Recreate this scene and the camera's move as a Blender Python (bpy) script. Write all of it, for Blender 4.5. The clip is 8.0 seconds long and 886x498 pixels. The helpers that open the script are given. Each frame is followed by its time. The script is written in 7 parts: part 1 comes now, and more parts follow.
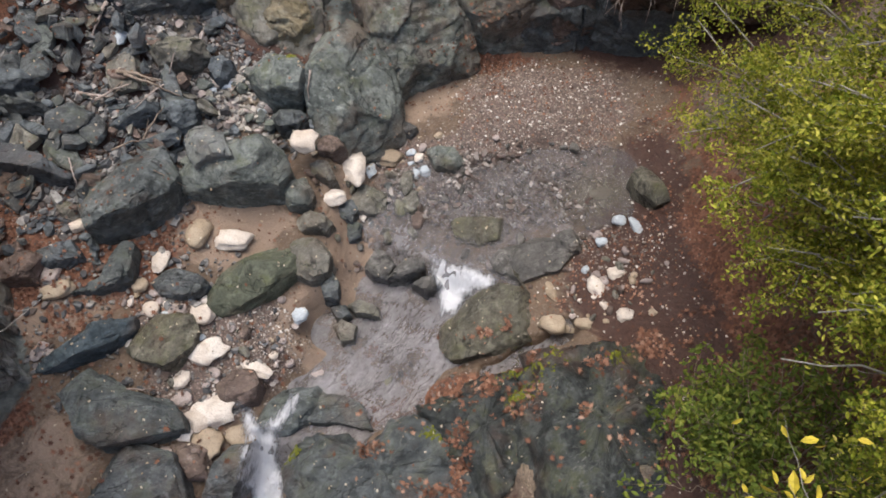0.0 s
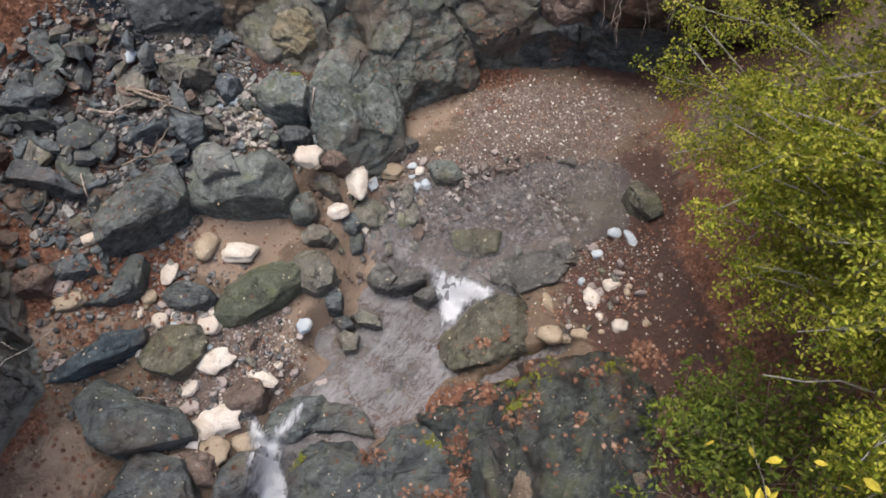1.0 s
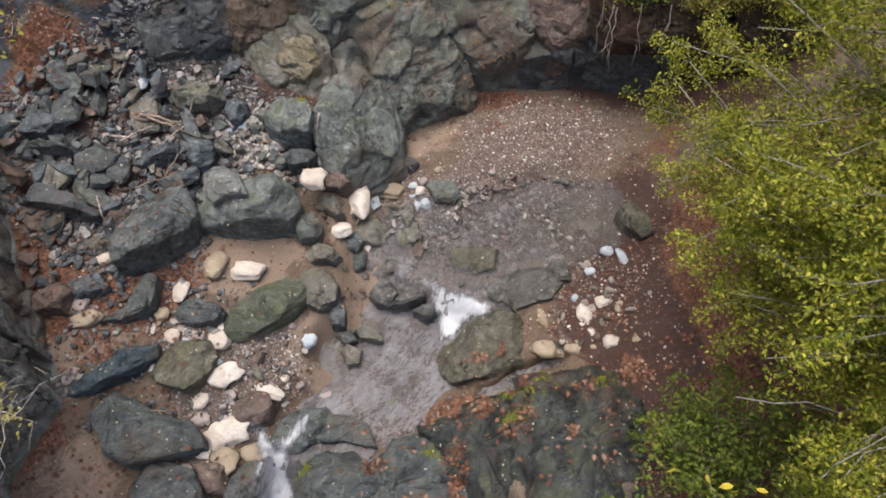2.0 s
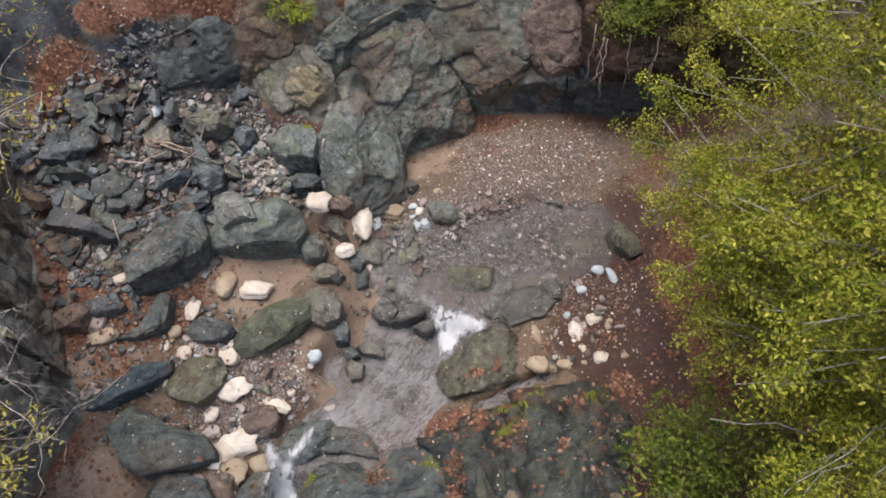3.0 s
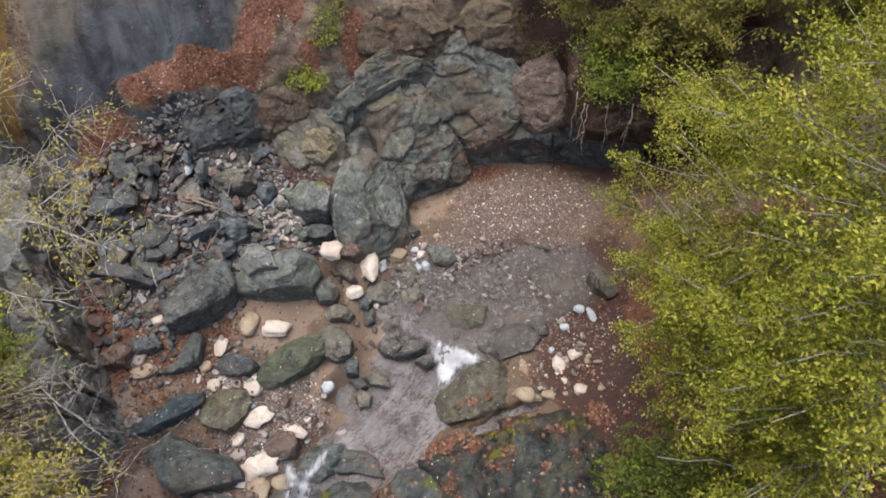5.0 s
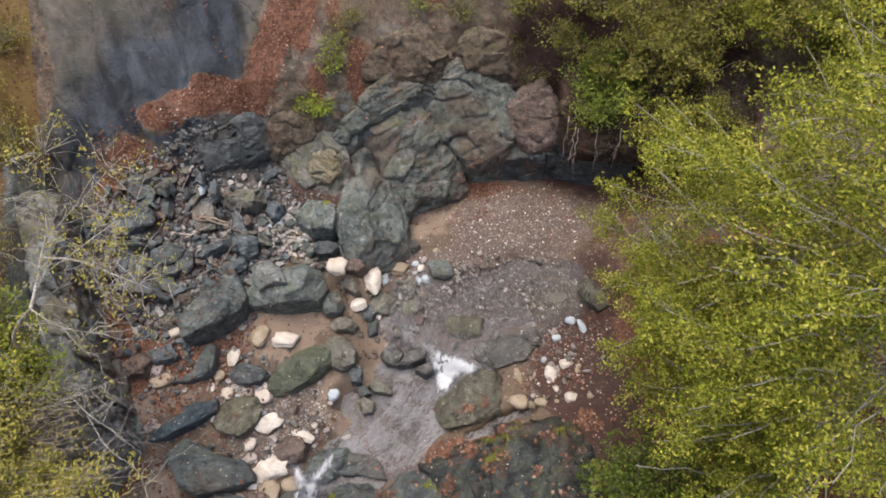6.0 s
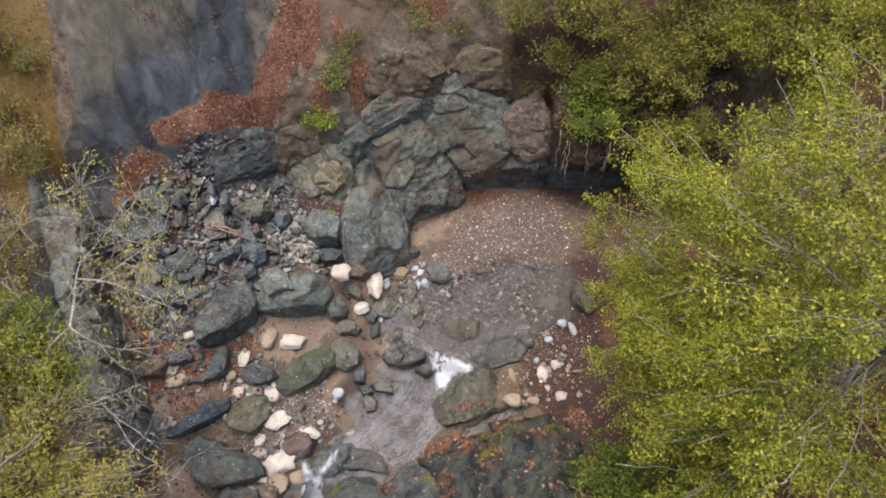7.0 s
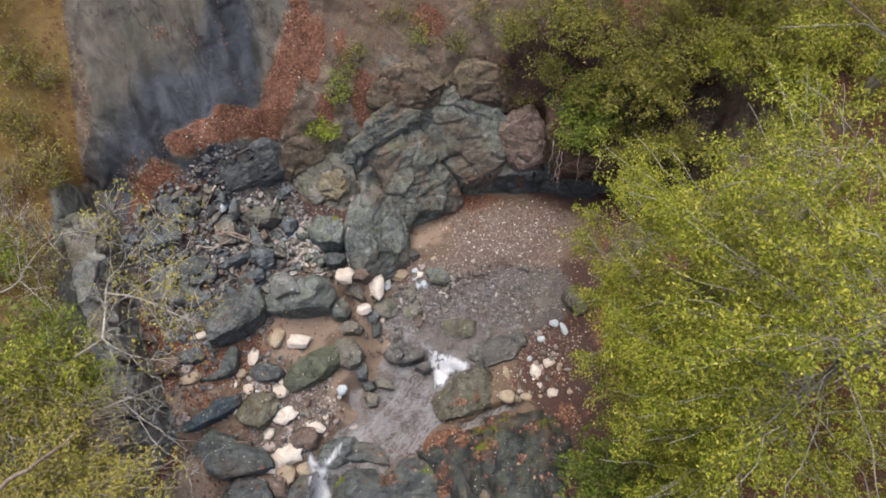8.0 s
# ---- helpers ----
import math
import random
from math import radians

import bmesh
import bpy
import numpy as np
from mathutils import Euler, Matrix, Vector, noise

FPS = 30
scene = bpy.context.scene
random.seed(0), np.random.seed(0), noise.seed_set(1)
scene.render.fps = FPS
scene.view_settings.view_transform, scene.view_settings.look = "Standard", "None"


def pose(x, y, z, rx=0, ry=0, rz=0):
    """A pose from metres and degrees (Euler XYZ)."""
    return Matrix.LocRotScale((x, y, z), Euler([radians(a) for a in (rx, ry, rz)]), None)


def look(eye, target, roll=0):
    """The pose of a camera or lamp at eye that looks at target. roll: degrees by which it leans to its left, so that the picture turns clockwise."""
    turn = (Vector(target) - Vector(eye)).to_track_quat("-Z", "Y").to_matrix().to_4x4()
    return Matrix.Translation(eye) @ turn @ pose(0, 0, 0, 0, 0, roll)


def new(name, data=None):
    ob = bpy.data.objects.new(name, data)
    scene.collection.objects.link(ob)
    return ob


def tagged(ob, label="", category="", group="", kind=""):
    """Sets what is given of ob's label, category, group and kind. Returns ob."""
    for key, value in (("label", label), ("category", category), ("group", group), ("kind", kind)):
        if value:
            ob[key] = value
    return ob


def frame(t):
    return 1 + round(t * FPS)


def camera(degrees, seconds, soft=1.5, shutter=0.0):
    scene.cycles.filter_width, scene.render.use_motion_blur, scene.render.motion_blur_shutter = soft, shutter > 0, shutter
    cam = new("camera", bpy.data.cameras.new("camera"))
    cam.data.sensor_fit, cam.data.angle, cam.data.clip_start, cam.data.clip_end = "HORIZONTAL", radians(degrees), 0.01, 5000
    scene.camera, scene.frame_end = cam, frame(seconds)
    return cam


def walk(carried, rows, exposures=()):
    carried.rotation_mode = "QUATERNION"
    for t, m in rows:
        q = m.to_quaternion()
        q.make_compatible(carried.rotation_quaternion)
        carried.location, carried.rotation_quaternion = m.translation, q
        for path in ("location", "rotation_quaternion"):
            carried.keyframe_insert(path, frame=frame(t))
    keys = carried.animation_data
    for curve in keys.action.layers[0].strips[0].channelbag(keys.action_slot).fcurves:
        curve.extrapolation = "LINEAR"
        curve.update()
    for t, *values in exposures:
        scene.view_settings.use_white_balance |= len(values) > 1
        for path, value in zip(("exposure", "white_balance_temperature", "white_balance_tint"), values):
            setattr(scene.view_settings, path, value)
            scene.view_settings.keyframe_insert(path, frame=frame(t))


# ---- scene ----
cam = camera(64.2, 8.0, 1.7)
METRES, EYE, TILT, LEAN, TURN = 6.5, 10.4, -62.0, 0.0, 0.0
ROWS = [
    (0.0, 0.0, 0.0, 0.0, 0.0, 0.0, -0.0),
    (0.5, 0.0002, -0.018, 0.0097, 0.02, 0.06, -0.01),
    (1.0, 0.0003, -0.0502, 0.0272, 0.02, 0.11, -0.04),
    (1.5, 0.0018, -0.0895, 0.0488, 0.05, 0.15, -0.06),
    (3.0, 0.0052, -0.2258, 0.1254, -0.02, 0.22, -0.1),
    (3.5, 0.0077, -0.2831, 0.1568, -0.01, 0.23, -0.13),
    (4.0, 0.0099, -0.3518, 0.1926, 0.02, 0.26, -0.16),
    (4.5, 0.0117, -0.4121, 0.2248, 0.06, 0.25, -0.17),
    (6.0, 0.0198, -0.6142, 0.3316, 0.15, -0.33, -0.22),
    (6.5, 0.0238, -0.6757, 0.3643, 0.19, -0.78, -0.24),
    (7.0, 0.0278, -0.7467, 0.4022, 0.2, -1.38, -0.27),
    (7.5, 0.0318, -0.8085, 0.4352, 0.23, -1.9, -0.28),
    (8.0, 0.0361, -0.8799, 0.4734, 0.24, -2.5, -0.32),
]
walk(cam, [(t, pose(0, 0, EYE, TILT, LEAN, TURN) @ pose(METRES * x, METRES * y, METRES * z, 90 + pitch, roll, yaw)) for t, x, y, z, yaw, pitch, roll in ROWS],
     exposures=[(0.0, 0.79), (8.0, 0.79)])

# ---- light: a bright overcast sky over a gorge ----
world = bpy.data.worlds.new("sky")
scene.world = world
world.use_nodes = True
wn = world.node_tree.nodes
sky = wn.new("ShaderNodeTexSky")
sky.sky_type, sky.sun_disc = "NISHITA", False
sky.sun_elevation, sky.sun_rotation = radians(78), radians(-45)
sky.air_density, sky.dust_density, sky.ozone_density = 1.0, 4.0, 1.0
world.node_tree.links.new(sky.outputs[0], wn["Background"].inputs[0])
wn["Background"].inputs[1].default_value = 0.1445
sun = new("sun", bpy.data.lights.new("sun", "SUN"))
sun.data.energy, sun.data.angle, sun.data.color = 1.5, radians(40), (1.0, 0.945, 0.885)
sun.matrix_world = look((-3, 8, 22), (0, 5, 0))


# ---- materials ----
class Nodes:
    """A material's node tree, with short ways to add and join nodes."""

    def __init__(self, name, rough=0.7, spec=0.4):
        self.mat = bpy.data.materials.new(name)
        self.mat.use_nodes = True
        self.tree = self.mat.node_tree
        self.shader = self.tree.nodes["Principled BSDF"]
        self.shader.inputs["Roughness"].default_value = rough
        self.shader.inputs["Specular IOR Level"].default_value = spec
        self.place = self.add("ShaderNodeNewGeometry").outputs["Position"]

    def add(self, kind):
        return self.tree.nodes.new(kind)

    def join(self, a, b):
        self.tree.links.new(a, b)

    def feed(self, socket, value):
        if isinstance(value, (int, float)):
            socket.default_value = value
        elif isinstance(value, tuple):
            socket.default_value = (*value, 1.0) if len(value) == 3 and len(socket.default_value) == 4 else value
        else:
            self.join(value, socket)

    def stretch(self, scale, turn=(0, 0, 0), source=None):
        node = self.add("ShaderNodeMapping")
        node.vector_type = "TEXTURE"
        node.inputs["Scale"].default_value = tuple(1 / s for s in scale)
        node.inputs["Rotation"].default_value = turn
        self.join(source or self.place, node.inputs["Vector"])
        return node.outputs[0]

    def noise(self, scale, detail=5.0, rough=0.6, where=None, bend=0.0):
        node = self.add("ShaderNodeTexNoise")
        node.inputs["Scale"].default_value, node.inputs["Detail"].default_value = scale, detail
        node.inputs["Roughness"].default_value, node.inputs["Distortion"].default_value = rough, bend
        self.join(where or self.place, node.inputs["Vector"])
        return node.outputs["Fac"]

    def cells(self, scale, out="Distance", feature="F1", where=None):
        node = self.add("ShaderNodeTexVoronoi")
        node.feature = feature
        node.inputs["Scale"].default_value = scale
        self.join(where or self.place, node.inputs["Vector"])
        return node.outputs[out]

    def ramp(self, value, *stops):
        node = self.add("ShaderNodeValToRGB")
        ramp = node.color_ramp
        while len(ramp.elements) < len(stops):
            ramp.elements.new(0.5)
        for element, (at, colour) in zip(ramp.elements, stops):
            element.position = at
            element.color = (*colour, 1) if isinstance(colour, tuple) else (colour, colour, colour, 1)
        self.join(value, node.inputs[0])
        return node.outputs[0]

    def mix(self, amount, a, b, how="MIX"):
        node = self.add("ShaderNodeMix")
        node.data_type, node.blend_type = "RGBA", how
        self.feed(node.inputs[0], amount)
        self.feed(node.inputs[6], a)
        self.feed(node.inputs[7], b)
        return node.outputs[2]

    def math(self, how, a, b=0.0):
        node = self.add("ShaderNodeMath")
        node.operation = how
        self.feed(node.inputs[0], a)
        self.feed(node.inputs[1], b)
        return node.outputs[0]

    def attribute(self, name):
        node = self.add("ShaderNodeAttribute")
        node.attribute_name = name
        return node.outputs["Fac"]

    def object_random(self):
        return self.add("ShaderNodeObjectInfo").outputs["Random"]

    def island_random(self):
        return self.add("ShaderNodeNewGeometry").outputs["Random Per Island"]

    def up(self):
        node = self.add("ShaderNodeSeparateXYZ")
        self.join(self.add("ShaderNodeNewGeometry").outputs["Normal"], node.inputs[0])
        return node.outputs[2]

    def bump(self, height, strength=0.5, distance=0.02):
        node = self.add("ShaderNodeBump")
        node.inputs["Strength"].default_value, node.inputs["Distance"].default_value = strength, distance
        self.join(height, node.inputs["Height"])
        self.join(node.outputs[0], self.shader.inputs["Normal"])

    def colour(self, value, rough=None):
        self.feed(self.shader.inputs["Base Color"], value)
        if rough is not None:
            self.feed(self.shader.inputs["Roughness"], rough)
        return self.mat


def schist(name, dark, light, moss=0.5, turn=(0.5, 0.3, 0.6), stain=(0.14, 0.1, 0.072), rough=0.6, rust=0.52):
    """Foliated rock: mottled, faintly layered, with splits, pale veins, rust, and moss and dust on top."""
    n = Nodes(name, rough, 0.22)
    shade = n.object_random()
    along = n.stretch((1.0, 1.4, 3.6), turn)
    mottle = n.noise(2.1, 10, 0.68)
    layer = n.noise(2.8, 9, 0.66, along, 0.25)
    broad = n.noise(0.9, 6, 0.65)
    fine = n.noise(26, 9, 0.78)
    tone = n.math("ADD", n.math("MULTIPLY", mottle, 0.55), n.math("MULTIPLY", layer, 0.45))
    col = n.mix(n.ramp(tone, (0.37, 0.0), (0.48, 0.45), (0.59, 1.0)), dark, light)
    col = n.mix(n.ramp(n.noise(7.5, 9, 0.7), (0.52, 0.0), (0.66, 0.7)), col, tuple(min(0.45, c * 1.6 + 0.02) for c in light))
    col = n.mix(n.ramp(n.noise(4.4, 8, 0.7), (0.36, 0.75), (0.48, 0.0)), col, tuple(c * 0.55 for c in dark))
    col = n.mix(n.math("MULTIPLY", shade, 0.55), col, tuple(c * 0.5 for c in light))
    col = n.mix(n.ramp(broad, (rust, 0.0), (rust + 0.16, 0.65)), col, stain)
    vein = n.ramp(n.noise(1.6, 5, 0.6, n.stretch((0.7, 1.0, 4.0), (turn[0] + 0.4, turn[1] - 0.5, turn[2])), 0.4), (0.493, 0.0), (0.5, 0.5), (0.507, 0.0))
    col = n.mix(n.math("MULTIPLY", vein, n.ramp(n.noise(1.2, 2), (0.5, 0.0), (0.6, 1.0))), col, (0.36, 0.36, 0.33))
    col = n.mix(n.ramp(fine, (0.34, 0.45), (0.5, 0.0)), col, tuple(c * 0.4 for c in dark))
    tops = n.math("MULTIPLY", n.ramp(n.up(), (0.3, 0.0), (0.85, 1.0)), n.ramp(n.noise(2.2, 7, 0.72), (0.5, 0.0), (0.64, 1.0)))
    col = n.mix(n.math("MULTIPLY", tops, moss), col, n.mix(n.noise(20, 3), (0.05, 0.066, 0.014), (0.16, 0.165, 0.04)))
    specks = n.ramp(n.cells(24), (0.03, 1.0), (0.1, 0.0))
    col = n.mix(n.math("MULTIPLY", specks, n.ramp(n.noise(1.9, 3), (0.45, 0.0), (0.6, 0.7))), col, (0.45, 0.43, 0.38))
    split = n.ramp(n.noise(1.2, 3, 0.5, n.stretch((0.5, 1.0, 3.5), turn), 0.2), (0.493, 1.0), (0.5, 0.0), (0.507, 1.0))
    col = n.mix(split, n.mix(0.75, col, (0.012, 0.012, 0.012)), col)
    high = n.math("ADD", n.math("ADD", layer, n.math("MULTIPLY", mottle, 0.8)), n.math("MULTIPLY", fine, 0.35))
    n.bump(n.math("ADD", high, n.math("MULTIPLY", split, 0.15)), 1.0, 0.06)
    return n.colour(col, n.ramp(broad, (0.35, rough + 0.15), (0.65, rough - 0.2)))


def pale_stone(name, a, b, tint):
    n = Nodes(name, 0.7)
    col = n.mix(n.object_random(), a, b)
    col = n.mix(n.ramp(n.noise(5, 6, 0.65), (0.42, 0.0), (0.7, 0.8)), col, tint)
    pits = n.ramp(n.noise(55, 4, 0.6), (0.3, 0.6), (0.5, 0.0))
    col = n.mix(pits, col, tuple(c * 0.5 for c in tint))
    n.bump(n.math("ADD", n.noise(9, 6, 0.65), n.math("MULTIPLY", n.noise(60, 3), 0.3)), 0.6, 0.02)
    return n.colour(col)


def ground_material():
    """Sand, gravel, leaf mould, soil and bare rock, each where the ground carries its mask."""
    n = Nodes("gorge_ground", 0.8)
    blur = n.math("MULTIPLY", n.math("SUBTRACT", n.noise(2.4, 9, 0.75, None, 1.0), 0.5), 1.9)

    def zone(name):
        return n.ramp(n.math("ADD", n.attribute(name), blur), (0.38, 0.0), (0.62, 1.0))

    soil = n.mix(n.noise(7, 6, 0.7), (0.06, 0.04, 0.026), (0.19, 0.13, 0.085))
    soil = n.mix(n.ramp(n.noise(26, 5, 0.7), (0.5, 0.0), (0.72, 0.8)), soil, (0.2, 0.17, 0.14))
    litter = n.mix(n.noise(32, 5, 0.7), (0.05, 0.022, 0.015), (0.185, 0.076, 0.04))
    flakes = n.add("ShaderNodeTexVoronoi")
    flakes.inputs["Scale"].default_value = 22
    n.join(n.place, flakes.inputs["Vector"])
    litter = n.mix(0.45, litter, n.ramp(flakes.outputs["Color"], (0.1, (0.045, 0.025, 0.018)), (0.5, (0.2, 0.08, 0.042)), (0.9, (0.36, 0.19, 0.115))))
    sand = n.mix(n.noise(1.6, 6, 0.6), (0.22, 0.152, 0.108), (0.345, 0.26, 0.19))
    sand = n.mix(n.ramp(n.noise(90, 3), (0.4, 0.35), (0.6, 0.0)), sand, (0.12, 0.09, 0.07))
    stones = n.add("ShaderNodeTexVoronoi")
    stones.inputs["Scale"].default_value = 30
    n.join(n.place, stones.inputs["Vector"])
    gravel = n.ramp(stones.outputs["Color"], (0.1, (0.105, 0.072, 0.06)), (0.45, (0.2, 0.14, 0.118)), (0.8, (0.275, 0.205, 0.172)), (0.97, (0.5, 0.46, 0.4)))
    gravel = n.mix(n.ramp(stones.outputs["Distance"], (0.25, 0.0), (0.6, 0.85)), gravel, (0.1, 0.075, 0.06))
    layers = n.stretch((1.0, 1.2, 2.6), (0.5, 0.35, 0.7))
    grain = n.noise(1.8, 9, 0.66, layers, 0.8)
    rock = n.mix(n.ramp(grain, (0.34, 0.0), (0.68, 1.0)), (0.03, 0.036, 0.034), (0.2, 0.215, 0.195))
    rock = n.mix(n.ramp(n.noise(0.9, 6, 0.65), (0.3, 0.0), (0.46, 0.9)), rock, n.mix(n.ramp(grain, (0.35, 0.0), (0.65, 1.0)), (0.075, 0.05, 0.034), (0.26, 0.19, 0.13)))
    rock = n.mix(n.ramp(n.noise(2.3, 7, 0.7), (0.52, 0.0), (0.7, 0.7)), rock, (0.075, 0.085, 0.04))
    rock = n.mix(n.ramp(n.noise(40, 5, 0.7), (0.35, 0.6), (0.55, 0.0)), rock, (0.015, 0.016, 0.016))
    washed = n.noise(1.7, 10, 0.66, n.stretch((1.4, 0.65, 0.65), (0, 0, 0.25)), 0.5)
    tan = n.mix(n.ramp(washed, (0.36, 0.0), (0.64, 1.0)), (0.06, 0.052, 0.041), (0.155, 0.135, 0.108))
    tan = n.mix(n.ramp(n.noise(1.1, 7, 0.66, n.stretch((1.5, 0.4, 0.4), (0, 0, 0.25))), (0.5, 0.0), (0.62, 0.6)), tan, (0.085, 0.09, 0.07))
    blue = n.mix(n.ramp(washed, (0.38, 0.0), (0.64, 1.0)), (0.02, 0.024, 0.03), (0.068, 0.078, 0.092))
    blue = n.mix(n.ramp(n.math("ADD", n.attribute("blue"), blur), (0.1, 0.0), (0.95, 1.0)), tan, blue)
    blue = n.mix(n.ramp(n.noise(0.6, 5, 0.6, n.stretch((1, 0.3, 0.3), (0, 0, 0.3)), 0.3), (0.492, 0.0), (0.5, 0.7), (0.508, 0.0)), blue, (0.02, 0.02, 0.02))
    rock = n.mix(zone("green"), rock, n.mix(n.ramp(grain, (0.36, 0.0), (0.64, 1.0)), (0.05, 0.058, 0.052), (0.24, 0.26, 0.23)))
    rock = n.mix(zone("slick"), rock, blue)
    col = n.mix(zone("litter"), soil, litter)
    col = n.mix(zone("gravel"), col, gravel)
    # Dark reddish soil, whose colour also carries the shade under trees and bank.
    col = n.mix(zone("mud_shade"), col, n.mix(n.noise(14, 7, 0.7), (0.021, 0.012, 0.009), (0.098, 0.048, 0.034)))
    col = n.mix(zone("sand"), col, sand)
    col = n.mix(zone("dry"), col, n.mix(n.noise(6, 8, 0.72), (0.07, 0.045, 0.013), (0.25, 0.157, 0.043)))
    col = n.mix(zone("rock"), col, rock)
    high = n.math("ADD", n.noise(9, 8, 0.7), n.math("MULTIPLY", grain, 0.8))
    n.bump(n.math("ADD", high, n.math("MULTIPLY", stones.outputs["Distance"], -0.25)), 0.8, 0.05)
    return n.colour(col, n.ramp(n.noise(1.1, 4), (0.35, 0.85), (0.65, 0.45)))


def water_material():
    """Shallow running water: clear over the cobbles above the fall, grey with silt below it, green-brown where it stands."""
    n = Nodes("creek_water", 0.06, 0.6)
    flow = n.stretch((0.6, 1.5, 1), (0, 0, 0.86))
    wide = n.noise(1.1, 6, 0.6, flow, 0.6)
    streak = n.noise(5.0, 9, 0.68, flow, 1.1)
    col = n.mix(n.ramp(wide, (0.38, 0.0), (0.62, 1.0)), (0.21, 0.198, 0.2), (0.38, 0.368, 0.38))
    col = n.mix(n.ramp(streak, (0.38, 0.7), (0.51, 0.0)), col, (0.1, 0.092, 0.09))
    # Highlights on the ripples, painted as thin pale lines in the colour.
    crest_glint = n.ramp(n.noise(6, 6, 0.62, flow, 1.8), (0.455, 0.0), (0.5, 0.75), (0.545, 0.0))
    col = n.mix(n.math("MULTIPLY", crest_glint, n.ramp(n.noise(1.3, 3), (0.42, 0.0), (0.6, 1.0))), col, (0.5, 0.49, 0.49))
    silt, still = n.attribute("silt"), n.attribute("still")
    col = n.mix(silt, n.mix(0.4, col, (0.09, 0.083, 0.078)), col)
    col = n.mix(still, col, (0.115, 0.103, 0.084))
    n.shader.inputs["IOR"].default_value = 1.33
    clear = n.ramp(n.noise(2.1, 7, 0.72), (0.35, 0.4), (0.65, 0.85))
    thin = n.math("MULTIPLY", clear, n.ramp(silt, (0.0, 0.68), (1.0, 1.0)))
    n.join(n.math("MAXIMUM", thin, n.math("MULTIPLY", still, 0.8)), n.shader.inputs["Alpha"])
    ripples = n.math("ADD", n.noise(7, 5, 0.65, flow, 1.2), n.math("MULTIPLY", n.noise(24, 4), 0.4))
    n.bump(n.math("MULTIPLY", ripples, n.ramp(still, (0.0, 1.0), (1.0, 0.25))), 1.0, 0.08)
    return n.colour(col)


def foam_material():
    """White water, thick in the middle of a fall and torn into threads at its edges."""
    n = Nodes("white_water", 0.5)
    threads = n.noise(5.5, 8, 0.68, n.stretch((0.5, 2.6, 0.6), (0, 0, -1.75)), 0.5)
    puffs = n.noise(7, 6, 0.66)
    body = n.math("ADD", n.math("ADD", n.attribute("body"), 0.1), n.math("ADD", n.math("MULTIPLY", n.math("SUBTRACT", threads, 0.5), 1.5), n.math("MULTIPLY", n.math("SUBTRACT", puffs, 0.5), 0.9)))
    n.join(n.ramp(body, (0.12, 0.0), (0.4, 0.35), (0.85, 0.92)), n.shader.inputs["Alpha"])
    n.bump(n.math("ADD", n.noise(30, 5, 0.7), threads), 0.9, 0.05)
    return n.colour(n.mix(n.ramp(body, (0.35, 0.0), (0.95, 1.0)), (0.3, 0.31, 0.33), (0.76, 0.77, 0.79)))


def leaf_material(name, *stops, rough=0.5, glow=0.16):
    """Leaves that each take their own colour, and let some light through."""
    n = Nodes(name, rough, 0.15)
    each = n.island_random()
    patch = n.noise(1.7, 5, 0.7)
    col = n.ramp(n.math("ADD", n.math("MULTIPLY", each, 0.6), n.math("MULTIPLY", n.math("SUBTRACT", patch, 0.3), 0.95)), *stops)
    n.colour(n.mix(n.ramp(n.noise(45, 2), (0.4, 0.3), (0.6, 0.0)), col, (0.06, 0.05, 0.02)))
    thin = n.add("ShaderNodeBsdfTranslucent")
    n.join(col, thin.inputs[0])
    both = n.add("ShaderNodeMixShader")
    both.inputs[0].default_value = glow
    n.join(n.shader.outputs[0], both.inputs[1])
    n.join(thin.outputs[0], both.inputs[2])
    n.join(both.outputs[0], n.tree.nodes["Material Output"].inputs[0])
    return n.mat


def bark_material(name, a, b):
    n = Nodes(name, 0.8)
    grain = n.noise(14, 6, 0.7, n.stretch((1, 1, 0.35)))
    n.bump(grain, 0.6, 0.01)
    return n.colour(n.mix(n.ramp(grain, (0.35, 0.0), (0.65, 1.0)), a, b))


GREEN_ROCK = schist("green_schist", (0.052, 0.062, 0.057), (0.235, 0.258, 0.236), 0.4)
# Dark schist; at the cliff foot and in the hollow it also paints shade.
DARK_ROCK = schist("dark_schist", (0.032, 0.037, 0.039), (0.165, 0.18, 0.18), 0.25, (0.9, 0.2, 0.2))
BLUE_ROCK = schist("blue_slate", (0.036, 0.044, 0.05), (0.18, 0.205, 0.218), 0.1, (0.2, 0.7, 1.1), (0.12, 0.105, 0.1))
OLIVE_ROCK = schist("olive_schist", (0.088, 0.084, 0.068), (0.3, 0.285, 0.24), 0.4, (0.4, 0.8, 0.1))
BROWN_ROCK = schist("brown_sandstone", (0.09, 0.066, 0.053), (0.22, 0.165, 0.14), 0.1, (0.1, 0.2, 0.9))
BEDROCK = schist("blue_grey_bedrock", (0.033, 0.04, 0.042), (0.148, 0.164, 0.164), 0.25, (0.6, 0.1, 0.5), (0.095, 0.06, 0.045), 0.45)
MOSSY_ROCK = schist("mossy_bedrock", (0.016, 0.02, 0.02), (0.078, 0.085, 0.08), 0.32, (0.6, 0.1, 0.5), (0.095, 0.052, 0.036), 0.5)
WET_ROCK = schist("wet_creek_rock", (0.05, 0.048, 0.044), (0.19, 0.182, 0.168), 0.08, (0.9, 0.2, 0.2), (0.11, 0.085, 0.068), 0.4)
OUTCROP = schist("mossy_outcrop", (0.05, 0.058, 0.052), (0.26, 0.28, 0.245), 0.5, (0.6, 0.1, 0.5), (0.16, 0.11, 0.08), rust=0.47)
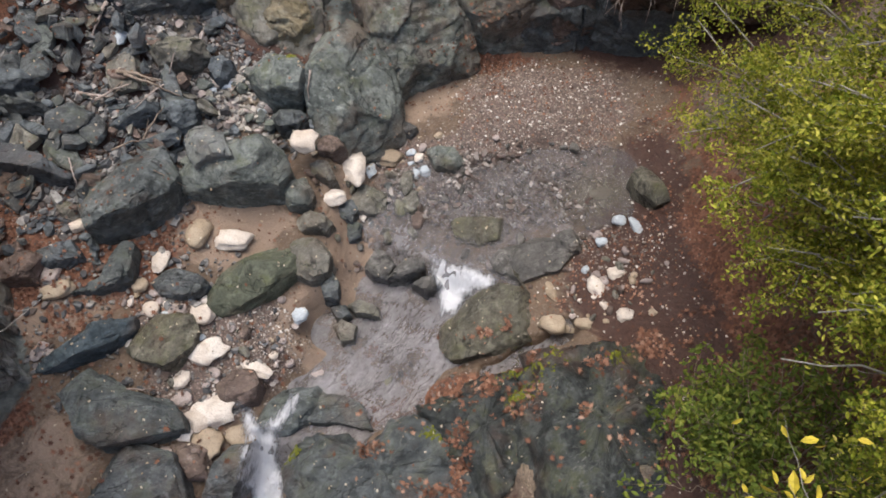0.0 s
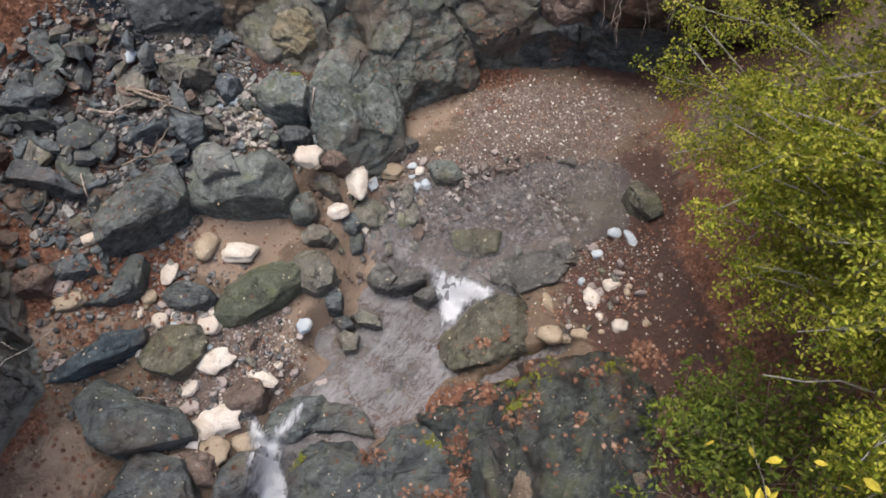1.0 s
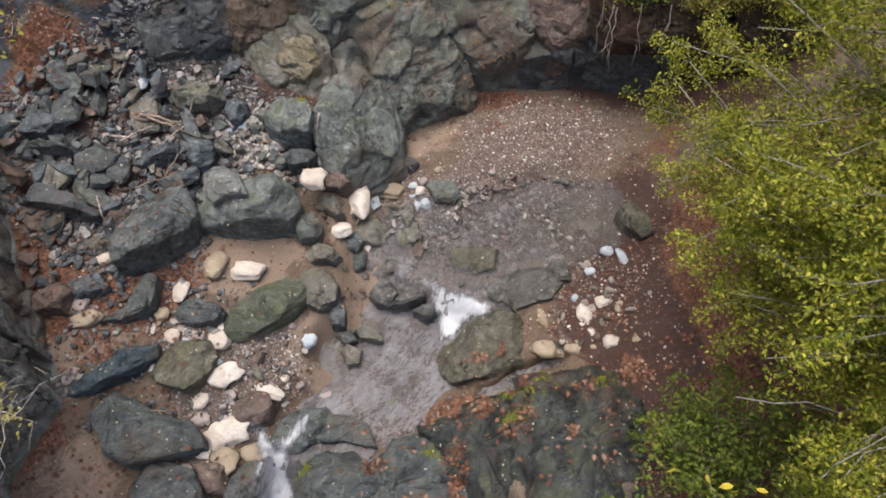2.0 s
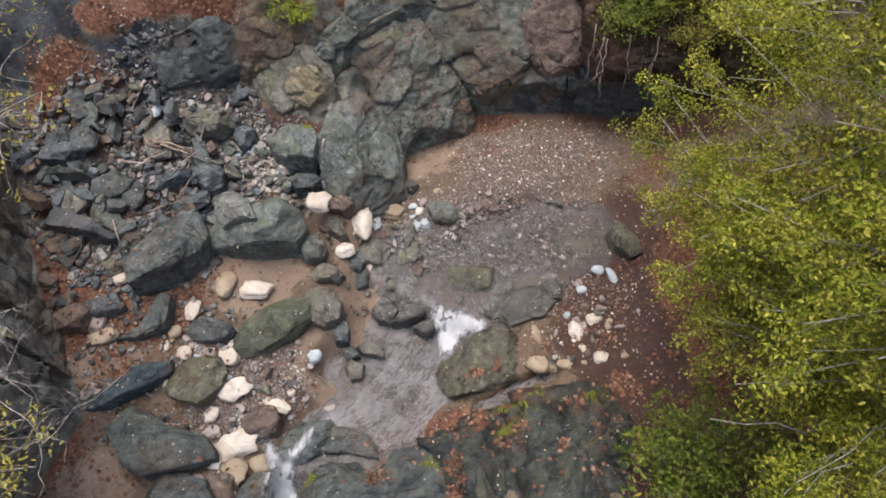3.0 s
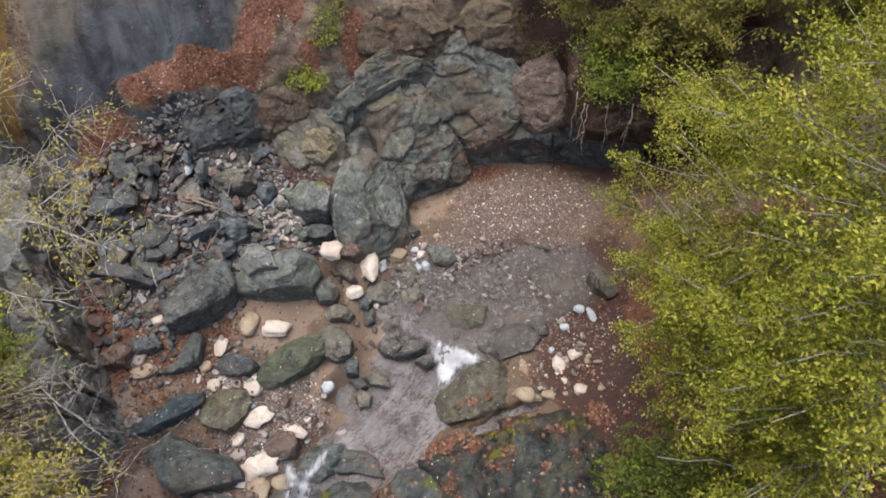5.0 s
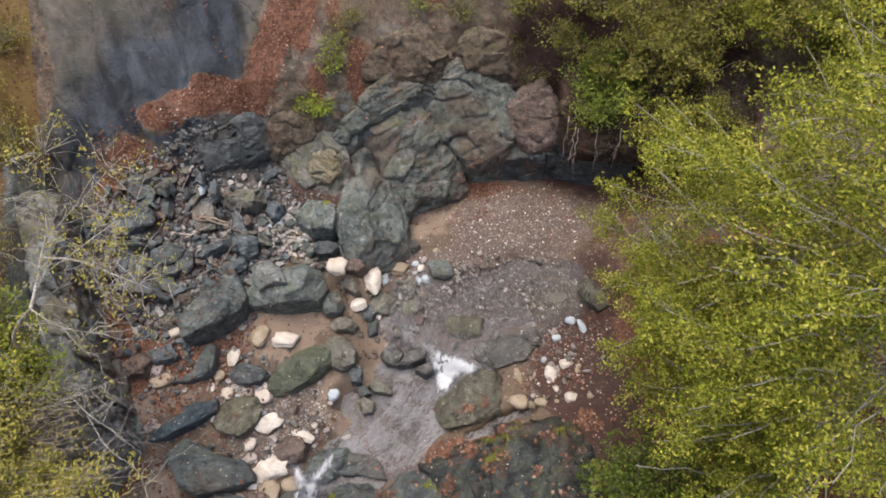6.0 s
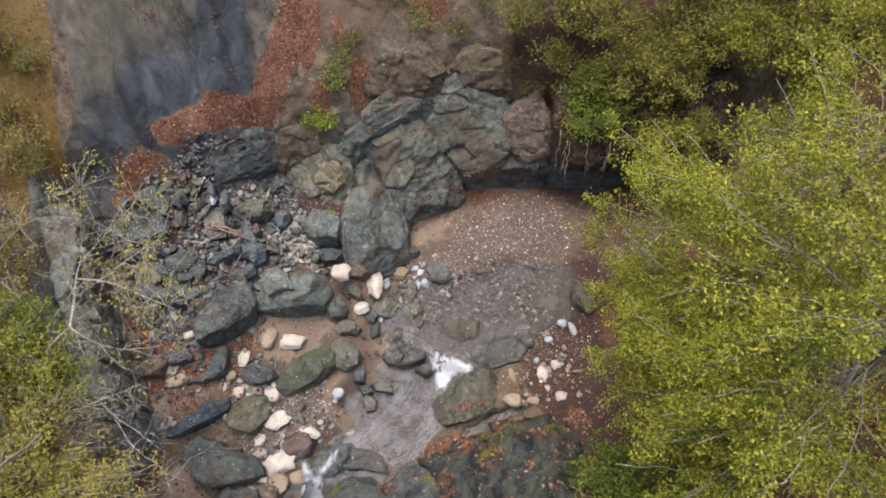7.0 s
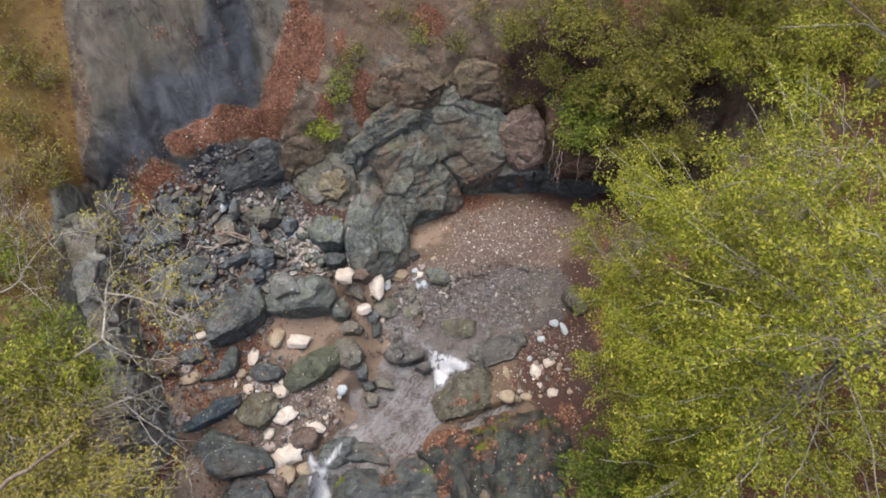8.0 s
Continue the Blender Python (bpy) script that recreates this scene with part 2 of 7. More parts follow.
CLIFF_BROWN = schist("brown_cliff_rock", (0.06, 0.046, 0.034), (0.22, 0.172, 0.125), 0.35, (0.6, 0.1, 0.5), (0.15, 0.1, 0.07))
TEAL_ROCK = schist("dark_teal_schist", (0.036, 0.043, 0.043), (0.16, 0.178, 0.174), 0.2, (0.9, 0.2, 0.2))
MOSS_ROCK = schist("moss_green_schist", (0.046, 0.055, 0.038), (0.185, 0.2, 0.145), 0.6)
SEA_ROCK = schist("blue_green_slate", (0.028, 0.042, 0.052), (0.125, 0.165, 0.185), 0.1, (0.2, 0.7, 1.1))
PALE_ROCK = schist("pale_grey_schist", (0.1, 0.11, 0.105), (0.36, 0.38, 0.355), 0.15, (0.9, 0.2, 0.2))
CREEK_ROCK = schist("olive_creek_rock", (0.05, 0.047, 0.036), (0.18, 0.17, 0.13), 0.35, (0.4, 0.8, 0.1), (0.12, 0.085, 0.06), 0.45)
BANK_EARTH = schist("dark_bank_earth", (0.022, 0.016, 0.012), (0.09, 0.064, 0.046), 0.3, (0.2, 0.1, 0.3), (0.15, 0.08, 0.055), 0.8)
STAINED_ROCK = schist("yellow_stained_rock", (0.09, 0.078, 0.055), (0.36, 0.31, 0.21), 0.1, (0.3, 0.4, 0.2), (0.46, 0.36, 0.19), rust=0.49)
CREAM = pale_stone("cream_limestone", (0.55, 0.48, 0.4), (0.72, 0.67, 0.6), (0.42, 0.34, 0.27))
TAN = pale_stone("tan_limestone", (0.32, 0.25, 0.17), (0.46, 0.38, 0.28), (0.24, 0.18, 0.12))
PINK = pale_stone("pinkish_grey_stone", (0.3, 0.25, 0.23), (0.42, 0.36, 0.33), (0.22, 0.18, 0.16))
ICE = pale_stone("blue_white_stone", (0.4, 0.45, 0.48), (0.55, 0.6, 0.63), (0.28, 0.31, 0.33))
GROUND = ground_material()
WATER = water_material()
FOAM = foam_material()
BARK = bark_material("pale_grey_bark", (0.13, 0.12, 0.1), (0.4, 0.38, 0.33))
TWIG = bark_material("dry_twig_bark", (0.12, 0.085, 0.06), (0.33, 0.27, 0.21))
BIRCH = bark_material("white_birch_bark", (0.17, 0.155, 0.13), (0.55, 0.53, 0.48))
DRIFT = bark_material("weathered_driftwood", (0.2, 0.15, 0.12), (0.48, 0.41, 0.36))
LEAF = leaf_material("yellow_green_leaves", (0.08, (0.05, 0.085, 0.006)), (0.36, (0.18, 0.22, 0.018)), (0.62, (0.37, 0.38, 0.045)), (0.83, (0.57, 0.53, 0.1)), (0.98, (0.68, 0.54, 0.18)))
GREEN_LEAF = leaf_material("green_leaves", (0.1, (0.07, 0.11, 0.016)), (0.5, (0.17, 0.23, 0.034)), (0.95, (0.36, 0.38, 0.06)))
DULL_LEAF = leaf_material("dull_autumn_leaves", (0.1, (0.06, 0.072, 0.014)), (0.5, (0.185, 0.185, 0.03)), (0.95, (0.41, 0.35, 0.08)))
FERN_LEAF = leaf_material("fern_green", (0.1, (0.13, 0.2, 0.02)), (0.9, (0.32, 0.36, 0.04)))
MOSS = leaf_material("yellow_green_moss", (0.1, (0.07, 0.085, 0.012)), (0.9, (0.21, 0.22, 0.03)), rough=0.9, glow=0.1)
BUSH_LEAF = leaf_material("yellowing_bush_leaves", (0.05, (0.15, 0.16, 0.035)), (0.5, (0.33, 0.31, 0.065)), (0.95, (0.6, 0.49, 0.13)))
PALE_LEAF = leaf_material("pale_dry_leaves", (0.1, (0.36, 0.27, 0.17)), (0.9, (0.66, 0.6, 0.48)), rough=0.7, glow=0.1)
BRAMBLE_LEAF = leaf_material("bramble_leaves", (0.08, (0.036, 0.065, 0.009)), (0.5, (0.12, 0.17, 0.024)), (0.93, (0.32, 0.33, 0.06)), glow=0.15)
YELLOW_LEAF = leaf_material("clear_yellow_leaves", (0.1, (0.4, 0.34, 0.04)), (0.9, (0.66, 0.52, 0.06)))
FALLEN = leaf_material("fallen_leaves", (0.1, (0.07, 0.035, 0.026)), (0.4, (0.17, 0.078, 0.052)), (0.7, (0.31, 0.16, 0.105)), (0.95, (0.55, 0.39, 0.3)), rough=0.65, glow=0.1)


def pebble_material():
    n = Nodes("mixed_pebbles", 0.7)
    col = n.ramp(n.island_random(), (0.05, (0.08, 0.062, 0.052)), (0.4, (0.18, 0.14, 0.115)), (0.65, (0.27, 0.22, 0.18)), (0.85, (0.45, 0.4, 0.35)), (0.97, (0.7, 0.66, 0.6)))
    n.bump(n.noise(70, 3), 0.4, 0.005)
    return n.colour(n.mix(n.ramp(n.noise(40, 4), (0.4, 0.4), (0.6, 0.0)), col, (0.1, 0.085, 0.07)))


def chip_material():
    n = Nodes("slate_chips", 0.5)
    col = n.ramp(n.island_random(), (0.05, (0.04, 0.044, 0.048)), (0.35, (0.1, 0.108, 0.112)), (0.5, (0.12, 0.085, 0.065)), (0.75, (0.2, 0.205, 0.2)), (0.97, (0.36, 0.34, 0.31)))
    n.bump(n.noise(40, 4), 0.5, 0.01)
    return n.colour(n.mix(n.ramp(n.noise(18, 5), (0.4, 0.5), (0.6, 0.0)), col, (0.07, 0.06, 0.055)))


def riffle_material():
    n = Nodes("wet_gravel", 0.35)
    col = n.ramp(n.island_random(), (0.05, (0.05, 0.04, 0.034)), (0.5, (0.12, 0.095, 0.08)), (0.8, (0.19, 0.16, 0.14)), (0.97, (0.36, 0.33, 0.3)))
    n.bump(n.noise(70, 3), 0.4, 0.005)
    return n.colour(n.mix(n.ramp(n.noise(9, 4), (0.5, 0.0), (0.7, 0.5)), col, (0.14, 0.06, 0.045)))


PEBBLE = pebble_material()
RIFFLE = riffle_material()

# ---- the lie of the land ----


def sstep(a, b, v):
    t = np.clip((v - a) / (b - a), 0, 1)
    return t * t * (3 - 2 * t)


def smax(a, b, k):
    h = np.clip(0.5 + 0.5 * (a - b) / k, 0, 1)
    return b + (a - b) * h + k * h * (1 - h)


def mound(x, y, cx, cy, rx, ry, turn, h):
    c, s = math.cos(radians(turn)), math.sin(radians(turn))
    u, v = ((x - cx) * c + (y - cy) * s) / rx, (-(x - cx) * s + (y - cy) * c) / ry
    return h * np.exp(-(u * u + v * v) ** 1.5)


def water_level(x, y):
    """Pool above the first fall, run between the falls, basin below the second."""
    d1 = (x + 0.1) * 0.45 + (y - 5.15) * 0.89
    d2 = (x + 2.5) * 0.25 + (y - 2.35) * 0.97
    return -0.20 + 0.30 * sstep(-0.22, 0.12, d1) + 0.01 * np.clip(y - 5, 0, 5) - 0.75 * (1 - sstep(-0.45, 0.1, d2))


def creek(x, y):
    """How deep a place lies in the creek's channel, 1 in its middle and 0 on the banks."""
    mid = np.interp(y, [-40, 0.0, 2.2, 3.2, 4.2, 5.2, 6.0, 7.0, 40], [-4, -2.9, -2.35, -1.15, -0.68, -0.08, 1.05, 1.5, 1.5])
    mid = mid + 0.13 * np.sin(3.1 * y + 1) + 0.07 * np.sin(7.3 * y)
    half = np.interp(y, [0, 2.2, 3.0, 4.2, 5.2, 6.0, 6.9, 8.0], [0.8, 0.6, 1.15, 1.15, 1.15, 2.05, 2.15, 1.9])
    ax, ay, bx, by = 1.96, 4.07, 0.73, 3.45
    t = np.clip(((x - ax) * (bx - ax) + (y - ay) * (by - ay)) / ((bx - ax) ** 2 + (by - ay) ** 2), 0, 1)
    side = np.hypot(x - ax - t * (bx - ax), y - ay - t * (by - ay)) / 0.15 + 0.25 * np.sin(9 * x)
    side = np.minimum(side, 0.95 * np.hypot((x + 1.8) / 0.52, (y - 4.1) / 0.46) + 0.1 * np.sin(5 * x + 3 * y))
    return np.maximum(1 - sstep(0.5, 1.2, side), (1 - sstep(0.6, 1.5, np.abs(x - mid) / half)) * (1 - sstep(6.75, 7.25, y - 0.2 * x + 0.1 * np.sin(2.7 * x) + 0.05 * np.sin(6.1 * x))))


def brink(y):
    """How far to the west the bank's rock wall stands."""
    return np.interp(y, [-40, 1.7, 2.4, 2.95, 3.4, 4, 4.6, 6.3, 7, 9, 12, 40], [6.4, 6.4, 6.05, 5.78, 5.9, 6.15, 6.5, 7.0, 7.15, 7.9, 9.2, 9.2])


def ground(x, y):
    """The height of the gorge's ground."""
    bed = -0.02 + 0.045 * (y - 5) - 0.55 * (1 - sstep(0.5, 2.6, y))
    left = -1.5 - 0.27 * x + 0.27 * np.minimum(y, 9.5) - 1.3 * sstep(-2.0, -0.5, x)
    z = smax(bed, left, 0.45)
    right = 0.33 * (x - 1.7) - 0.12 * (np.clip(y, 0, 8) - 5) + 0.5 * np.maximum(0, x - 4)
    z = smax(z, right, 0.3)
    z = z + mound(x, y, 1.5, 8.3, 1.6, 0.9, 10, 0.32) + mound(x, y, -0.4, 7.9, 0.9, 0.6, 30, 0.05)
    z = z + mound(x, y, 1.9, 2.3, 1.3, 1.0, 10, 0.25)
    foot = np.interp(x, [-30, -6.5, -5, -4, -3, -2, -0.7, 0.5, 2, 3.5, 5, 30], [5.2, 6.1, 6.55, 7.4, 7.7, 8.0, 8.5, 9.15, 9.55, 9.5, 8.9, 6])
    rise = y - foot
    cliff = 1.35 * rise - 0.55 * np.maximum(0, rise - 2.6) - 0.1
    z = smax(z, cliff, 0.2)
    over = -x - brink(y)
    wall = np.where(over < 0.62, 5.2 * over, 3.22 + 0.8 * (over - 0.62)) + 0.8
    z = smax(z, wall, 0.3)
    w = water_level(x, y)
    return z - creek(x, y) * np.clip(z - (w - 0.09), 0, 0.6)


def noise3(x, y, z=0.0, octaves=4):
    return noise.fractal(Vector((x, y, z)), 0.8, 2.1, octaves)


def ragged(x, y, z):
    """Blocky relief of bare rock, in metres."""
    p = Vector((x * 0.8 + 0.3 * y, y * 0.9 - 0.2 * z, z * 1.1))
    return 0.2 * facet(p) + 0.1 * facet(p * 2.6 + Vector((4, 7, 1))) + 0.045 * facet(p * 6.1) + 0.05 * noise3(x * 4, y * 4, z * 4, 4)


def facet(p):
    """Broken rock: each cell of a split rock is a face with a tilt of its own, parted by narrow clefts."""
    near, heart = noise.voronoi(p)
    tilt = noise.noise_vector(heart[0] * 5.3 + Vector((2.7, 9.1, 4.3)))
    cleft = max(0.0, 0.1 - (near[1] - near[0])) * 2.2
    return 0.55 * tilt.x + 1.15 * (p - heart[0]).dot(tilt) - cleft


def spread(lo, hi, fine_lo, fine_hi, step):
    """Grid lines, close together in the middle stretch and ever wider apart out to the ends."""
    mid = list(np.arange(fine_lo, fine_hi, step))
    out, gap, left, right = step, step, [], []
    at = fine_lo
    while at > lo:
        gap *= 1.22
        at -= gap
        left.append(at)
    gap, at = step, mid[-1]
    while at < hi:
        gap *= 1.22
        at += gap
        right.append(at)
    return np.array(left[::-1] + mid + right)


def blob(x, y, cx, cy, rx, ry, turn=0):
    return mound(x, y, cx, cy, rx, ry, turn, 1.0)


def zones(x, y):
    """Where sand, gravel, leaf mould, bare rock and the slick dark rock of the chute lie, and dark soil that also
    paints shade.
    """
    sand = blob(x, y, -3.37, 5.51, 1.01, 0.48, 10) \
        + blob(x, y, -2.06, 4.25, 0.54, 0.47, 0) \
        + blob(x, y, -0.41, 8.64, 0.75, 0.74, 30) \
        + blob(x, y, -5.45, 3.90, 0.83, 0.28, 25) \
        + blob(x, y, -1.82, 3.83, 0.64, 0.42, 0) \
        + blob(x, y, -3.19, 5.14, 0.55, 0.42, 0) \
        + blob(x, y, -1.39, 6.62, 0.59, 0.45, 0) \
        + blob(x, y, -1.45, 5.54, 0.67, 0.98, 0) \
        + 0.55 * blob(x, y, -5.45, 1.9, 0.8, 1.0, 0)
    gravel = blob(x, y, 1.95, 8.42, 1.79, 1.03, 0) \
        + blob(x, y, -2.70, 3.84, 0.63, 0.62, 30) \
        + blob(x, y, 2.76, 5.38, 0.80, 0.54, 0) \
        + blob(x, y, 0.76, 7.37, 1.11, 0.46, 10) \
        + blob(x, y, -3.83, 4.06, 0.72, 0.41, 0) \
        + blob(x, y, -3.52, 3.12, 0.80, 0.62, 0) \
        + blob(x, y, -3.68, 7.61, 1.08, 0.51, -20) \
        + blob(x, y, -1.04, 7.40, 0.91, 0.47, 0) \
        + blob(x, y, 0.74, 6.52, 1.28, 0.68, 0) \
        + blob(x, y, -0.90, 5.96, 0.48, 0.88, 0) \
        + blob(x, y, 2.07, 7.23, 0.92, 0.47, 0)
    litter = blob(x, y, 3.22, 4.87, 1.10, 1.16, 0) \
        + blob(x, y, 1.00, 9.37, 0.87, 0.31, 0) \
        + blob(x, y, 3.17, 3.15, 0.94, 1.08, 0) \
        + blob(x, y, -6.26, 7.99, 1.24, 1.07, 0) \
        + blob(x, y, -5.97, 5.28, 1.24, 0.99, 0) \
        + blob(x, y, -5.60, 4.60, 1.21, 0.75, 0) \
        + blob(x, y, -4.53, 5.06, 0.55, 0.64, 0) \
        + blob(x, y, 0.14, 3.07, 1.23, 0.30, 15) \
        + blob(x, y, -1.41, 2.77, 0.45, 0.31, 0) \
        + blob(x, y, -3.1, 11.77, 0.22, 0.70, 0) \
        + blob(x, y, -3.3, 11.28, 0.24, 0.62, 0) \
        + blob(x, y, -3.53, 10.78, 0.32, 0.56, 0) \
        + blob(x, y, -3.77, 10.24, 0.43, 0.47, 0) \
        + blob(x, y, -4.43, 9.70, 0.56, 0.31, 0) \
        + blob(x, y, -5.13, 9.35, 0.60, 0.28, 0) \
        + blob(x, y, -5.73, 9.07, 0.38, 0.22, 0) \
        + blob(x, y, -1.77, 10.56, 0.19, 0.47, 0) \
        + blob(x, y, -2.90, 10.90, 0.22, 0.34, 0) \
        + blob(x, y, -4.04, 9.75, 0.33, 0.22, 0) \
        + blob(x, y, -4.84, 9.67, 0.21, 0.18, 0) \
        + blob(x, y, -2.65, 10.18, 0.24, 0.37, 0) \
        + blob(x, y, -2.73, 11.47, 0.19, 0.40, 0) \
        + blob(x, y, -5.40, 9.15, 0.27, 0.18, 0) \
        + blob(x, y, -2.24, 11.44, 0.16, 0.28, 0) \
        + blob(x, y, -1.67, 10.50, 0.42, 0.48, 0) \
        + blob(x, y, -6.01, 4.58, 1.11, 0.96, 0) \
        + blob(x, y, -0.18, 12.19, 0.42, 0.32, 0) \
        + blob(x, y, -0.75, 10.05, 0.71, 0.23, 0) \
        + blob(x, y, 2.79, 1.80, 0.48, 0.56, 0) \
        + blob(x, y, -6.05, 2.35, 0.25, 0.6, -35) \
        + blob(x, y, -6.35, 6.25, 0.7, 0.35, 0) \
        + blob(x, y, -5.2, 7.85, 0.5, 0.3, 0)
    slick = blob(x, y, -5.84, 9.44, 1.75, 1.85, 0) \
        + blob(x, y, -6.00, 8.46, 1.50, 1.26, 0) \
        + blob(x, y, -4.71, 10.95, 1.21, 1.85, 0) \
        + blob(x, y, -7.14, 7.65, 0.98, 1.12, 0) \
        + blob(x, y, -7.19, 9.82, 1.24, 2.53, 0) \
        + blob(x, y, -4.44, 10.39, 0.81, 0.93, 0) \
        + blob(x, y, -6.54, 7.48, 0.83, 0.96, 0) \
        + blob(x, y, -5.52, 10.55, 2.06, 2.37, 0) \
        + blob(x, y, -6.90, 8.69, 1.26, 1.78, 20) \
        + blob(x, y, -6.38, 10.99, 1.66, 1.91, 0) \
        + blob(x, y, -7.35, 6.36, 0.69, 1.43, -10)
    # Real dark soil in places; under trees and in the hollow, painted shade.
    mud_shade = blob(x, y, 4.18, 10.22, 1.62, 1.40, 0) \
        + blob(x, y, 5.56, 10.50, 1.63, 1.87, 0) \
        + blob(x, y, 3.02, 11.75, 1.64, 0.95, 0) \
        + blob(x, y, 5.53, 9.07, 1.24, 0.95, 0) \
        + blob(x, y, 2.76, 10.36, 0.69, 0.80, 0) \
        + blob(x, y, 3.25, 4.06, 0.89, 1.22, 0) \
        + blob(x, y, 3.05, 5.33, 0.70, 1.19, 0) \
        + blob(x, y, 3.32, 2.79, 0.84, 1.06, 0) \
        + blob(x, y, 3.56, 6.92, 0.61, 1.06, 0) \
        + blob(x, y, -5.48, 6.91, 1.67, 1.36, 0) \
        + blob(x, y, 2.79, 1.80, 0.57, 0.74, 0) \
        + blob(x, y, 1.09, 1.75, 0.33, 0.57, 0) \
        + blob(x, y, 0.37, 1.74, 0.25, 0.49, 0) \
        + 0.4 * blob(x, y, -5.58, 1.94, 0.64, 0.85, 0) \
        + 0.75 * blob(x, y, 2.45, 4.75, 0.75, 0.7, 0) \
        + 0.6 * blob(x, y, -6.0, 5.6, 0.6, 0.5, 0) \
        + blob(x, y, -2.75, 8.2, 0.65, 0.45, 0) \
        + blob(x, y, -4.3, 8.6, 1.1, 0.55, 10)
    slick = slick * (1 - np.clip(1.2 * litter, 0, 1)) * (1 - sstep(7.5, 7.95, -x + 0.2 * np.sin(2.1 * y)))
    dx = (ground(x + 0.1, y) - ground(x - 0.1, y)) / 0.2
    dy = (ground(x, y + 0.1) - ground(x, y - 0.1)) / 0.2
    rock = sstep(0.5, 0.85, np.hypot(dx, dy)) * sstep(0.5, 0.9, ground(x, y)) * (1 - 0.85 * np.clip(litter, 0, 1)) * (1 - np.clip(mud_shade, 0, 1)) + slick + blob(x, y, -1.54, 1.88, 0.98, 0.71, 0) \
        + blob(x, y, 0.29, 2.14, 0.94, 0.79, 0) \
        + blob(x, y, 2.06, 2.36, 1.06, 1.13, 0)
    rock = rock * (1 - sstep(2.6, 3.3, x) * (1 - sstep(6.8, 7.8, y)))
    rock = np.where((-x > np.minimum(brink(y) + 0.75, 8.0)) & (y < 16), 0.1, rock)
    rock = rock * (1 - 0.75 * sstep(3.5, 4.3, ground(x, y)) * sstep(-3.2, -2.4, x))
    wall = sstep(-0.12, 0.02, -x - brink(y)) * (1 - sstep(0.6, 0.8, -x - brink(y))) * (1 - sstep(7.2, 8.2, y))
    rock, litter, mud_shade = np.maximum(rock, wall), litter * (1 - 0.9 * wall), mud_shade * (1 - wall)
    litter = litter + np.where(x < -6.9, 0.12, 0.0) + sstep(3.2, 4.5, x) * 0.6
    return sand, gravel, litter, rock, slick, mud_shade


def mesh_object(name, verts, faces, material, parent=None, smooth=True):
    data = bpy.data.meshes.new(name)
    data.from_pydata(verts, [], faces)
    data.polygons.foreach_set("use_smooth", [smooth] * len(data.polygons))
    data.materials.append(material)
    ob = new(name, data)
    ob.parent = parent
    return ob


SOLID_V, SOLID_F = [], []


def remember(verts, faces):
    """Keeps a solid's faces, for leaves and pebbles to come to rest on."""
    k = len(SOLID_V)
    SOLID_V.extend(verts)
    SOLID_F.extend([tuple(i + k for i in f) for f in faces])


def build_ground():
    xs = spread(-160, 160, -9.2, 8.0, 0.055)
    ys = spread(-160, 200, 0.8, 13.6, 0.055)
    gx, gy = np.meshgrid(xs, ys)
    gz = ground(gx, gy)
    sand, gravel, litter, rock, slick, mud_shade = zones(gx, gy)
    x, y = gx, gy
    blue = blob(x, y, -4.54, 11.29, 0.46, 1.39, 0) \
        + blob(x, y, -4.71, 10.30, 0.60, 1.08, 0) \
        + blob(x, y, -5.57, 9.85, 0.94, 0.77, 0) \
        + blob(x, y, -6.22, 9.02, 0.95, 0.93, 0) \
        + blob(x, y, -7.07, 8.21, 0.84, 1.12, 0) \
        + blob(x, y, -5.61, 8.67, 0.81, 0.94, 0)
    dry = 1.15 * sstep(0.0, 0.35, -gx - np.minimum(brink(gy) + 0.55, 7.75)) * (1 - np.clip(slick, 0, 1))
    wide = np.maximum(np.abs(gx), np.abs(gy - 5)) > 16
    verts, w = [], len(xs)
    rockf, slickf, sandf = rock.ravel(), slick.ravel(), sand.ravel()
    for i, (x, y, z, far) in enumerate(zip(gx.ravel(), gy.ravel(), gz.ravel(), wide.ravel())):
        if far:
            verts.append((x, y, z))
            continue
        r = min(1.0, max(0.0, rockf[i], 0.7 if z > 3.3 and -2.6 < x < 4.0 and y > 9.5 else 0.0))
        rough = ragged(x, y, z) * (0.55 if z > 3.0 else 1.0) if r > 0.02 else 0.0
        soft = 0.05 * noise3(x * 1.7, y * 1.7, 0, 5) * (1 - 0.7 * min(1, sandf[i]))
        lift = r * rough * (1.0 - 0.93 * min(1.0, slickf[i])) + (1 - r) * soft
        if slickf[i] > 0.05:
            lift += min(1.0, slickf[i]) * (0.22 * noise3(x * 1.1 + 0.3 * y, y * 0.25, 6, 3) + 0.05 * noise3(x * 4, y * 0.8, 2, 3))
        verts.append((x, y - 0.6 * r * rough, z + lift))
    faces = [(j * w + i, j * w + i + 1, (j + 1) * w + i + 1, (j + 1) * w + i) for j in range(len(ys) - 1) for i in range(w - 1)]
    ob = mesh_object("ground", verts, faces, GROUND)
    for name, values in (("sand", sand), ("gravel", gravel), ("litter", litter), ("rock", rock), ("slick", slick), ("mud_shade", mud_shade), ("blue", blue), ("dry", dry), ("green", blob(gx, gy, 0.31, 9.7, 3.0, 1.25, 0) + sstep(-0.2, 0.0, -gx - brink(gy)) * (1 - sstep(0.6, 0.8, -gx - brink(gy))) * (gy < 8))):
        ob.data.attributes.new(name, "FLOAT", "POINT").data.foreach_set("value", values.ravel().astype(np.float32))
    remember(verts, faces)
    tagged(ob, "gorge floor of wet sand, gravel and red leaf mould under dark rock cliffs", "ground", kind="structure")


build_ground()
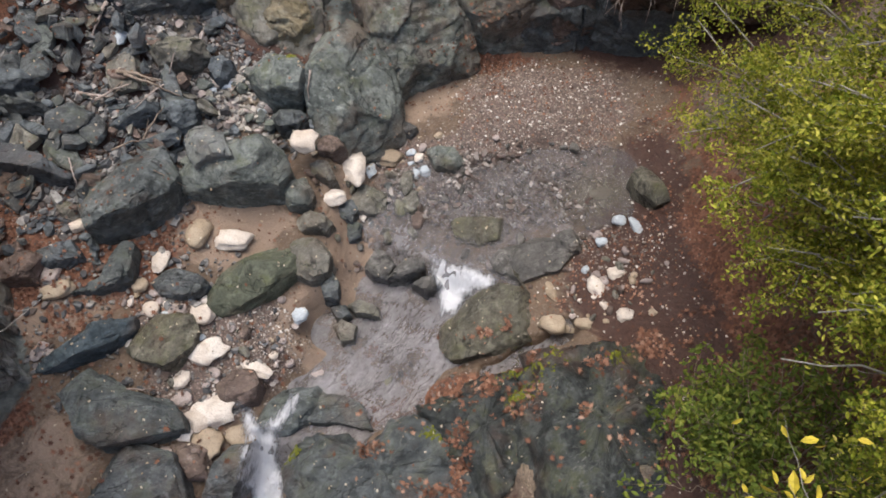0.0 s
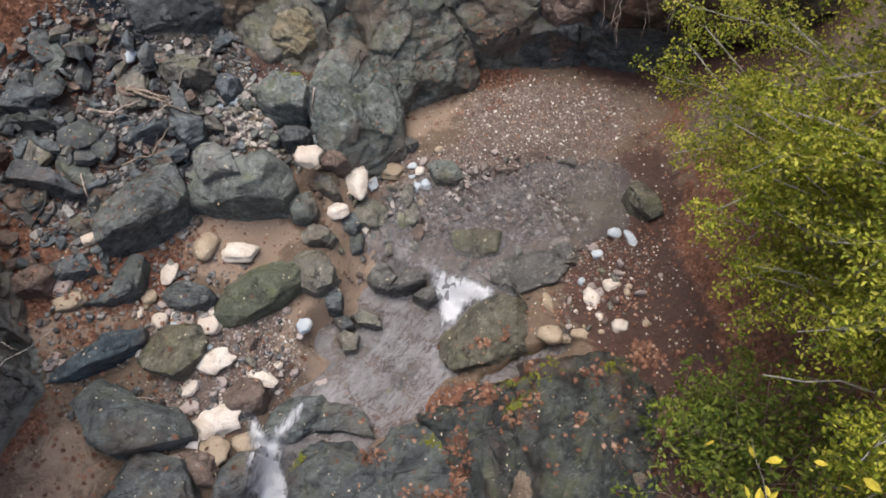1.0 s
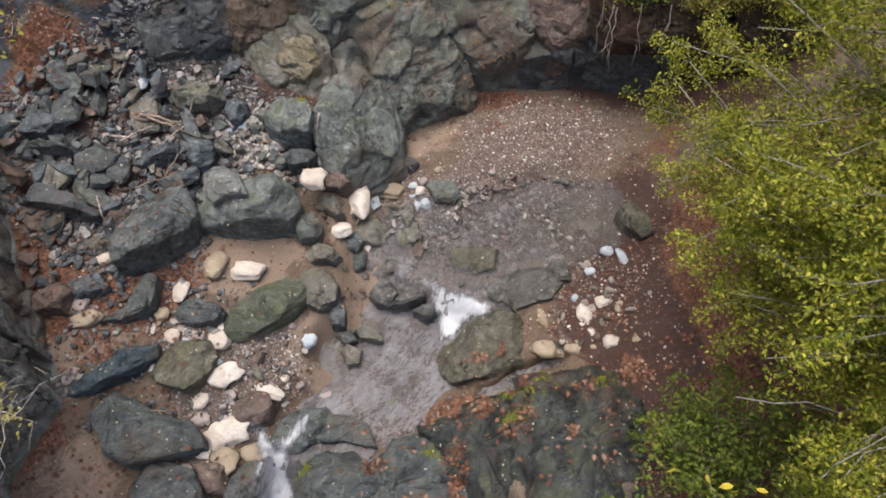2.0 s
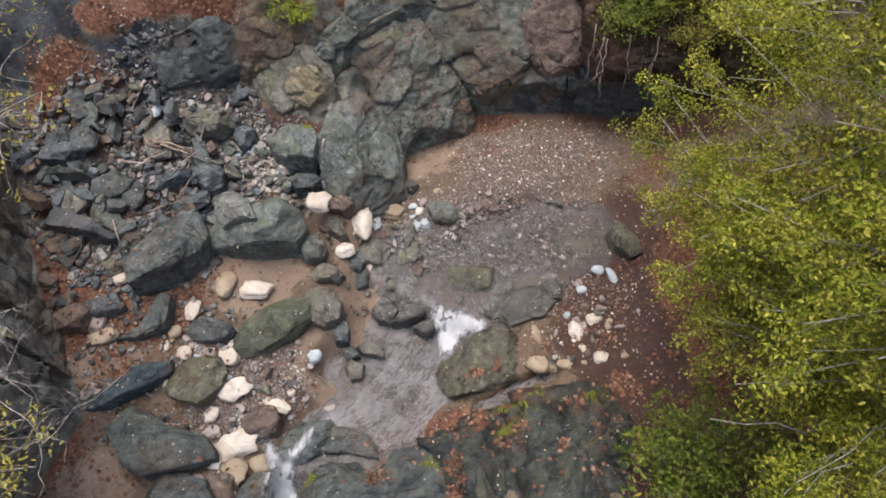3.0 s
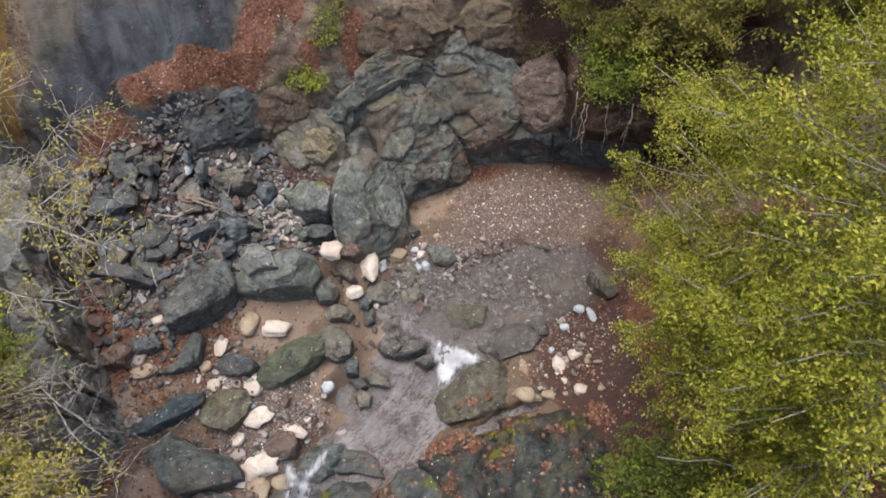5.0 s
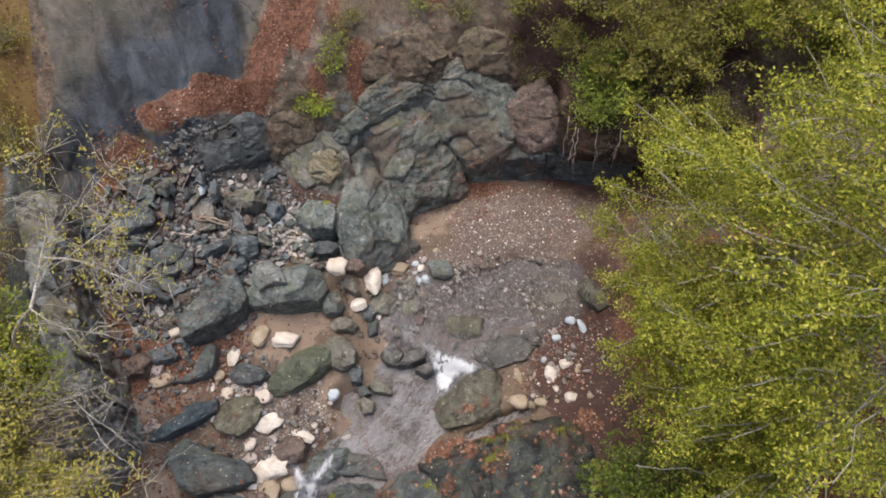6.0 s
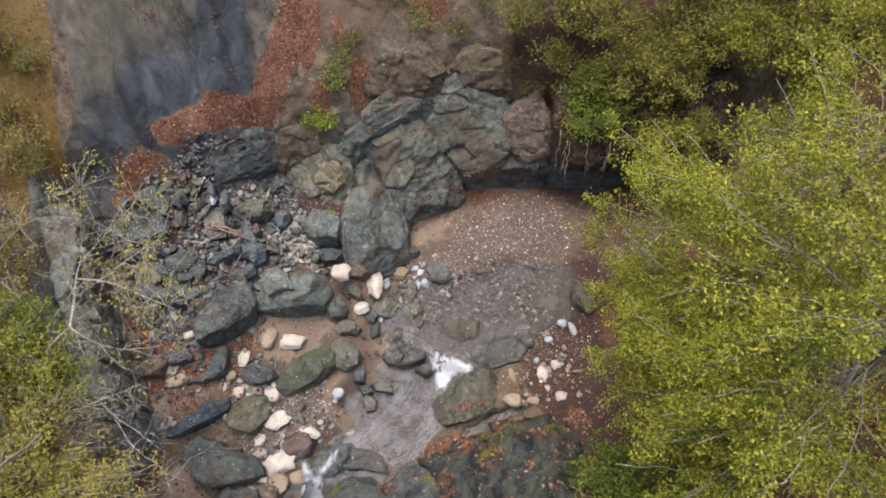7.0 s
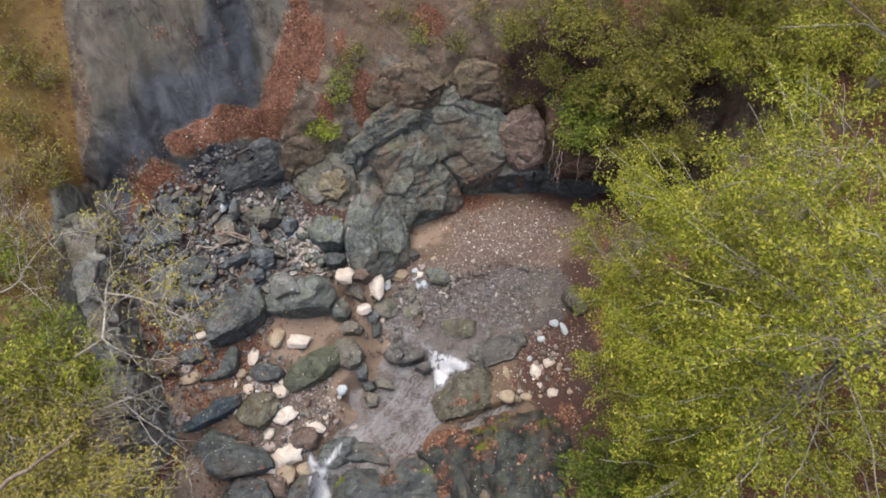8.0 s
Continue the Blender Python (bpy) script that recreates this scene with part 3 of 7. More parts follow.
GROUND_V, GROUND_F = len(SOLID_V), len(SOLID_F)


def build_water():
    """The creek: a thin sheet that lies in its channel and steps down over two falls."""
    xs, ys = np.arange(-5.0, 4.6, 0.04), np.arange(-3.0, 8.3, 0.04)
    gx, gy = np.meshgrid(xs, ys)
    deep, level = creek(gx, gy), water_level(gx, gy)
    steep = np.hypot(*np.gradient(level, 0.04))
    w = len(xs)
    verts = [(x, y, z + 0.02 * noise3(x * 2, y * 2, 3, 3) + min(0.12, 0.1 * s) * noise3(x * 9, y * 9, 5, 2))
             for x, y, z, s in zip(gx.ravel(), gy.ravel(), level.ravel(), steep.ravel())]
    wet = deep > 0.02
    faces = [(j * w + i, j * w + i + 1, (j + 1) * w + i + 1, (j + 1) * w + i)
             for j in range(len(ys) - 1) for i in range(w - 1) if wet[j, i] and wet[j + 1, i + 1]]
    used = sorted({k for f in faces for k in f})
    index = {k: n for n, k in enumerate(used)}
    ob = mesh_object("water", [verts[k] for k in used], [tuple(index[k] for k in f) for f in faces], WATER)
    silt = 1 - sstep(-0.2, 0.7, (gx + 0.1) * 0.45 + (gy - 5.15) * 0.89).ravel()[used]
    ob.data.attributes.new("silt", "FLOAT", "POINT").data.foreach_set("value", silt.astype(np.float32))
    still = (blob(gx, gy, 2.72, 6.57, 0.8, 0.5, 10) + 0.3 * blob(gx, gy, -2.0, 4.12, 0.6, 0.6, 0)).ravel()[used]
    ob.data.attributes.new("still", "FLOAT", "POINT").data.foreach_set("value", still.astype(np.float32))
    tagged(ob, "shallow grey-brown creek running over rocks between two small falls", "water", kind="structure")


build_water()


# ---- rocks ----
def rounded(corners, count):
    """A closed outline through softened corners, evenly resampled."""
    pts = [Vector((x, y)) for x, y in corners]
    for cut in (0.16, 0.25):
        pts = [q for a, b in zip(pts, pts[1:] + pts[:1]) for q in (a.lerp(b, cut), a.lerp(b, 1 - cut))]
    lengths = [(b - a).length for a, b in zip(pts, pts[1:] + pts[:1])]
    total, out, k, run = sum(lengths), [], 0, 0.0
    for i in range(count):
        want = total * i / count
        while run + lengths[k] < want:
            run += lengths[k]
            k += 1
        out.append(pts[k].lerp(pts[(k + 1) % len(pts)], (want - run) / max(lengths[k], 1e-6)))
    return out


def boulder(corners, base, height, material, label, name="boulder", slope=(0.0, 0.0), boxy=3.0, seed=1, rough=1.0, sink=0.35, category="boulder", group="", cuts=14, follow=False):
    """A boulder or slab that stands on a footprint; slope tips its top along x and y. Its edges are broken off along planes."""
    rnd = random.Random(seed * 7 + 1)
    ring = rounded(corners, 110)
    centre = sum(ring, Vector((0, 0))) / len(ring)
    ring = [centre + (p - centre) * 1.05 for p in ring]
    size = sum((p - centre).length for p in ring) / len(ring)
    levels = [-1.0, -0.4, 0.0, 0.15, 0.3, 0.45, 0.58, 0.7, 0.8, 0.88, 0.94, 0.98, 1.0]
    bm = bmesh.new()
    rows = []
    for v in levels:
        pull = 0.95 if v < 0 else 0.12 + 0.88 * max(0.0, 1 - v ** boxy) ** (1 / boxy)
        row = []
        for p in ring:
            q = centre + (p - centre) * pull
            z = base + (height * v if v >= 0 else sink * v)
            tip = slope[0] * (q.x - centre.x) + slope[1] * (q.y - centre.y)
            row.append(bm.verts.new((q.x, q.y, z + tip * (1 if follow else max(0, v)))))
        rows.append(row)
    n = len(ring)
    for a, b in zip(rows, rows[1:]):
        for i in range(n):
            bm.faces.new((a[i], a[(i + 1) % n], b[(i + 1) % n], b[i]))
    for inset in (0.9, 0.89, 0.87, 0.86, 0.84, 0.82, 0.8, 0.75, 0.66, 0.33):
        a = rows[-1]
        mid = sum((q.co for q in a), Vector()) / n
        b = [bm.verts.new(mid.lerp(q.co, inset)) for q in a]
        for i in range(n):
            bm.faces.new((a[i], a[(i + 1) % n], b[(i + 1) % n], b[i]))
        rows.append(b)
    bm.faces.new(rows[-1])
    bmesh.ops.recalc_face_normals(bm, faces=bm.faces)
    heart = Vector((centre.x, centre.y, base + 0.4 * height))
    for _ in range(cuts):
        a, e = rnd.uniform(0, 6.283), rnd.uniform(0.25, 1.35)
        way = Vector((math.cos(a) * math.cos(e), math.sin(a) * math.cos(e), math.sin(e)))
        if follow:
            way = (way + Vector((-slope[0], -slope[1], 0)) * 0.5).normalized()
        far = max((q.co - heart).dot(way) for q in bm.verts) * rnd.uniform(0.72, 0.95)
        for q in bm.verts:
            over = (q.co - heart).dot(way) - far
            if over > 0:
                q.co -= way * over * 0.95
    bm.normal_update()
    amp = rough * min(0.1, 0.012 + 0.03 * size)
    lay = Euler((rnd.uniform(-0.6, 0.6), rnd.uniform(-0.6, 0.6), rnd.uniform(0, 3))).to_matrix()
    moves = {}
    for q in bm.verts:
        p = lay @ (q.co + Vector((seed * 3.1, seed * 1.7, 0)))
        step = noise.noise(Vector((p.x * 0.8, p.y * 0.8, p.z * 5.5)))
        d = amp * (1.1 * noise3(p.x * 1.9, p.y * 1.9, p.z * 3.5, 5) + 0.4 * (1 if step > 0.06 else -0.4))
        d += amp * (0.8 * facet(p * 1.5) + 0.5 * facet(p * 3.7)) + 0.014 * noise3(p.x * 12, p.y * 12, p.z * 16, 3)
        moves[q] = q.normal * d
    for q, d in moves.items():
        q.co += d
    for e in bm.edges:
        if len(e.link_faces) == 2 and e.calc_face_angle() > 0.3:
            e.smooth = False
    data = bpy.data.meshes.new(name)
    for f in bm.faces:
        f.smooth = True
    bm.normal_update()
    bm.to_mesh(data)
    bm.verts.index_update()
    remember([tuple(q.co) for q in bm.verts], [tuple(q.index for q in f.verts) for f in bm.faces])
    bm.free()
    data.materials.append(material)
    return tagged(new(name, data), label, category, group)


def finish_rock(bm, name, material, label, category, group):
    for e in bm.edges:
        if len(e.link_faces) == 2 and e.calc_face_angle() > 0.33:
            e.smooth = False
    for f in bm.faces:
        f.smooth = True
    bm.normal_update()
    data = bpy.data.meshes.new(name)
    bm.to_mesh(data)
    bm.verts.index_update()
    remember([tuple(q.co) for q in bm.verts], [tuple(q.index for q in f.verts) for f in bm.faces])
    bm.free()
    data.materials.append(material)
    return tagged(new(name, data), label, category, group)


def block(corners, base, height, material, label, name="boulder", slope=(0.0, 0.0), seed=1, rough=1.0, sink=0.35, category="boulder", group="", cuts=9, follow=False):
    """An angular boulder: a prism on a footprint, split along planes, its edges worn, its faces roughened."""
    rnd = random.Random(seed * 7 + 1)
    pts = [Vector((x, y)) for x, y in corners]
    centre = sum(pts, Vector((0, 0))) / len(pts)
    pts = [centre + (p - centre) * (1.17 if name == "rock_outcrop" else 1.05) for p in pts]
    size = sum((p - centre).length for p in pts) / len(pts)
    bm = bmesh.new()

    def tip(p):
        return slope[0] * (p.x - centre.x) + slope[1] * (p.y - centre.y)

    low = [bm.verts.new((p.x, p.y, base - sink + (tip(p) if follow else 0))) for p in pts]
    top = [bm.verts.new((p.x, p.y, base + height + tip(p) + rnd.gauss(0, 0.05) * height)) for p in pts]
    n = len(pts)
    bm.faces.new(low[::-1])
    for i in range(n):
        bm.faces.new((low[i], low[(i + 1) % n], top[(i + 1) % n], top[i]))
    bm.faces.new(top)
    bmesh.ops.recalc_face_normals(bm, faces=bm.faces)
    heart = Vector((centre.x, centre.y, base + 0.35 * height))
    lean = Vector((-slope[0], -slope[1], 0)) * (0.6 if follow else 0.0)
    for k in range(cuts):
        a, e = 6.283 * (k + rnd.random()) / cuts * 2, rnd.uniform(0.35, 1.2)
        way = (Vector((math.cos(a) * math.cos(e), math.sin(a) * math.cos(e), math.sin(e))) + lean).normalized()
        far = max((q.co - heart).dot(way) for q in bm.verts) * rnd.uniform(0.7, 0.92)
        found = bmesh.ops.bisect_plane(bm, geom=bm.verts[:] + bm.edges[:] + bm.faces[:], plane_co=heart + way * far, plane_no=way, clear_outer=True)
        rim = [g for g in found["geom_cut"] if isinstance(g, bmesh.types.BMEdge)]
        if len(rim) > 2:
            bmesh.ops.contextual_create(bm, geom=rim)
    bmesh.ops.remove_doubles(bm, verts=bm.verts, dist=0.01)
    bmesh.ops.bevel(bm, geom=bm.edges[:], offset=min(0.03, 0.035 * size + 0.005), segments=2, profile=0.6, affect="EDGES")
    bmesh.ops.triangulate(bm, faces=bm.faces)
    reach = min(0.075, max(0.035, 0.09 * size))
    for _ in range(5):
        long = [e for e in bm.edges if e.calc_length() > reach]
        if not long:
            break
        bmesh.ops.subdivide_edges(bm, edges=long, cuts=1)
        bmesh.ops.triangulate(bm, faces=[f for f in bm.faces if len(f.verts) > 3])
    bmesh.ops.recalc_face_normals(bm, faces=bm.faces)
    bm.normal_update()
    amp = rough * min(0.07, 0.008 + 0.03 * size)
    grain = 1.0 / max(0.18, 0.75 * size)
    lay = Euler((rnd.uniform(-0.6, 0.6), rnd.uniform(-0.6, 0.6), rnd.uniform(0, 3))).to_matrix()
    moves = []
    for q in bm.verts:
        p = lay @ (q.co + Vector((seed * 3.1, seed * 1.7, 0)))
        q5 = Vector((p.x, p.y, p.z * 1.8)) * grain
        d = amp * (1.9 * facet(q5) + 0.55 * facet(q5 * 2.9) + 0.35 * noise3(p.x * 2.2, p.y * 2.2, p.z * 3.2, 5))
        moves.append(d + 0.009 * noise3(p.x * 12, p.y * 12, p.z * 20, 4))
    for q, d in zip(list(bm.verts), moves):
        q.co += q.normal * d
    return finish_rock(bm, name, material, label, category, group)


def stone_mesh(name, seed, cuts, detail=2, lumps=0.1, near=0.25):
    """A stone of unit size: a ball cut flat by planes, then roughened."""
    rng = random.Random(seed)
    bm = bmesh.new()
    bmesh.ops.create_icosphere(bm, subdivisions=detail, radius=0.5)
    for _ in range(cuts):
        way = Vector((rng.gauss(0, 1), rng.gauss(0, 1), rng.gauss(0, 0.8))).normalized()
        far = rng.uniform(near, 0.46)
        for q in bm.verts:
            over = q.co.dot(way) - far
            if over > 0:
                q.co -= way * over
    for q in bm.verts:
        q.co *= 1 + lumps * noise3(q.co.x * 3 + seed, q.co.y * 3, q.co.z * 3, 3)
    for e in bm.edges:
        if len(e.link_faces) == 2 and e.calc_face_angle() > 0.5:
            e.smooth = False
    for f in bm.faces:
        f.smooth = True
    data = bpy.data.meshes.new(name)
    bm.to_mesh(data)
    bm.free()
    return data


def plate_shape(seed, bevel=0.05):
    """An angular flake of unit size with a stepped, slightly tilted top."""
    rnd = random.Random(seed)
    bm = bmesh.new()
    n = rnd.randrange(5, 8)
    turns = sorted((k + rnd.uniform(-0.32, 0.32)) * 6.283 / n for k in range(n))
    ring = [Vector((0.52 * math.cos(a), 0.52 * math.sin(a))) * rnd.uniform(0.75, 1.05) for a in turns]
    tip = (rnd.gauss(0, 0.35), rnd.gauss(0, 0.35))
    low = [bm.verts.new((p.x * rnd.uniform(0.85, 1.05), p.y * rnd.uniform(0.85, 1.05), -0.5)) for p in ring]
    top = [bm.verts.new((p.x * rnd.uniform(0.75, 1.0), p.y * rnd.uniform(0.75, 1.0), 0.32 + tip[0] * p.x + tip[1] * p.y)) for p in ring]
    bm.faces.new(low[::-1])
    for i in range(n):
        bm.faces.new((low[i], low[(i + 1) % n], top[(i + 1) % n], top[i]))
    bm.faces.new(top)
    for _ in range(3):
        a = rnd.uniform(0, 6.283)
        way = Vector((math.cos(a), math.sin(a), rnd.uniform(0.2, 1.3))).normalized()
        far = max(q.co.dot(way) for q in bm.verts) * rnd.uniform(0.68, 0.9)
        found = bmesh.ops.bisect_plane(bm, geom=bm.verts[:] + bm.edges[:] + bm.faces[:], plane_co=way * far, plane_no=way, clear_outer=True)
        rim = [g for g in found["geom_cut"] if isinstance(g, bmesh.types.BMEdge)]
        if len(rim) > 2:
            bmesh.ops.contextual_create(bm, geom=rim)
    if bevel:
        bmesh.ops.remove_doubles(bm, verts=bm.verts, dist=0.02)
        bmesh.ops.bevel(bm, geom=bm.edges[:], offset=bevel, segments=1, affect="EDGES")
        bmesh.ops.triangulate(bm, faces=bm.faces)
        bmesh.ops.subdivide_edges(bm, edges=[e for e in bm.edges if e.calc_length() > 0.3], cuts=1)
        bmesh.ops.triangulate(bm, faces=bm.faces)
        for q in bm.verts:
            q.co *= 1 + 0.09 * noise3(q.co.x * 4 + seed, q.co.y * 4, q.co.z * 2, 3)
    bmesh.ops.recalc_face_normals(bm, faces=bm.faces)
    bm.verts.index_update()
    return bm


def plate_mesh(seed):
    bm = plate_shape(seed)
    data = bpy.data.meshes.new("slab")
    bm.to_mesh(data)
    bm.free()
    return data


ROUND = [stone_mesh("stone", 10 + k, 9, 3, 0.26, 0.36) for k in range(9)]
SLABS = [plate_mesh(40 + k) for k in range(12)]
DRESSED = {}


def dressed(data, material):
    """The same mesh in another stone."""
    key = (data.name, material.name)
    if key not in DRESSED:
        DRESSED[key] = data.copy()
        DRESSED[key].materials.append(material)
    return DRESSED[key]


def stone(x, y, z, length, width, height, turn, material, label, name="stone", tilt=(0, 0), pick=0, group="", category="stone", flat=False):
    data = dressed((SLABS if flat else ROUND)[pick % (12 if flat else 9)], material)
    ob = new(name, data)
    m = pose(x, y, z, tilt[0], tilt[1], turn) @ Matrix.Diagonal((length * 1.15, width * 1.15, height * 1.15, 1))
    ob.matrix_world = m
    remember([tuple(m @ q.co) for q in data.vertices], [tuple(f.vertices) for f in data.polygons])
    return tagged(ob, label, category, group)


# bedrock and cliff outcrops
block([(-2.10, 8.27), (-1.92, 8.82), (-1.37, 9.18), (-1.09, 8.96), (-0.87, 8.54), (-0.83, 7.67), (-1.36, 7.23), (-1.95, 7.00), (-2.14, 7.62)], 0.83, 0.75, GREEN_ROCK, "bulging grey-green rock outcrop at the foot of the cliff", seed=2, slope=(-0.85, 0.35), follow=True, rough=1.7, cuts=17, sink=1.2, name="rock_outcrop", category="rock outcrop")
block([(-1.23, 9.25), (-1.69, 9.63), (-1.04, 10.13), (-0.40, 10.17), (-0.04, 9.75), (0.29, 9.54), (0.61, 9.27), (0.34, 9.05), (-0.50, 8.84), (-0.93, 8.29), (-1.25, 8.76)], 1.06, 0.55, OUTCROP, "tall dark green outcrop above the sandy pool", seed=3, slope=(-0.53, 1.22), follow=True, rough=1.7, cuts=17, sink=1.6, name="rock_outcrop", category="rock outcrop")
block([(-0.40, 10.47), (0.24, 10.93), (1.25, 10.84), (1.74, 10.36), (1.60, 9.92), (1.32, 9.74), (0.72, 9.59), (0.25, 9.84), (-0.19, 10.03)], 1.82, 0.4, OUTCROP, "grey-green rock buttress on the cliff", seed=4, slope=(-0.09, 1.40), follow=True, rough=1.7, cuts=17, sink=2.0, name="rock_outcrop", category="rock outcrop")
block([(1.6, 10.2), (1.75, 10.65), (2.3, 10.75), (2.75, 10.3), (2.7, 9.85), (2.1, 9.75)], 1.95, 0.3, BROWN_ROCK, "reddish brown rock buttress on the cliff", seed=5, slope=(0.2, 1.0), follow=True, rough=1.7, cuts=12, sink=1.0, name="rock_outcrop", category="rock outcrop")
# Dark stone here stands in for the shade along the cliff foot.
block([(0.9, 9.8), (1.0, 10.5), (3.0, 10.5), (3.1, 9.85), (2.4, 9.72), (1.6, 9.72)], 0.3, 1.2, DARK_ROCK, "dark foot of the cliff above the gravel, shade put into its colour", seed=13, slope=(0, 0.5), rough=2.0, cuts=8, name="rock_outcrop", category="rock outcrop")
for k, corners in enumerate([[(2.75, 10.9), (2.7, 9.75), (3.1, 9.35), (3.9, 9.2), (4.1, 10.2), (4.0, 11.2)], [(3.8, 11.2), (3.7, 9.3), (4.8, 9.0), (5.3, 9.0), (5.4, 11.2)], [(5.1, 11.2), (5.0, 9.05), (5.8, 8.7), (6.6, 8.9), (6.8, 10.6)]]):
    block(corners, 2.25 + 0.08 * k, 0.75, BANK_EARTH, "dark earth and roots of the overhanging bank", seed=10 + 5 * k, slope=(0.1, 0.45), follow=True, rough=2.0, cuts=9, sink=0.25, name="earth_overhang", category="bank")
# The hollow's shade is painted by giving its back wall dark stone.
block([(2.6, 10.4), (2.9, 9.75), (3.5, 9.6), (4.4, 9.45), (4.5, 10.4), (3.5, 10.8)], 0.5, 1.4, DARK_ROCK, "rock at the back of the hollow, coloured dark for its shade", seed=11, slope=(0, 0.5), rough=2.0, name="rock_outcrop", category="rock outcrop")
block([(-2.40, 9.22), (-2.08, 9.76), (-1.07, 10.44), (-0.23, 10.70), (0.08, 10.54), (-0.95, 10.09), (-1.68, 9.62), (-2.10, 9.16)], 2.21, 0.5, OUTCROP, "pale layered rib of rock on the cliff", seed=6, slope=(-0.49, 1.36), follow=True, rough=1.7, cuts=17, sink=0.8, name="rock_outcrop", category="rock outcrop")
block([(-4.91, 8.76), (-4.13, 9.40), (-3.60, 9.50), (-3.51, 9.24), (-4.09, 8.83), (-4.81, 8.48)], 2.43, 0.45, DARK_ROCK, "dark slab of rock above the scree", seed=7, slope=(-0.83, 1.22), follow=True, rough=1.7, cuts=17, sink=0.8, name="rock_outcrop", category="rock outcrop")
block([(-3.77, 9.34), (-3.20, 9.66), (-2.65, 9.60), (-2.99, 9.24), (-3.66, 8.99)], 2.26, 0.4, CLIFF_BROWN, "grey rock knob on the cliff", seed=8, slope=(-0.41, 1.28), follow=True, rough=1.7, cuts=17, sink=0.8, name="rock_outcrop", category="rock outcrop")
block([(-1.82, 10.32), (-1.11, 10.95), (-0.15, 11.22), (0.27, 10.92), (-0.30, 10.61), (-1.14, 10.35)], 2.97, 0.5, CLIFF_BROWN, "brown weathered rock high on the cliff", seed=9, slope=(-0.50, 1.33), follow=True, rough=1.7, cuts=17, sink=0.8, name="rock_outcrop", category="rock outcrop")
block([(0.07, 10.82), (0.63, 11.37), (1.48, 11.22), (1.65, 10.78), (0.94, 10.76)], 2.83, 0.5, CLIFF_BROWN, "brown weathered rock below the shrubs", seed=12, slope=(0.03, 1.16), follow=True, rough=1.7, cuts=17, sink=0.8, name="rock_outcrop", category="rock outcrop")
block([(-3.10, 7.81), (-2.81, 7.98), (-2.41, 7.98), (-2.25, 7.78), (-2.33, 7.44), (-2.70, 7.41), (-2.99, 7.60)], 1.26, 0.8, GREEN_ROCK, "rounded mossy outcrop beside the scree", seed=14, slope=(0, 0.3), name="rock_outcrop", category="rock outcrop")
block([(-3.7, 8.75), (-3.45, 9.25), (-2.87, 9.6), (-2.2, 9.5), (-2.0, 8.9), (-2.2, 8.45), (-3.1, 8.35)], 1.6, 0.35, OLIVE_ROCK, "broken olive-grey outcrop at the cliff foot", seed=15, slope=(-0.1, 0.95), follow=True, rough=2.2, sink=1.0, name="rock_outcrop", category="rock outcrop")
block([(-2.95, 8.75), (-2.75, 9.08), (-2.35, 9.15), (-2.2, 8.85), (-2.45, 8.62)], 1.78, 0.3, STAINED_ROCK, "yellow-stained face of broken rock", seed=150, slope=(0, 0.9), follow=True, rough=1.6, sink=0.6, name="rock_outcrop", category="rock outcrop")
boulder([(-2.25, 2.35), (-1.81, 2.52), (-1.08, 2.35), (-0.68, 2.58), (-0.03, 2.69), (0.53, 2.24), (0.68, 1.72), (0.52, 1.22), (-2.23, 1.22)], -0.15, 0.55, BEDROCK, "low smooth bedrock ledge strewn with red leaves", seed=16, slope=(0.05, -0.05), boxy=2.6, rough=2.6, sink=0.8, cuts=5, name="bedrock_ledge", category="bedrock")
boulder([(-0.52, 2.81), (0.13, 3.01), (0.96, 3.33), (1.28, 3.01), (1.33, 2.24), (0.91, 1.57), (0.60, 1.42), (0.13, 2.16)], 0.00, 0.5, MOSSY_ROCK, "low mossy bedrock hump strewn with red leaves", seed=17, slope=(0.1, 0), boxy=2.4, rough=2.6, sink=0.8, cuts=5, name="bedrock_ledge", category="bedrock")
boulder([(1.04, 3.11), (1.41, 3.50), (2.06, 3.66), (2.69, 3.58), (3.13, 3.11), (3.28, 2.51), (3.09, 1.65), (2.37, 1.16), (1.47, 1.16), (1.12, 2.08)], 0.30, 0.75, MOSSY_ROCK, "broad dark bedrock hump with moss and leaves", seed=18, slope=(0.18, -0.02), boxy=2.3, rough=2.6, sink=0.8, cuts=5, name="bedrock_ledge", category="bedrock")


def as_parts(name, members, label, category):
    """Gathers blocks that belong to one mass of rock under it."""
    root = new(name)
    low = min((q.co.copy() for m in members for q in m.data.vertices), key=lambda c: c.z)
    root.location = low
    for m in members:
        m.parent, m.location = root, -low
        m.name = "rock_face"
        del m["category"]
    return tagged(root, label, category)


as_parts("rock_outcrop", [o for o in scene.objects if o.name.startswith("rock_outcrop")], "broken grey-green rock outcrop along the foot of the brown cliff", "rock outcrop")
as_parts("earth_overhang", [o for o in scene.objects if o.name.startswith("earth_overhang")], "dark earth bank overhanging the hollow behind the gravel", "bank")
as_parts("bedrock", [o for o in scene.objects if o.name.startswith("bedrock_ledge")], "dark mossy bedrock humps strewn with red leaves beside the creek", "bedrock")
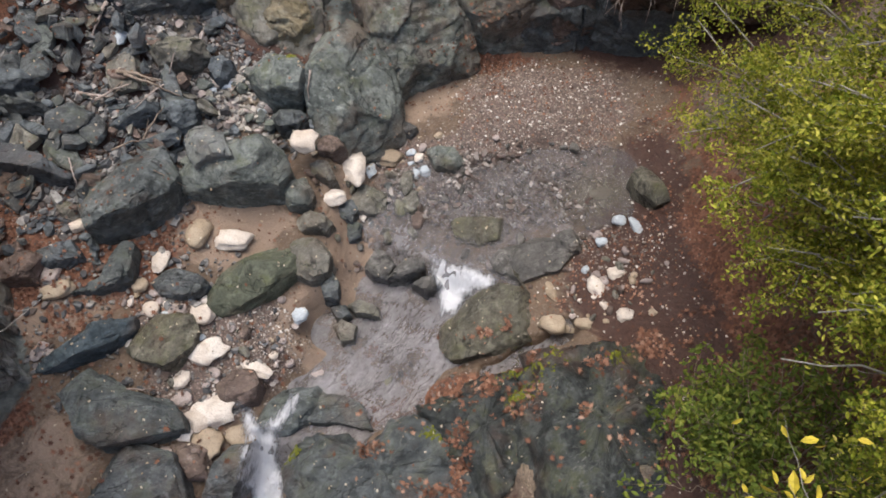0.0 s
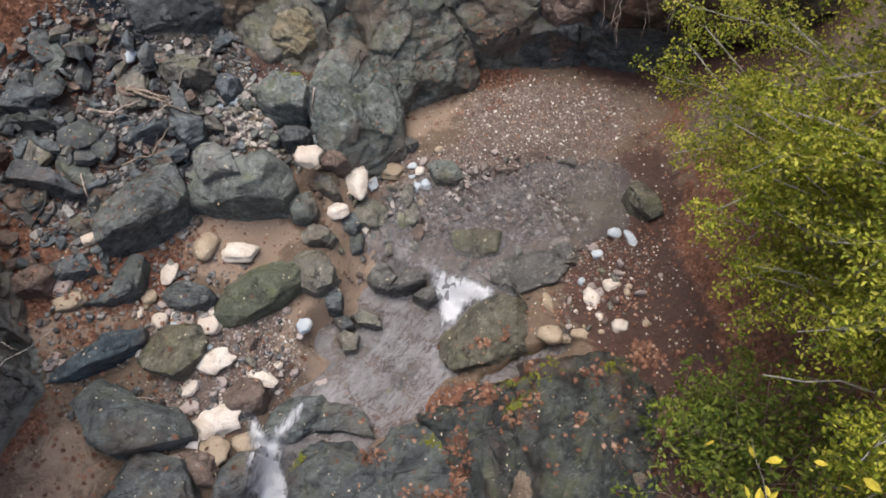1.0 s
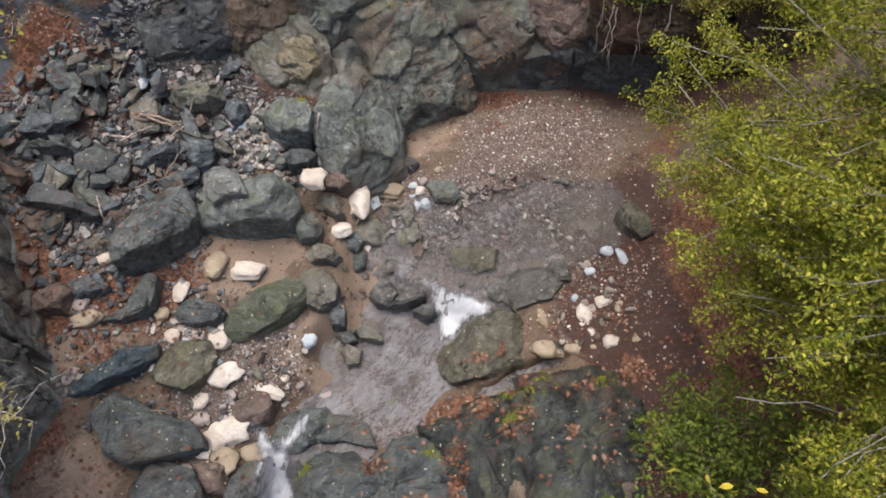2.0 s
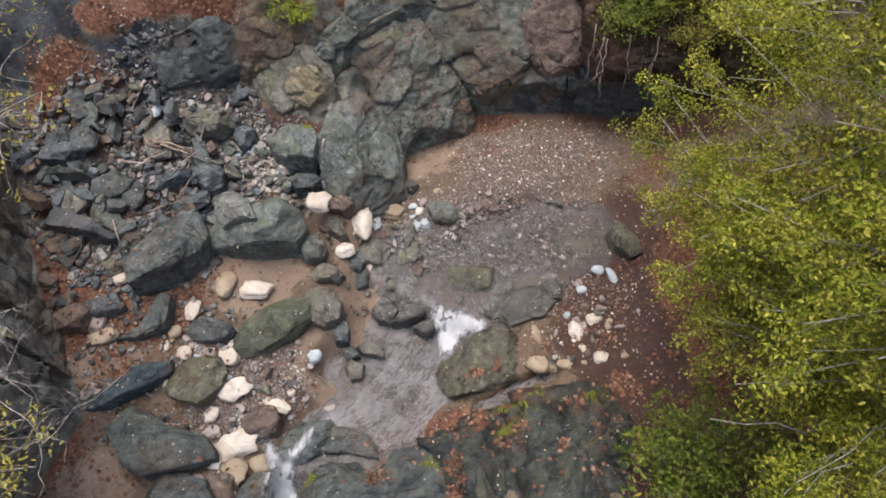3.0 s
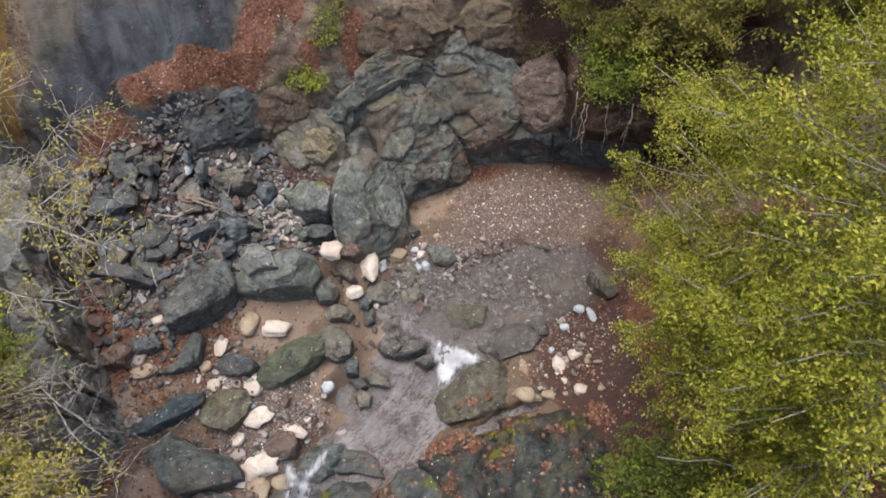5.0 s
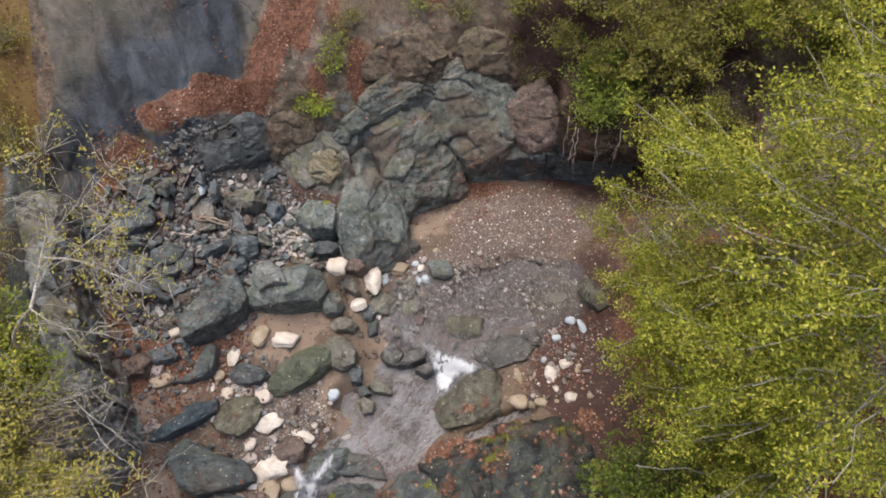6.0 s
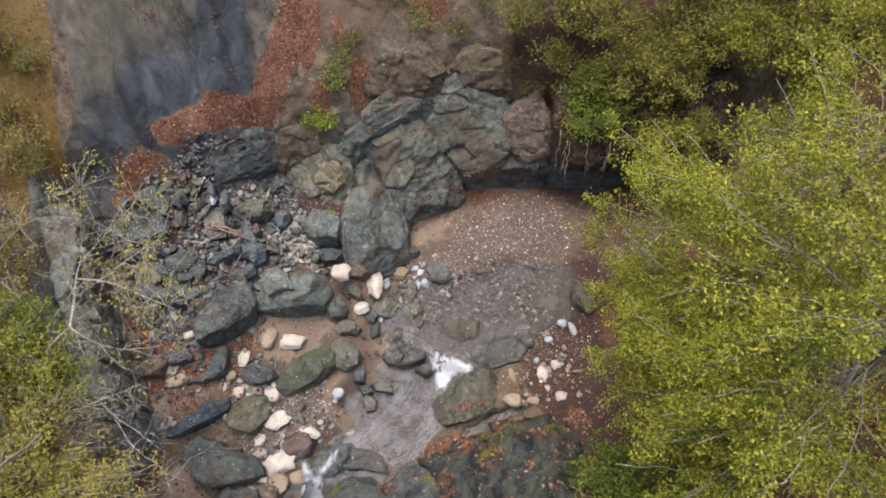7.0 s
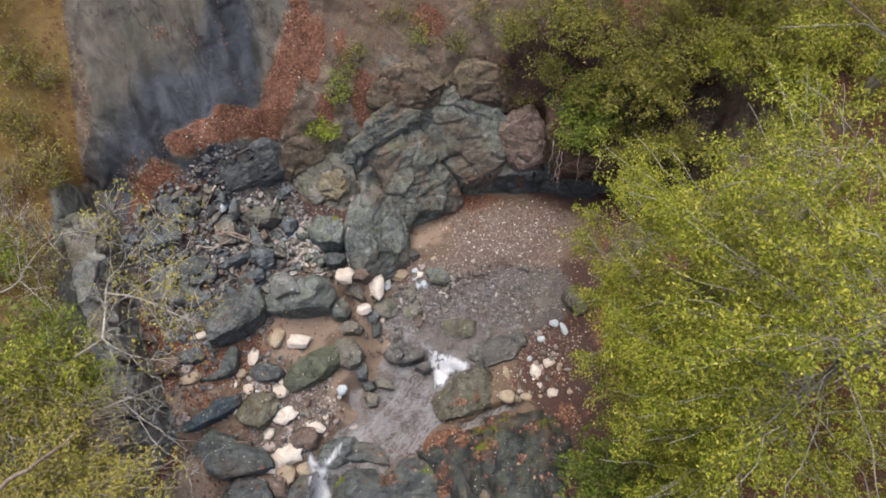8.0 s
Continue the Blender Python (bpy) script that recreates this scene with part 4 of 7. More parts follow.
# the large boulders
block([(-4.08, 5.82), (-4.01, 6.09), (-3.76, 6.22), (-3.22, 6.46), (-2.82, 6.56), (-2.51, 6.52), (-2.39, 6.23), (-2.55, 5.93), (-3.19, 5.78), (-3.80, 5.78)], 0.98, 0.85, GREEN_ROCK, "large angular grey-green boulder over the sand", seed=20, slope=(-0.1, 0.15))
block([(-5.19, 5.25), (-5.05, 5.58), (-4.52, 6.14), (-4.18, 6.29), (-3.95, 5.88), (-4.03, 5.57), (-4.47, 5.19), (-4.88, 5.00), (-5.07, 4.99)], 1.12, 0.85, TEAL_ROCK, "large dark blue-green boulder at the edge of the scree", seed=21, slope=(0.05, 0.1))
block([(-3.52, 4.41), (-3.32, 4.70), (-2.91, 5.00), (-2.38, 5.36), (-2.30, 5.04), (-2.27, 4.77), (-2.53, 4.50), (-3.04, 4.19), (-3.33, 4.09), (-3.51, 4.22)], 0.40, 0.5, MOSS_ROCK, "long mossy green slab leaning on the sand", seed=22, slope=(0.05, 0.25))
block([(-2.40, 5.29), (-2.26, 5.43), (-1.90, 5.31), (-1.75, 5.09), (-1.79, 4.83), (-2.05, 4.69), (-2.29, 4.79)], 0.34, 0.42, OLIVE_ROCK, "tan-grey boulder at the edge of the creek", seed=23)
block([(-5.42, 3.05), (-4.95, 3.17), (-4.38, 2.88), (-3.91, 2.81), (-3.70, 2.62), (-3.66, 2.43), (-4.13, 2.25), (-4.68, 2.14), (-4.92, 2.25), (-5.08, 2.51), (-5.31, 2.80)], 0.32, 0.6, TEAL_ROCK, "large smooth dark green boulder", seed=24, slope=(-0.1, 0.1))
block([(-4.89, 1.76), (-4.56, 2.11), (-4.17, 2.21), (-3.78, 2.11), (-3.61, 1.83), (-3.53, 1.54), (-3.62, 1.28), (-4.86, 1.28)], -0.03, 0.6, DARK_ROCK, "dark boulder streaked with leaf litter", seed=25)
block([(-4.60, 3.49), (-4.45, 3.76), (-4.13, 3.99), (-3.72, 4.04), (-3.61, 3.84), (-3.66, 3.57), (-3.85, 3.32), (-3.97, 3.25), (-4.39, 3.36)], 0.47, 0.38, CREEK_ROCK, "flat-topped olive boulder among pale stones", seed=26)
block([(-5.77, 3.12), (-5.54, 3.28), (-5.07, 3.57), (-4.77, 3.86), (-4.48, 3.92), (-4.44, 3.72), (-4.83, 3.41), (-5.21, 3.19), (-5.53, 3.10)], 0.72, 0.45, SEA_ROCK, "long blue-grey slab lying on sand", seed=27, slope=(0.1, 0.2))
block([(-5.31, 4.20), (-4.90, 4.42), (-4.83, 4.68), (-4.65, 5.05), (-4.52, 4.88), (-4.55, 4.43), (-4.97, 4.24)], 0.95, 0.4, TEAL_ROCK, "long dark slab standing on edge in leaf litter", seed=28, slope=(0, 0.1))
block([(-4.34, 4.55), (-4.07, 4.68), (-3.73, 4.68), (-3.50, 4.49), (-3.65, 4.33), (-3.99, 4.26), (-4.24, 4.33)], 0.73, 0.3, DARK_ROCK, "low dark rock among pebbles", seed=29)
block([(-3.30, 3.09), (-3.13, 3.31), (-2.82, 3.33), (-2.70, 3.13), (-2.76, 2.90), (-3.02, 2.80), (-3.23, 2.89)], 0.09, 0.32, BROWN_ROCK, "smooth brown boulder on gravel", seed=30, rough=0.5)
block([(-0.12, 3.96), (0.05, 4.25), (0.42, 4.62), (0.88, 4.81), (1.33, 4.69), (1.61, 4.34), (1.41, 3.98), (0.85, 3.70), (0.14, 3.61)], -0.20, 0.36, CREEK_ROCK, "broad mossy slab below the small waterfall", seed=31, slope=(0.05, 0.05), rough=1.3)
block([(0.13, 6.00), (0.53, 6.13), (1.01, 6.04), (1.16, 5.89), (1.05, 5.69), (0.62, 5.55), (0.24, 5.64)], 0.02, 0.15, CREEK_ROCK, "flat brownish slab in the shallow creek", seed=32)
block([(-0.88, 4.93), (-0.57, 5.32), (-0.36, 5.34), (-0.29, 5.11), (-0.59, 4.97)], 0.00, 0.25, WET_ROCK, "wet dark rock beside the small waterfall", seed=33)
block([(-0.51, 4.87), (-0.15, 5.01), (-0.02, 4.88), (-0.25, 4.71)], -0.05, 0.2, WET_ROCK, "small wet dark rock at the foot of the falls", seed=34)
block([(-1.29, 5.19), (-1.08, 5.47), (-0.87, 5.40), (-0.78, 5.19), (-0.91, 4.96), (-1.14, 5.00)], 0.00, 0.14, WET_ROCK, "low wet rock breaking the creek surface", seed=35)
block([(0.95, 5.3), (1.5, 5.62), (1.93, 5.72), (2.15, 5.4), (1.87, 5.06), (1.25, 4.86), (0.98, 4.98)], 0.0, 0.26, WET_ROCK, "long grey slab with a dark wet flank along the creek", seed=36, slope=(0.0, 0.2))
block([(1.71, 5.52), (2.08, 5.76), (2.26, 5.58), (2.21, 5.36), (1.91, 5.36)], 0.08, 0.25, WET_ROCK, "dark angular rock on the red gravel bank", seed=37)
block([(3.17, 6.67), (3.38, 6.89), (3.61, 6.60), (3.77, 6.24), (3.53, 6.13), (3.27, 6.41)], 0.33, 0.25, CREEK_ROCK, "ochre lichened rock at the far bank", seed=38)
block([(0.72, 5.18), (0.89, 5.41), (1.36, 5.55), (1.54, 5.46), (1.35, 5.18), (0.97, 4.99)], 0.03, 0.16, WET_ROCK, "flat wet rock above the small waterfall", seed=39)
block([(-0.29, 7.42), (0.06, 7.56), (0.38, 7.17), (0.21, 6.98), (-0.14, 7.03)], 0.06, 0.25, GREEN_ROCK, "green-grey rock at the pool outlet", seed=40)
block([(-0.82, 7.86), (-0.61, 7.92), (-0.44, 7.79), (-0.57, 7.66), (-0.77, 7.71)], 0.17, 0.22, DARK_ROCK, "small dark rounded rock at the edge of the pool", seed=41, rough=0.5)
block([(-1.69, 6.44), (-1.38, 6.63), (-0.98, 6.44), (-0.98, 6.19), (-1.28, 6.08), (-1.57, 6.15)], 0.09, 0.25, OLIVE_ROCK, "brown-grey boulder at the creek edge", seed=42)
block([(-2.57, 6.05), (-2.45, 6.25), (-2.21, 6.29), (-2.04, 6.03), (-2.13, 5.82), (-2.42, 5.81)], 0.71, 0.4, GREEN_ROCK, "green-grey boulder beside the creek", seed=43)
block([(-2.39, 5.69), (-2.01, 5.80), (-1.74, 5.68), (-1.86, 5.51), (-2.20, 5.49)], 0.55, 0.25, OLIVE_ROCK, "low brown-green rock on the sand", seed=44)
block([(-2.17, 6.62), (-1.92, 6.68), (-1.71, 6.37), (-1.85, 6.30), (-2.10, 6.43)], 0.74, 0.22, OLIVE_ROCK, "small olive rock at the creek edge", seed=45)
block([(-1.66, 5.88), (-1.36, 5.93), (-1.37, 5.69), (-1.54, 5.59)], 0.04, 0.2, DARK_ROCK, "small dark rock at the creek edge", seed=46)
block([(-1.76, 6.17), (-1.54, 6.26), (-1.41, 6.07), (-1.51, 5.86), (-1.70, 5.93)], 0.26, 0.2, DARK_ROCK, "small dark rock beside pale stones", seed=47)
block([(-0.70, 6.45), (-0.48, 6.60), (-0.38, 6.31), (-0.52, 6.15), (-0.66, 6.19)], 0.02, 0.18, OLIVE_ROCK, "small olive rock in the shallows", seed=48)
block([(-0.71, 6.95), (-0.55, 7.00), (-0.51, 6.60), (-0.64, 6.51), (-0.76, 6.65)], 0.03, 0.18, OLIVE_ROCK, "slim olive rock standing in the shallows", seed=49)
block([(-0.53, 6.07), (-0.37, 6.21), (-0.28, 6.07), (-0.40, 5.84), (-0.49, 5.86)], 0.02, 0.16, BROWN_ROCK, "rust-brown stone in the shallows", seed=50)
block([(-1.93, 4.77), (-1.78, 4.94), (-1.65, 4.78), (-1.66, 4.53), (-1.87, 4.53)], 0.11, 0.3, DARK_ROCK, "small upright dark rock at the creek edge", seed=51)
block([(-1.73, 4.17), (-1.59, 4.27), (-1.37, 4.19), (-1.40, 3.95), (-1.59, 3.91)], -0.12, 0.2, OLIVE_ROCK, "small rounded rock in still water", seed=52, rough=0.5)
block([(-1.53, 4.53), (-1.35, 4.61), (-1.05, 4.47), (-1.01, 4.33), (-1.39, 4.38)], -0.10, 0.16, OLIVE_ROCK, "flat stone edging the still water", seed=53)
block([(-1.79, 4.46), (-1.57, 4.50), (-1.46, 4.34), (-1.66, 4.26)], -0.10, 0.14, DARK_ROCK, "flat dark stone edging the still water", seed=54)
block([(-2.06, 7.05), (-1.69, 7.05), (-1.59, 6.89), (-1.80, 6.75), (-2.03, 6.80)], 0.80, 0.35, BROWN_ROCK, "dark brown rock under the cliff", seed=55)
block([(-2.77, 7.23), (-2.38, 7.30), (-2.19, 7.20), (-2.31, 6.99), (-2.60, 6.98)], 1.08, 0.5, DARK_ROCK, "dark rock at the foot of the outcrop", seed=56)
block([(-3.73, 7.82), (-3.69, 7.96), (-3.55, 8.04), (-3.39, 8.03), (-3.36, 7.93), (-3.47, 7.69), (-3.62, 7.65)], 1.55, 0.4, BLUE_ROCK, "smooth blue-grey slab standing in the scree", seed=57)
block([(-4.59, 7.94), (-4.21, 8.14), (-3.83, 8.19), (-3.71, 8.00), (-3.97, 7.79), (-4.44, 7.75)], 1.75, 0.5, OLIVE_ROCK, "brown layered rock in the scree", seed=58, rough=1.4)
block([(-3.84, 6.43), (-3.50, 6.51), (-3.26, 6.40), (-3.12, 6.10), (-3.44, 6.03), (-3.65, 5.96), (-3.78, 6.15)], 1.62, 0.45, PALE_ROCK, "pale grey-green slab lying on the large boulder", seed=59, sink=0.5)
block([(-4.42, 7.23), (-4.18, 7.34), (-3.85, 7.17), (-3.86, 6.92), (-4.05, 6.77), (-4.27, 6.92)], 1.46, 0.4, BLUE_ROCK, "grey slab tilted on the scree", seed=60, slope=(0, 0.2))
block([(-5.10, 6.75), (-4.46, 7.15), (-4.31, 7.02), (-4.64, 6.82), (-4.95, 6.70)], 1.60, 0.35, BLUE_ROCK, "long grey slab tilted on the scree", seed=61, slope=(0.2, 0.1))
block([(-6.60, 6.16), (-6.19, 6.13), (-5.72, 5.94), (-5.45, 5.83), (-5.49, 5.73), (-5.98, 5.77), (-6.63, 5.85)], 1.70, 0.4, BLUE_ROCK, "long dark slab like a beam in the scree", seed=62)
block([(-6.67, 7.19), (-6.12, 7.23), (-6.09, 7.10), (-6.30, 6.93), (-6.72, 6.92)], 2.13, 0.35, BLUE_ROCK, "flat blue-grey slab in the scree", seed=63)
block([(-6.64, 6.76), (-5.80, 6.78), (-5.81, 6.72), (-6.16, 6.68), (-6.74, 6.69)], 2.03, 0.35, DARK_ROCK, "long dark slab in the scree", seed=64)
block([(-1.76, 7.54), (-1.38, 7.60), (-1.24, 7.42), (-1.59, 7.37)], 0.59, 0.35, DARK_ROCK, "dark rock below the cliff", seed=65)
block([(-3.37, 1.58), (-3.23, 2.04), (-3.03, 2.31), (-2.79, 2.26), (-2.85, 1.89), (-2.99, 1.54)], -0.30, 0.5, DARK_ROCK, "dark slab beside the lower cascade", seed=66)
block([(-3.91, 2.24), (-3.58, 2.33), (-3.32, 2.17), (-3.23, 1.80), (-3.64, 1.80)], -0.04, 0.3, BROWN_ROCK, "reddish brown rock with fallen leaves", seed=67)
block([(-2.82, 2.50), (-2.79, 2.78), (-2.43, 3.13), (-1.92, 3.21), (-1.78, 3.05), (-2.02, 2.66), (-2.31, 2.50)], -0.25, 0.28, TEAL_ROCK, "wet blue-grey lip rock of the lower cascade", seed=68, slope=(0, -0.1))
block([(-2.24, 2.63), (-1.92, 3.15), (-1.23, 2.95), (-1.04, 2.53), (-1.57, 2.66)], -0.30, 0.25, DARK_ROCK, "dark wedge of rock at the lower cascade", seed=69)
block([(-5.88, 4.78), (-5.40, 4.92), (-5.23, 4.70), (-5.60, 4.49), (-5.85, 4.56)], 1.24, 0.3, BLUE_ROCK, "grey slab among red leaves", seed=70)
block([(-6.27, 4.48), (-5.94, 4.69), (-5.66, 4.66), (-5.79, 4.28), (-6.27, 4.21)], 1.27, 0.35, BROWN_ROCK, "brown rock among red leaves", seed=71)
# pale stones
stone(-2.15, 6.70, 1.43, 0.42, 0.39, 0.24, 0, CREAM, "cream limestone lump worn round by the creek", pick=72, group="pale stones")
stone(-1.54, 6.85, 0.52, 0.46, 0.67, 0.29, 15, CREAM, "cream limestone lump worn round by the creek", pick=73, group="pale stones")
stone(-1.78, 6.15, 0.61, 0.37, 0.28, 0.18, 20, CREAM, "cream limestone lump worn round by the creek", pick=74, group="pale stones")
stone(-3.26, 5.25, 0.83, 0.58, 0.33, 0.21, 0, CREAM, "cream limestone lump worn round by the creek", pick=75, group="pale stones")
stone(-4.23, 4.81, 0.97, 0.24, 0.37, 0.15, -15, CREAM, "cream limestone lump worn round by the creek", pick=76, group="pale stones")
stone(-3.50, 3.56, 0.45, 0.55, 0.35, 0.21, 15, CREAM, "cream limestone lump worn round by the creek", pick=77, group="pale stones")
stone(-4.30, 4.10, 0.79, 0.24, 0.27, 0.15, 0, CREAM, "cream limestone lump worn round by the creek", pick=78, group="pale stones")
stone(-3.61, 4.11, 0.62, 0.32, 0.33, 0.20, 30, CREAM, "cream limestone lump worn round by the creek", pick=79, group="pale stones")
stone(-3.81, 3.16, 0.41, 0.21, 0.29, 0.13, -20, CREAM, "cream limestone lump worn round by the creek", pick=80, group="pale stones")
stone(-3.71, 2.41, 0.19, 0.25, 0.21, 0.13, 0, CREAM, "cream limestone lump worn round by the creek", pick=81, group="pale stones")
stone(2.41, 4.71, 0.30, 0.25, 0.39, 0.16, 10, CREAM, "cream limestone lump worn round by the creek", pick=82, group="pale stones")
stone(2.73, 4.89, 0.38, 0.31, 0.22, 0.13, 10, CREAM, "cream limestone lump worn round by the creek", pick=83, group="pale stones")
stone(2.76, 4.14, 0.48, 0.25, 0.23, 0.14, 0, CREAM, "cream limestone lump worn round by the creek", pick=84, group="pale stones")
stone(-2.89, 7.53, 1.33, 0.25, 0.19, 0.12, 0, CREAM, "cream limestone lump worn round by the creek", pick=85, group="pale stones")
stone(-1.37, 6.10, 0.13, 0.13, 0.23, 0.08, 20, CREAM, "cream limestone lump worn round by the creek", pick=86, group="pale stones")
stone(1.72, 4.13, 0.15, 0.37, 0.33, 0.20, 0, TAN, "tan limestone stone at the head of a side runnel", pick=87, group="pale stones")
stone(-4.59, 4.19, 0.88, 0.09, 0.16, 0.06, 0, CREAM, "cream limestone lump worn round by the creek", pick=88, group="pale stones")
stone(-5.38, 5.20, 1.38, 0.24, 0.22, 0.14, 0, CREAM, "cream limestone lump worn round by the creek", pick=89, group="pale stones")
stone(-3.32, 2.76, 0.21, 0.65, 0.42, 0.26, 15, CREAM, "large cream stone with a lumpy end", pick=90, group="pale stones")
stone(-3.53, 2.65, 0.22, 0.44, 0.34, 0.21, -10, CREAM, "cream stone lying against a larger one", pick=91, group="pale stones")
stone(-2.82, 3.39, 0.21, 0.53, 0.21, 0.13, -20, CREAM, "long flat cream stone", pick=92, group="pale stones")
stone(-0.99, 7.29, 0.15, 0.50, 0.35, 0.22, -10, TAN, "tan limestone stone worn smooth", pick=93, group="pale stones")
stone(-3.40, 2.33, 0.12, 0.49, 0.40, 0.25, -30, TAN, "tan limestone stone worn smooth", pick=94, group="pale stones")
stone(-3.00, 2.45, 0.00, 0.44, 0.29, 0.18, -10, TAN, "tan limestone stone worn smooth", pick=95, group="pale stones")
stone(-3.74, 5.29, 0.98, 0.33, 0.51, 0.20, -20, TAN, "tan limestone stone worn smooth", pick=96, group="pale stones")
stone(-5.55, 4.26, 1.18, 0.46, 0.28, 0.17, 25, TAN, "tan limestone stone worn smooth", pick=97, group="pale stones")
stone(-4.48, 4.43, 0.93, 0.22, 0.22, 0.13, 0, TAN, "tan limestone stone worn smooth", pick=98, group="pale stones")
stone(2.17, 4.09, 0.28, 0.27, 0.17, 0.11, -5, TAN, "tan limestone stone worn smooth", pick=99, group="pale stones")
stone(1.72, 4.72, 0.10, 0.15, 0.34, 0.09, 20, TAN, "tan limestone stone worn smooth", pick=100, group="pale stones")
stone(2.00, 4.13, -0.02, 0.54, 0.16, 0.10, 0, TAN, "tan limestone stone worn smooth", pick=101, group="pale stones")
stone(-5.66, 4.45, 1.26, 0.28, 0.34, 0.17, 0, PINK, "small pinkish grey stone among the rocks", pick=102, group="pale stones")
stone(-3.79, 2.89, 0.33, 0.27, 0.21, 0.13, 30, PINK, "small pinkish grey stone among the rocks", pick=103, group="pale stones")
stone(-3.22, 2.96, 0.20, 0.16, 0.13, 0.08, 0, PINK, "small pinkish grey stone among the rocks", pick=104, group="pale stones")
stone(-3.91, 2.16, 0.17, 0.30, 0.19, 0.12, 0, PINK, "small pinkish grey stone among the rocks", pick=105, group="pale stones")
stone(2.05, 5.92, 0.03, 0.33, 0.10, 0.06, 10, PINK, "small pinkish grey stone among the rocks", pick=106, group="pale stones")
stone(1.15, 6.98, 0.05, 0.18, 0.22, 0.11, 0, PINK, "small pinkish grey stone among the rocks", pick=107, group="pale stones")
stone(-2.15, 8.84, 1.49, 0.20, 0.33, 0.13, 0, PINK, "small pinkish grey stone among the rocks", pick=108, group="pale stones")
stone(-1.13, 5.48, -0.16, 0.17, 0.19, 0.11, 0, PINK, "small pinkish grey stone among the rocks", pick=109, group="pale stones")
stone(-5.71, 3.34, 0.96, 0.22, 0.16, 0.10, 70, PINK, "small pinkish grey stone among the rocks", pick=110, group="pale stones")
stone(-5.65, 3.46, 0.97, 0.18, 0.14, 0.09, 0, PINK, "small pinkish grey stone among the rocks", pick=111, group="pale stones")
stone(-5.56, 3.38, 0.93, 0.16, 0.14, 0.09, 0, PINK, "small pinkish grey stone among the rocks", pick=112, group="pale stones")
stone(-4.04, 4.13, 0.72, 0.18, 0.16, 0.10, 0, PINK, "small pinkish grey stone among the rocks", pick=113, group="pale stones")
stone(-3.90, 4.15, 0.69, 0.16, 0.19, 0.10, 0, PINK, "small pinkish grey stone among the rocks", pick=114, group="pale stones")
stone(-1.97, 3.45, -0.25, 0.27, 0.18, 0.11, 20, PINK, "small pinkish grey stone among the rocks", pick=115, group="pale stones")
stone(-2.21, 4.23, 0.27, 0.23, 0.25, 0.14, 0, ICE, "small blue-white stone among the cobbles", pick=116, group="pale stones")
stone(-2.13, 7.32, 1.07, 0.19, 0.25, 0.12, 0, ICE, "small blue-white stone among the cobbles", pick=117, group="pale stones")
stone(-0.48, 7.01, 0.08, 0.18, 0.24, 0.11, 0, ICE, "small blue-white stone among the cobbles", pick=118, group="pale stones")
stone(-0.32, 7.04, 0.08, 0.20, 0.22, 0.12, 0, ICE, "small blue-white stone among the cobbles", pick=119, group="pale stones")
stone(-0.51, 6.72, 0.05, 0.24, 0.15, 0.09, 0, ICE, "small blue-white stone among the cobbles", pick=120, group="pale stones")
stone(-1.40, 7.34, 0.45, 0.34, 0.24, 0.15, 10, ICE, "small blue-white stone among the cobbles", pick=121, group="pale stones")
stone(-1.26, 6.95, 0.21, 0.18, 0.26, 0.11, 0, ICE, "small blue-white stone among the cobbles", pick=122, group="pale stones")
stone(2.95, 5.95, 0.22, 0.21, 0.21, 0.13, 0, ICE, "small blue-white stone among the cobbles", pick=123, group="pale stones")
stone(3.15, 5.73, 0.41, 0.15, 0.31, 0.09, 20, ICE, "small blue-white stone among the cobbles", pick=124, group="pale stones")
stone(2.59, 5.53, 0.25, 0.19, 0.16, 0.10, 0, ICE, "small blue-white stone among the cobbles", pick=125, group="pale stones")
stone(-1.51, 6.60, 0.38, 0.13, 0.12, 0.08, 0, ICE, "small blue-white stone among the cobbles", pick=126, group="pale stones")
stone(-5.08, 8.15, 2.16, 0.24, 0.24, 0.15, 0, ICE, "small blue-white stone among the cobbles", pick=127, group="pale stones")
stone(-4.51, 8.50, 2.07, 0.26, 0.20, 0.12, 0, ICE, "small blue-white stone among the cobbles", pick=128, group="pale stones")
stone(2.29, 5.04, 0.21, 0.14, 0.12, 0.07, 46, ICE, "small pale river stone", pick=129, group="pale stones")
stone(-3.52, 7.89, 1.60, 0.17, 0.18, 0.11, 76, CREAM, "small pale river stone", pick=130, group="pale stones")
stone(2.50, 4.35, 0.36, 0.16, 0.13, 0.08, 103, CREAM, "small pale river stone", pick=131, group="pale stones")
stone(-0.71, 7.58, 0.16, 0.17, 0.11, 0.07, 23, PINK, "small pale river stone", pick=132, group="pale stones")
stone(-3.14, 3.05, 0.20, 0.07, 0.07, 0.04, 88, PINK, "small pale river stone", pick=133, group="pale stones")
stone(-2.84, 4.51, 0.49, 0.08, 0.09, 0.05, 158, PINK, "small pale river stone", pick=134, group="pale stones")
stone(-0.26, 7.39, 0.15, 0.09, 0.09, 0.05, 91, TAN, "small pale river stone", pick=135, group="pale stones")
stone(-4.02, 3.93, 0.66, 0.10, 0.08, 0.05, 172, PINK, "small pale river stone", pick=136, group="pale stones")
stone(-3.23, 7.98, 1.54, 0.15, 0.14, 0.09, 43, TAN, "small pale river stone", pick=137, group="pale stones")
stone(-4.11, 4.20, 0.75, 0.16, 0.12, 0.07, 34, CREAM, "small pale river stone", pick=138, group="pale stones")
stone(-0.43, 7.29, 0.14, 0.18, 0.16, 0.10, 77, CREAM, "small pale river stone", pick=139, group="pale stones")
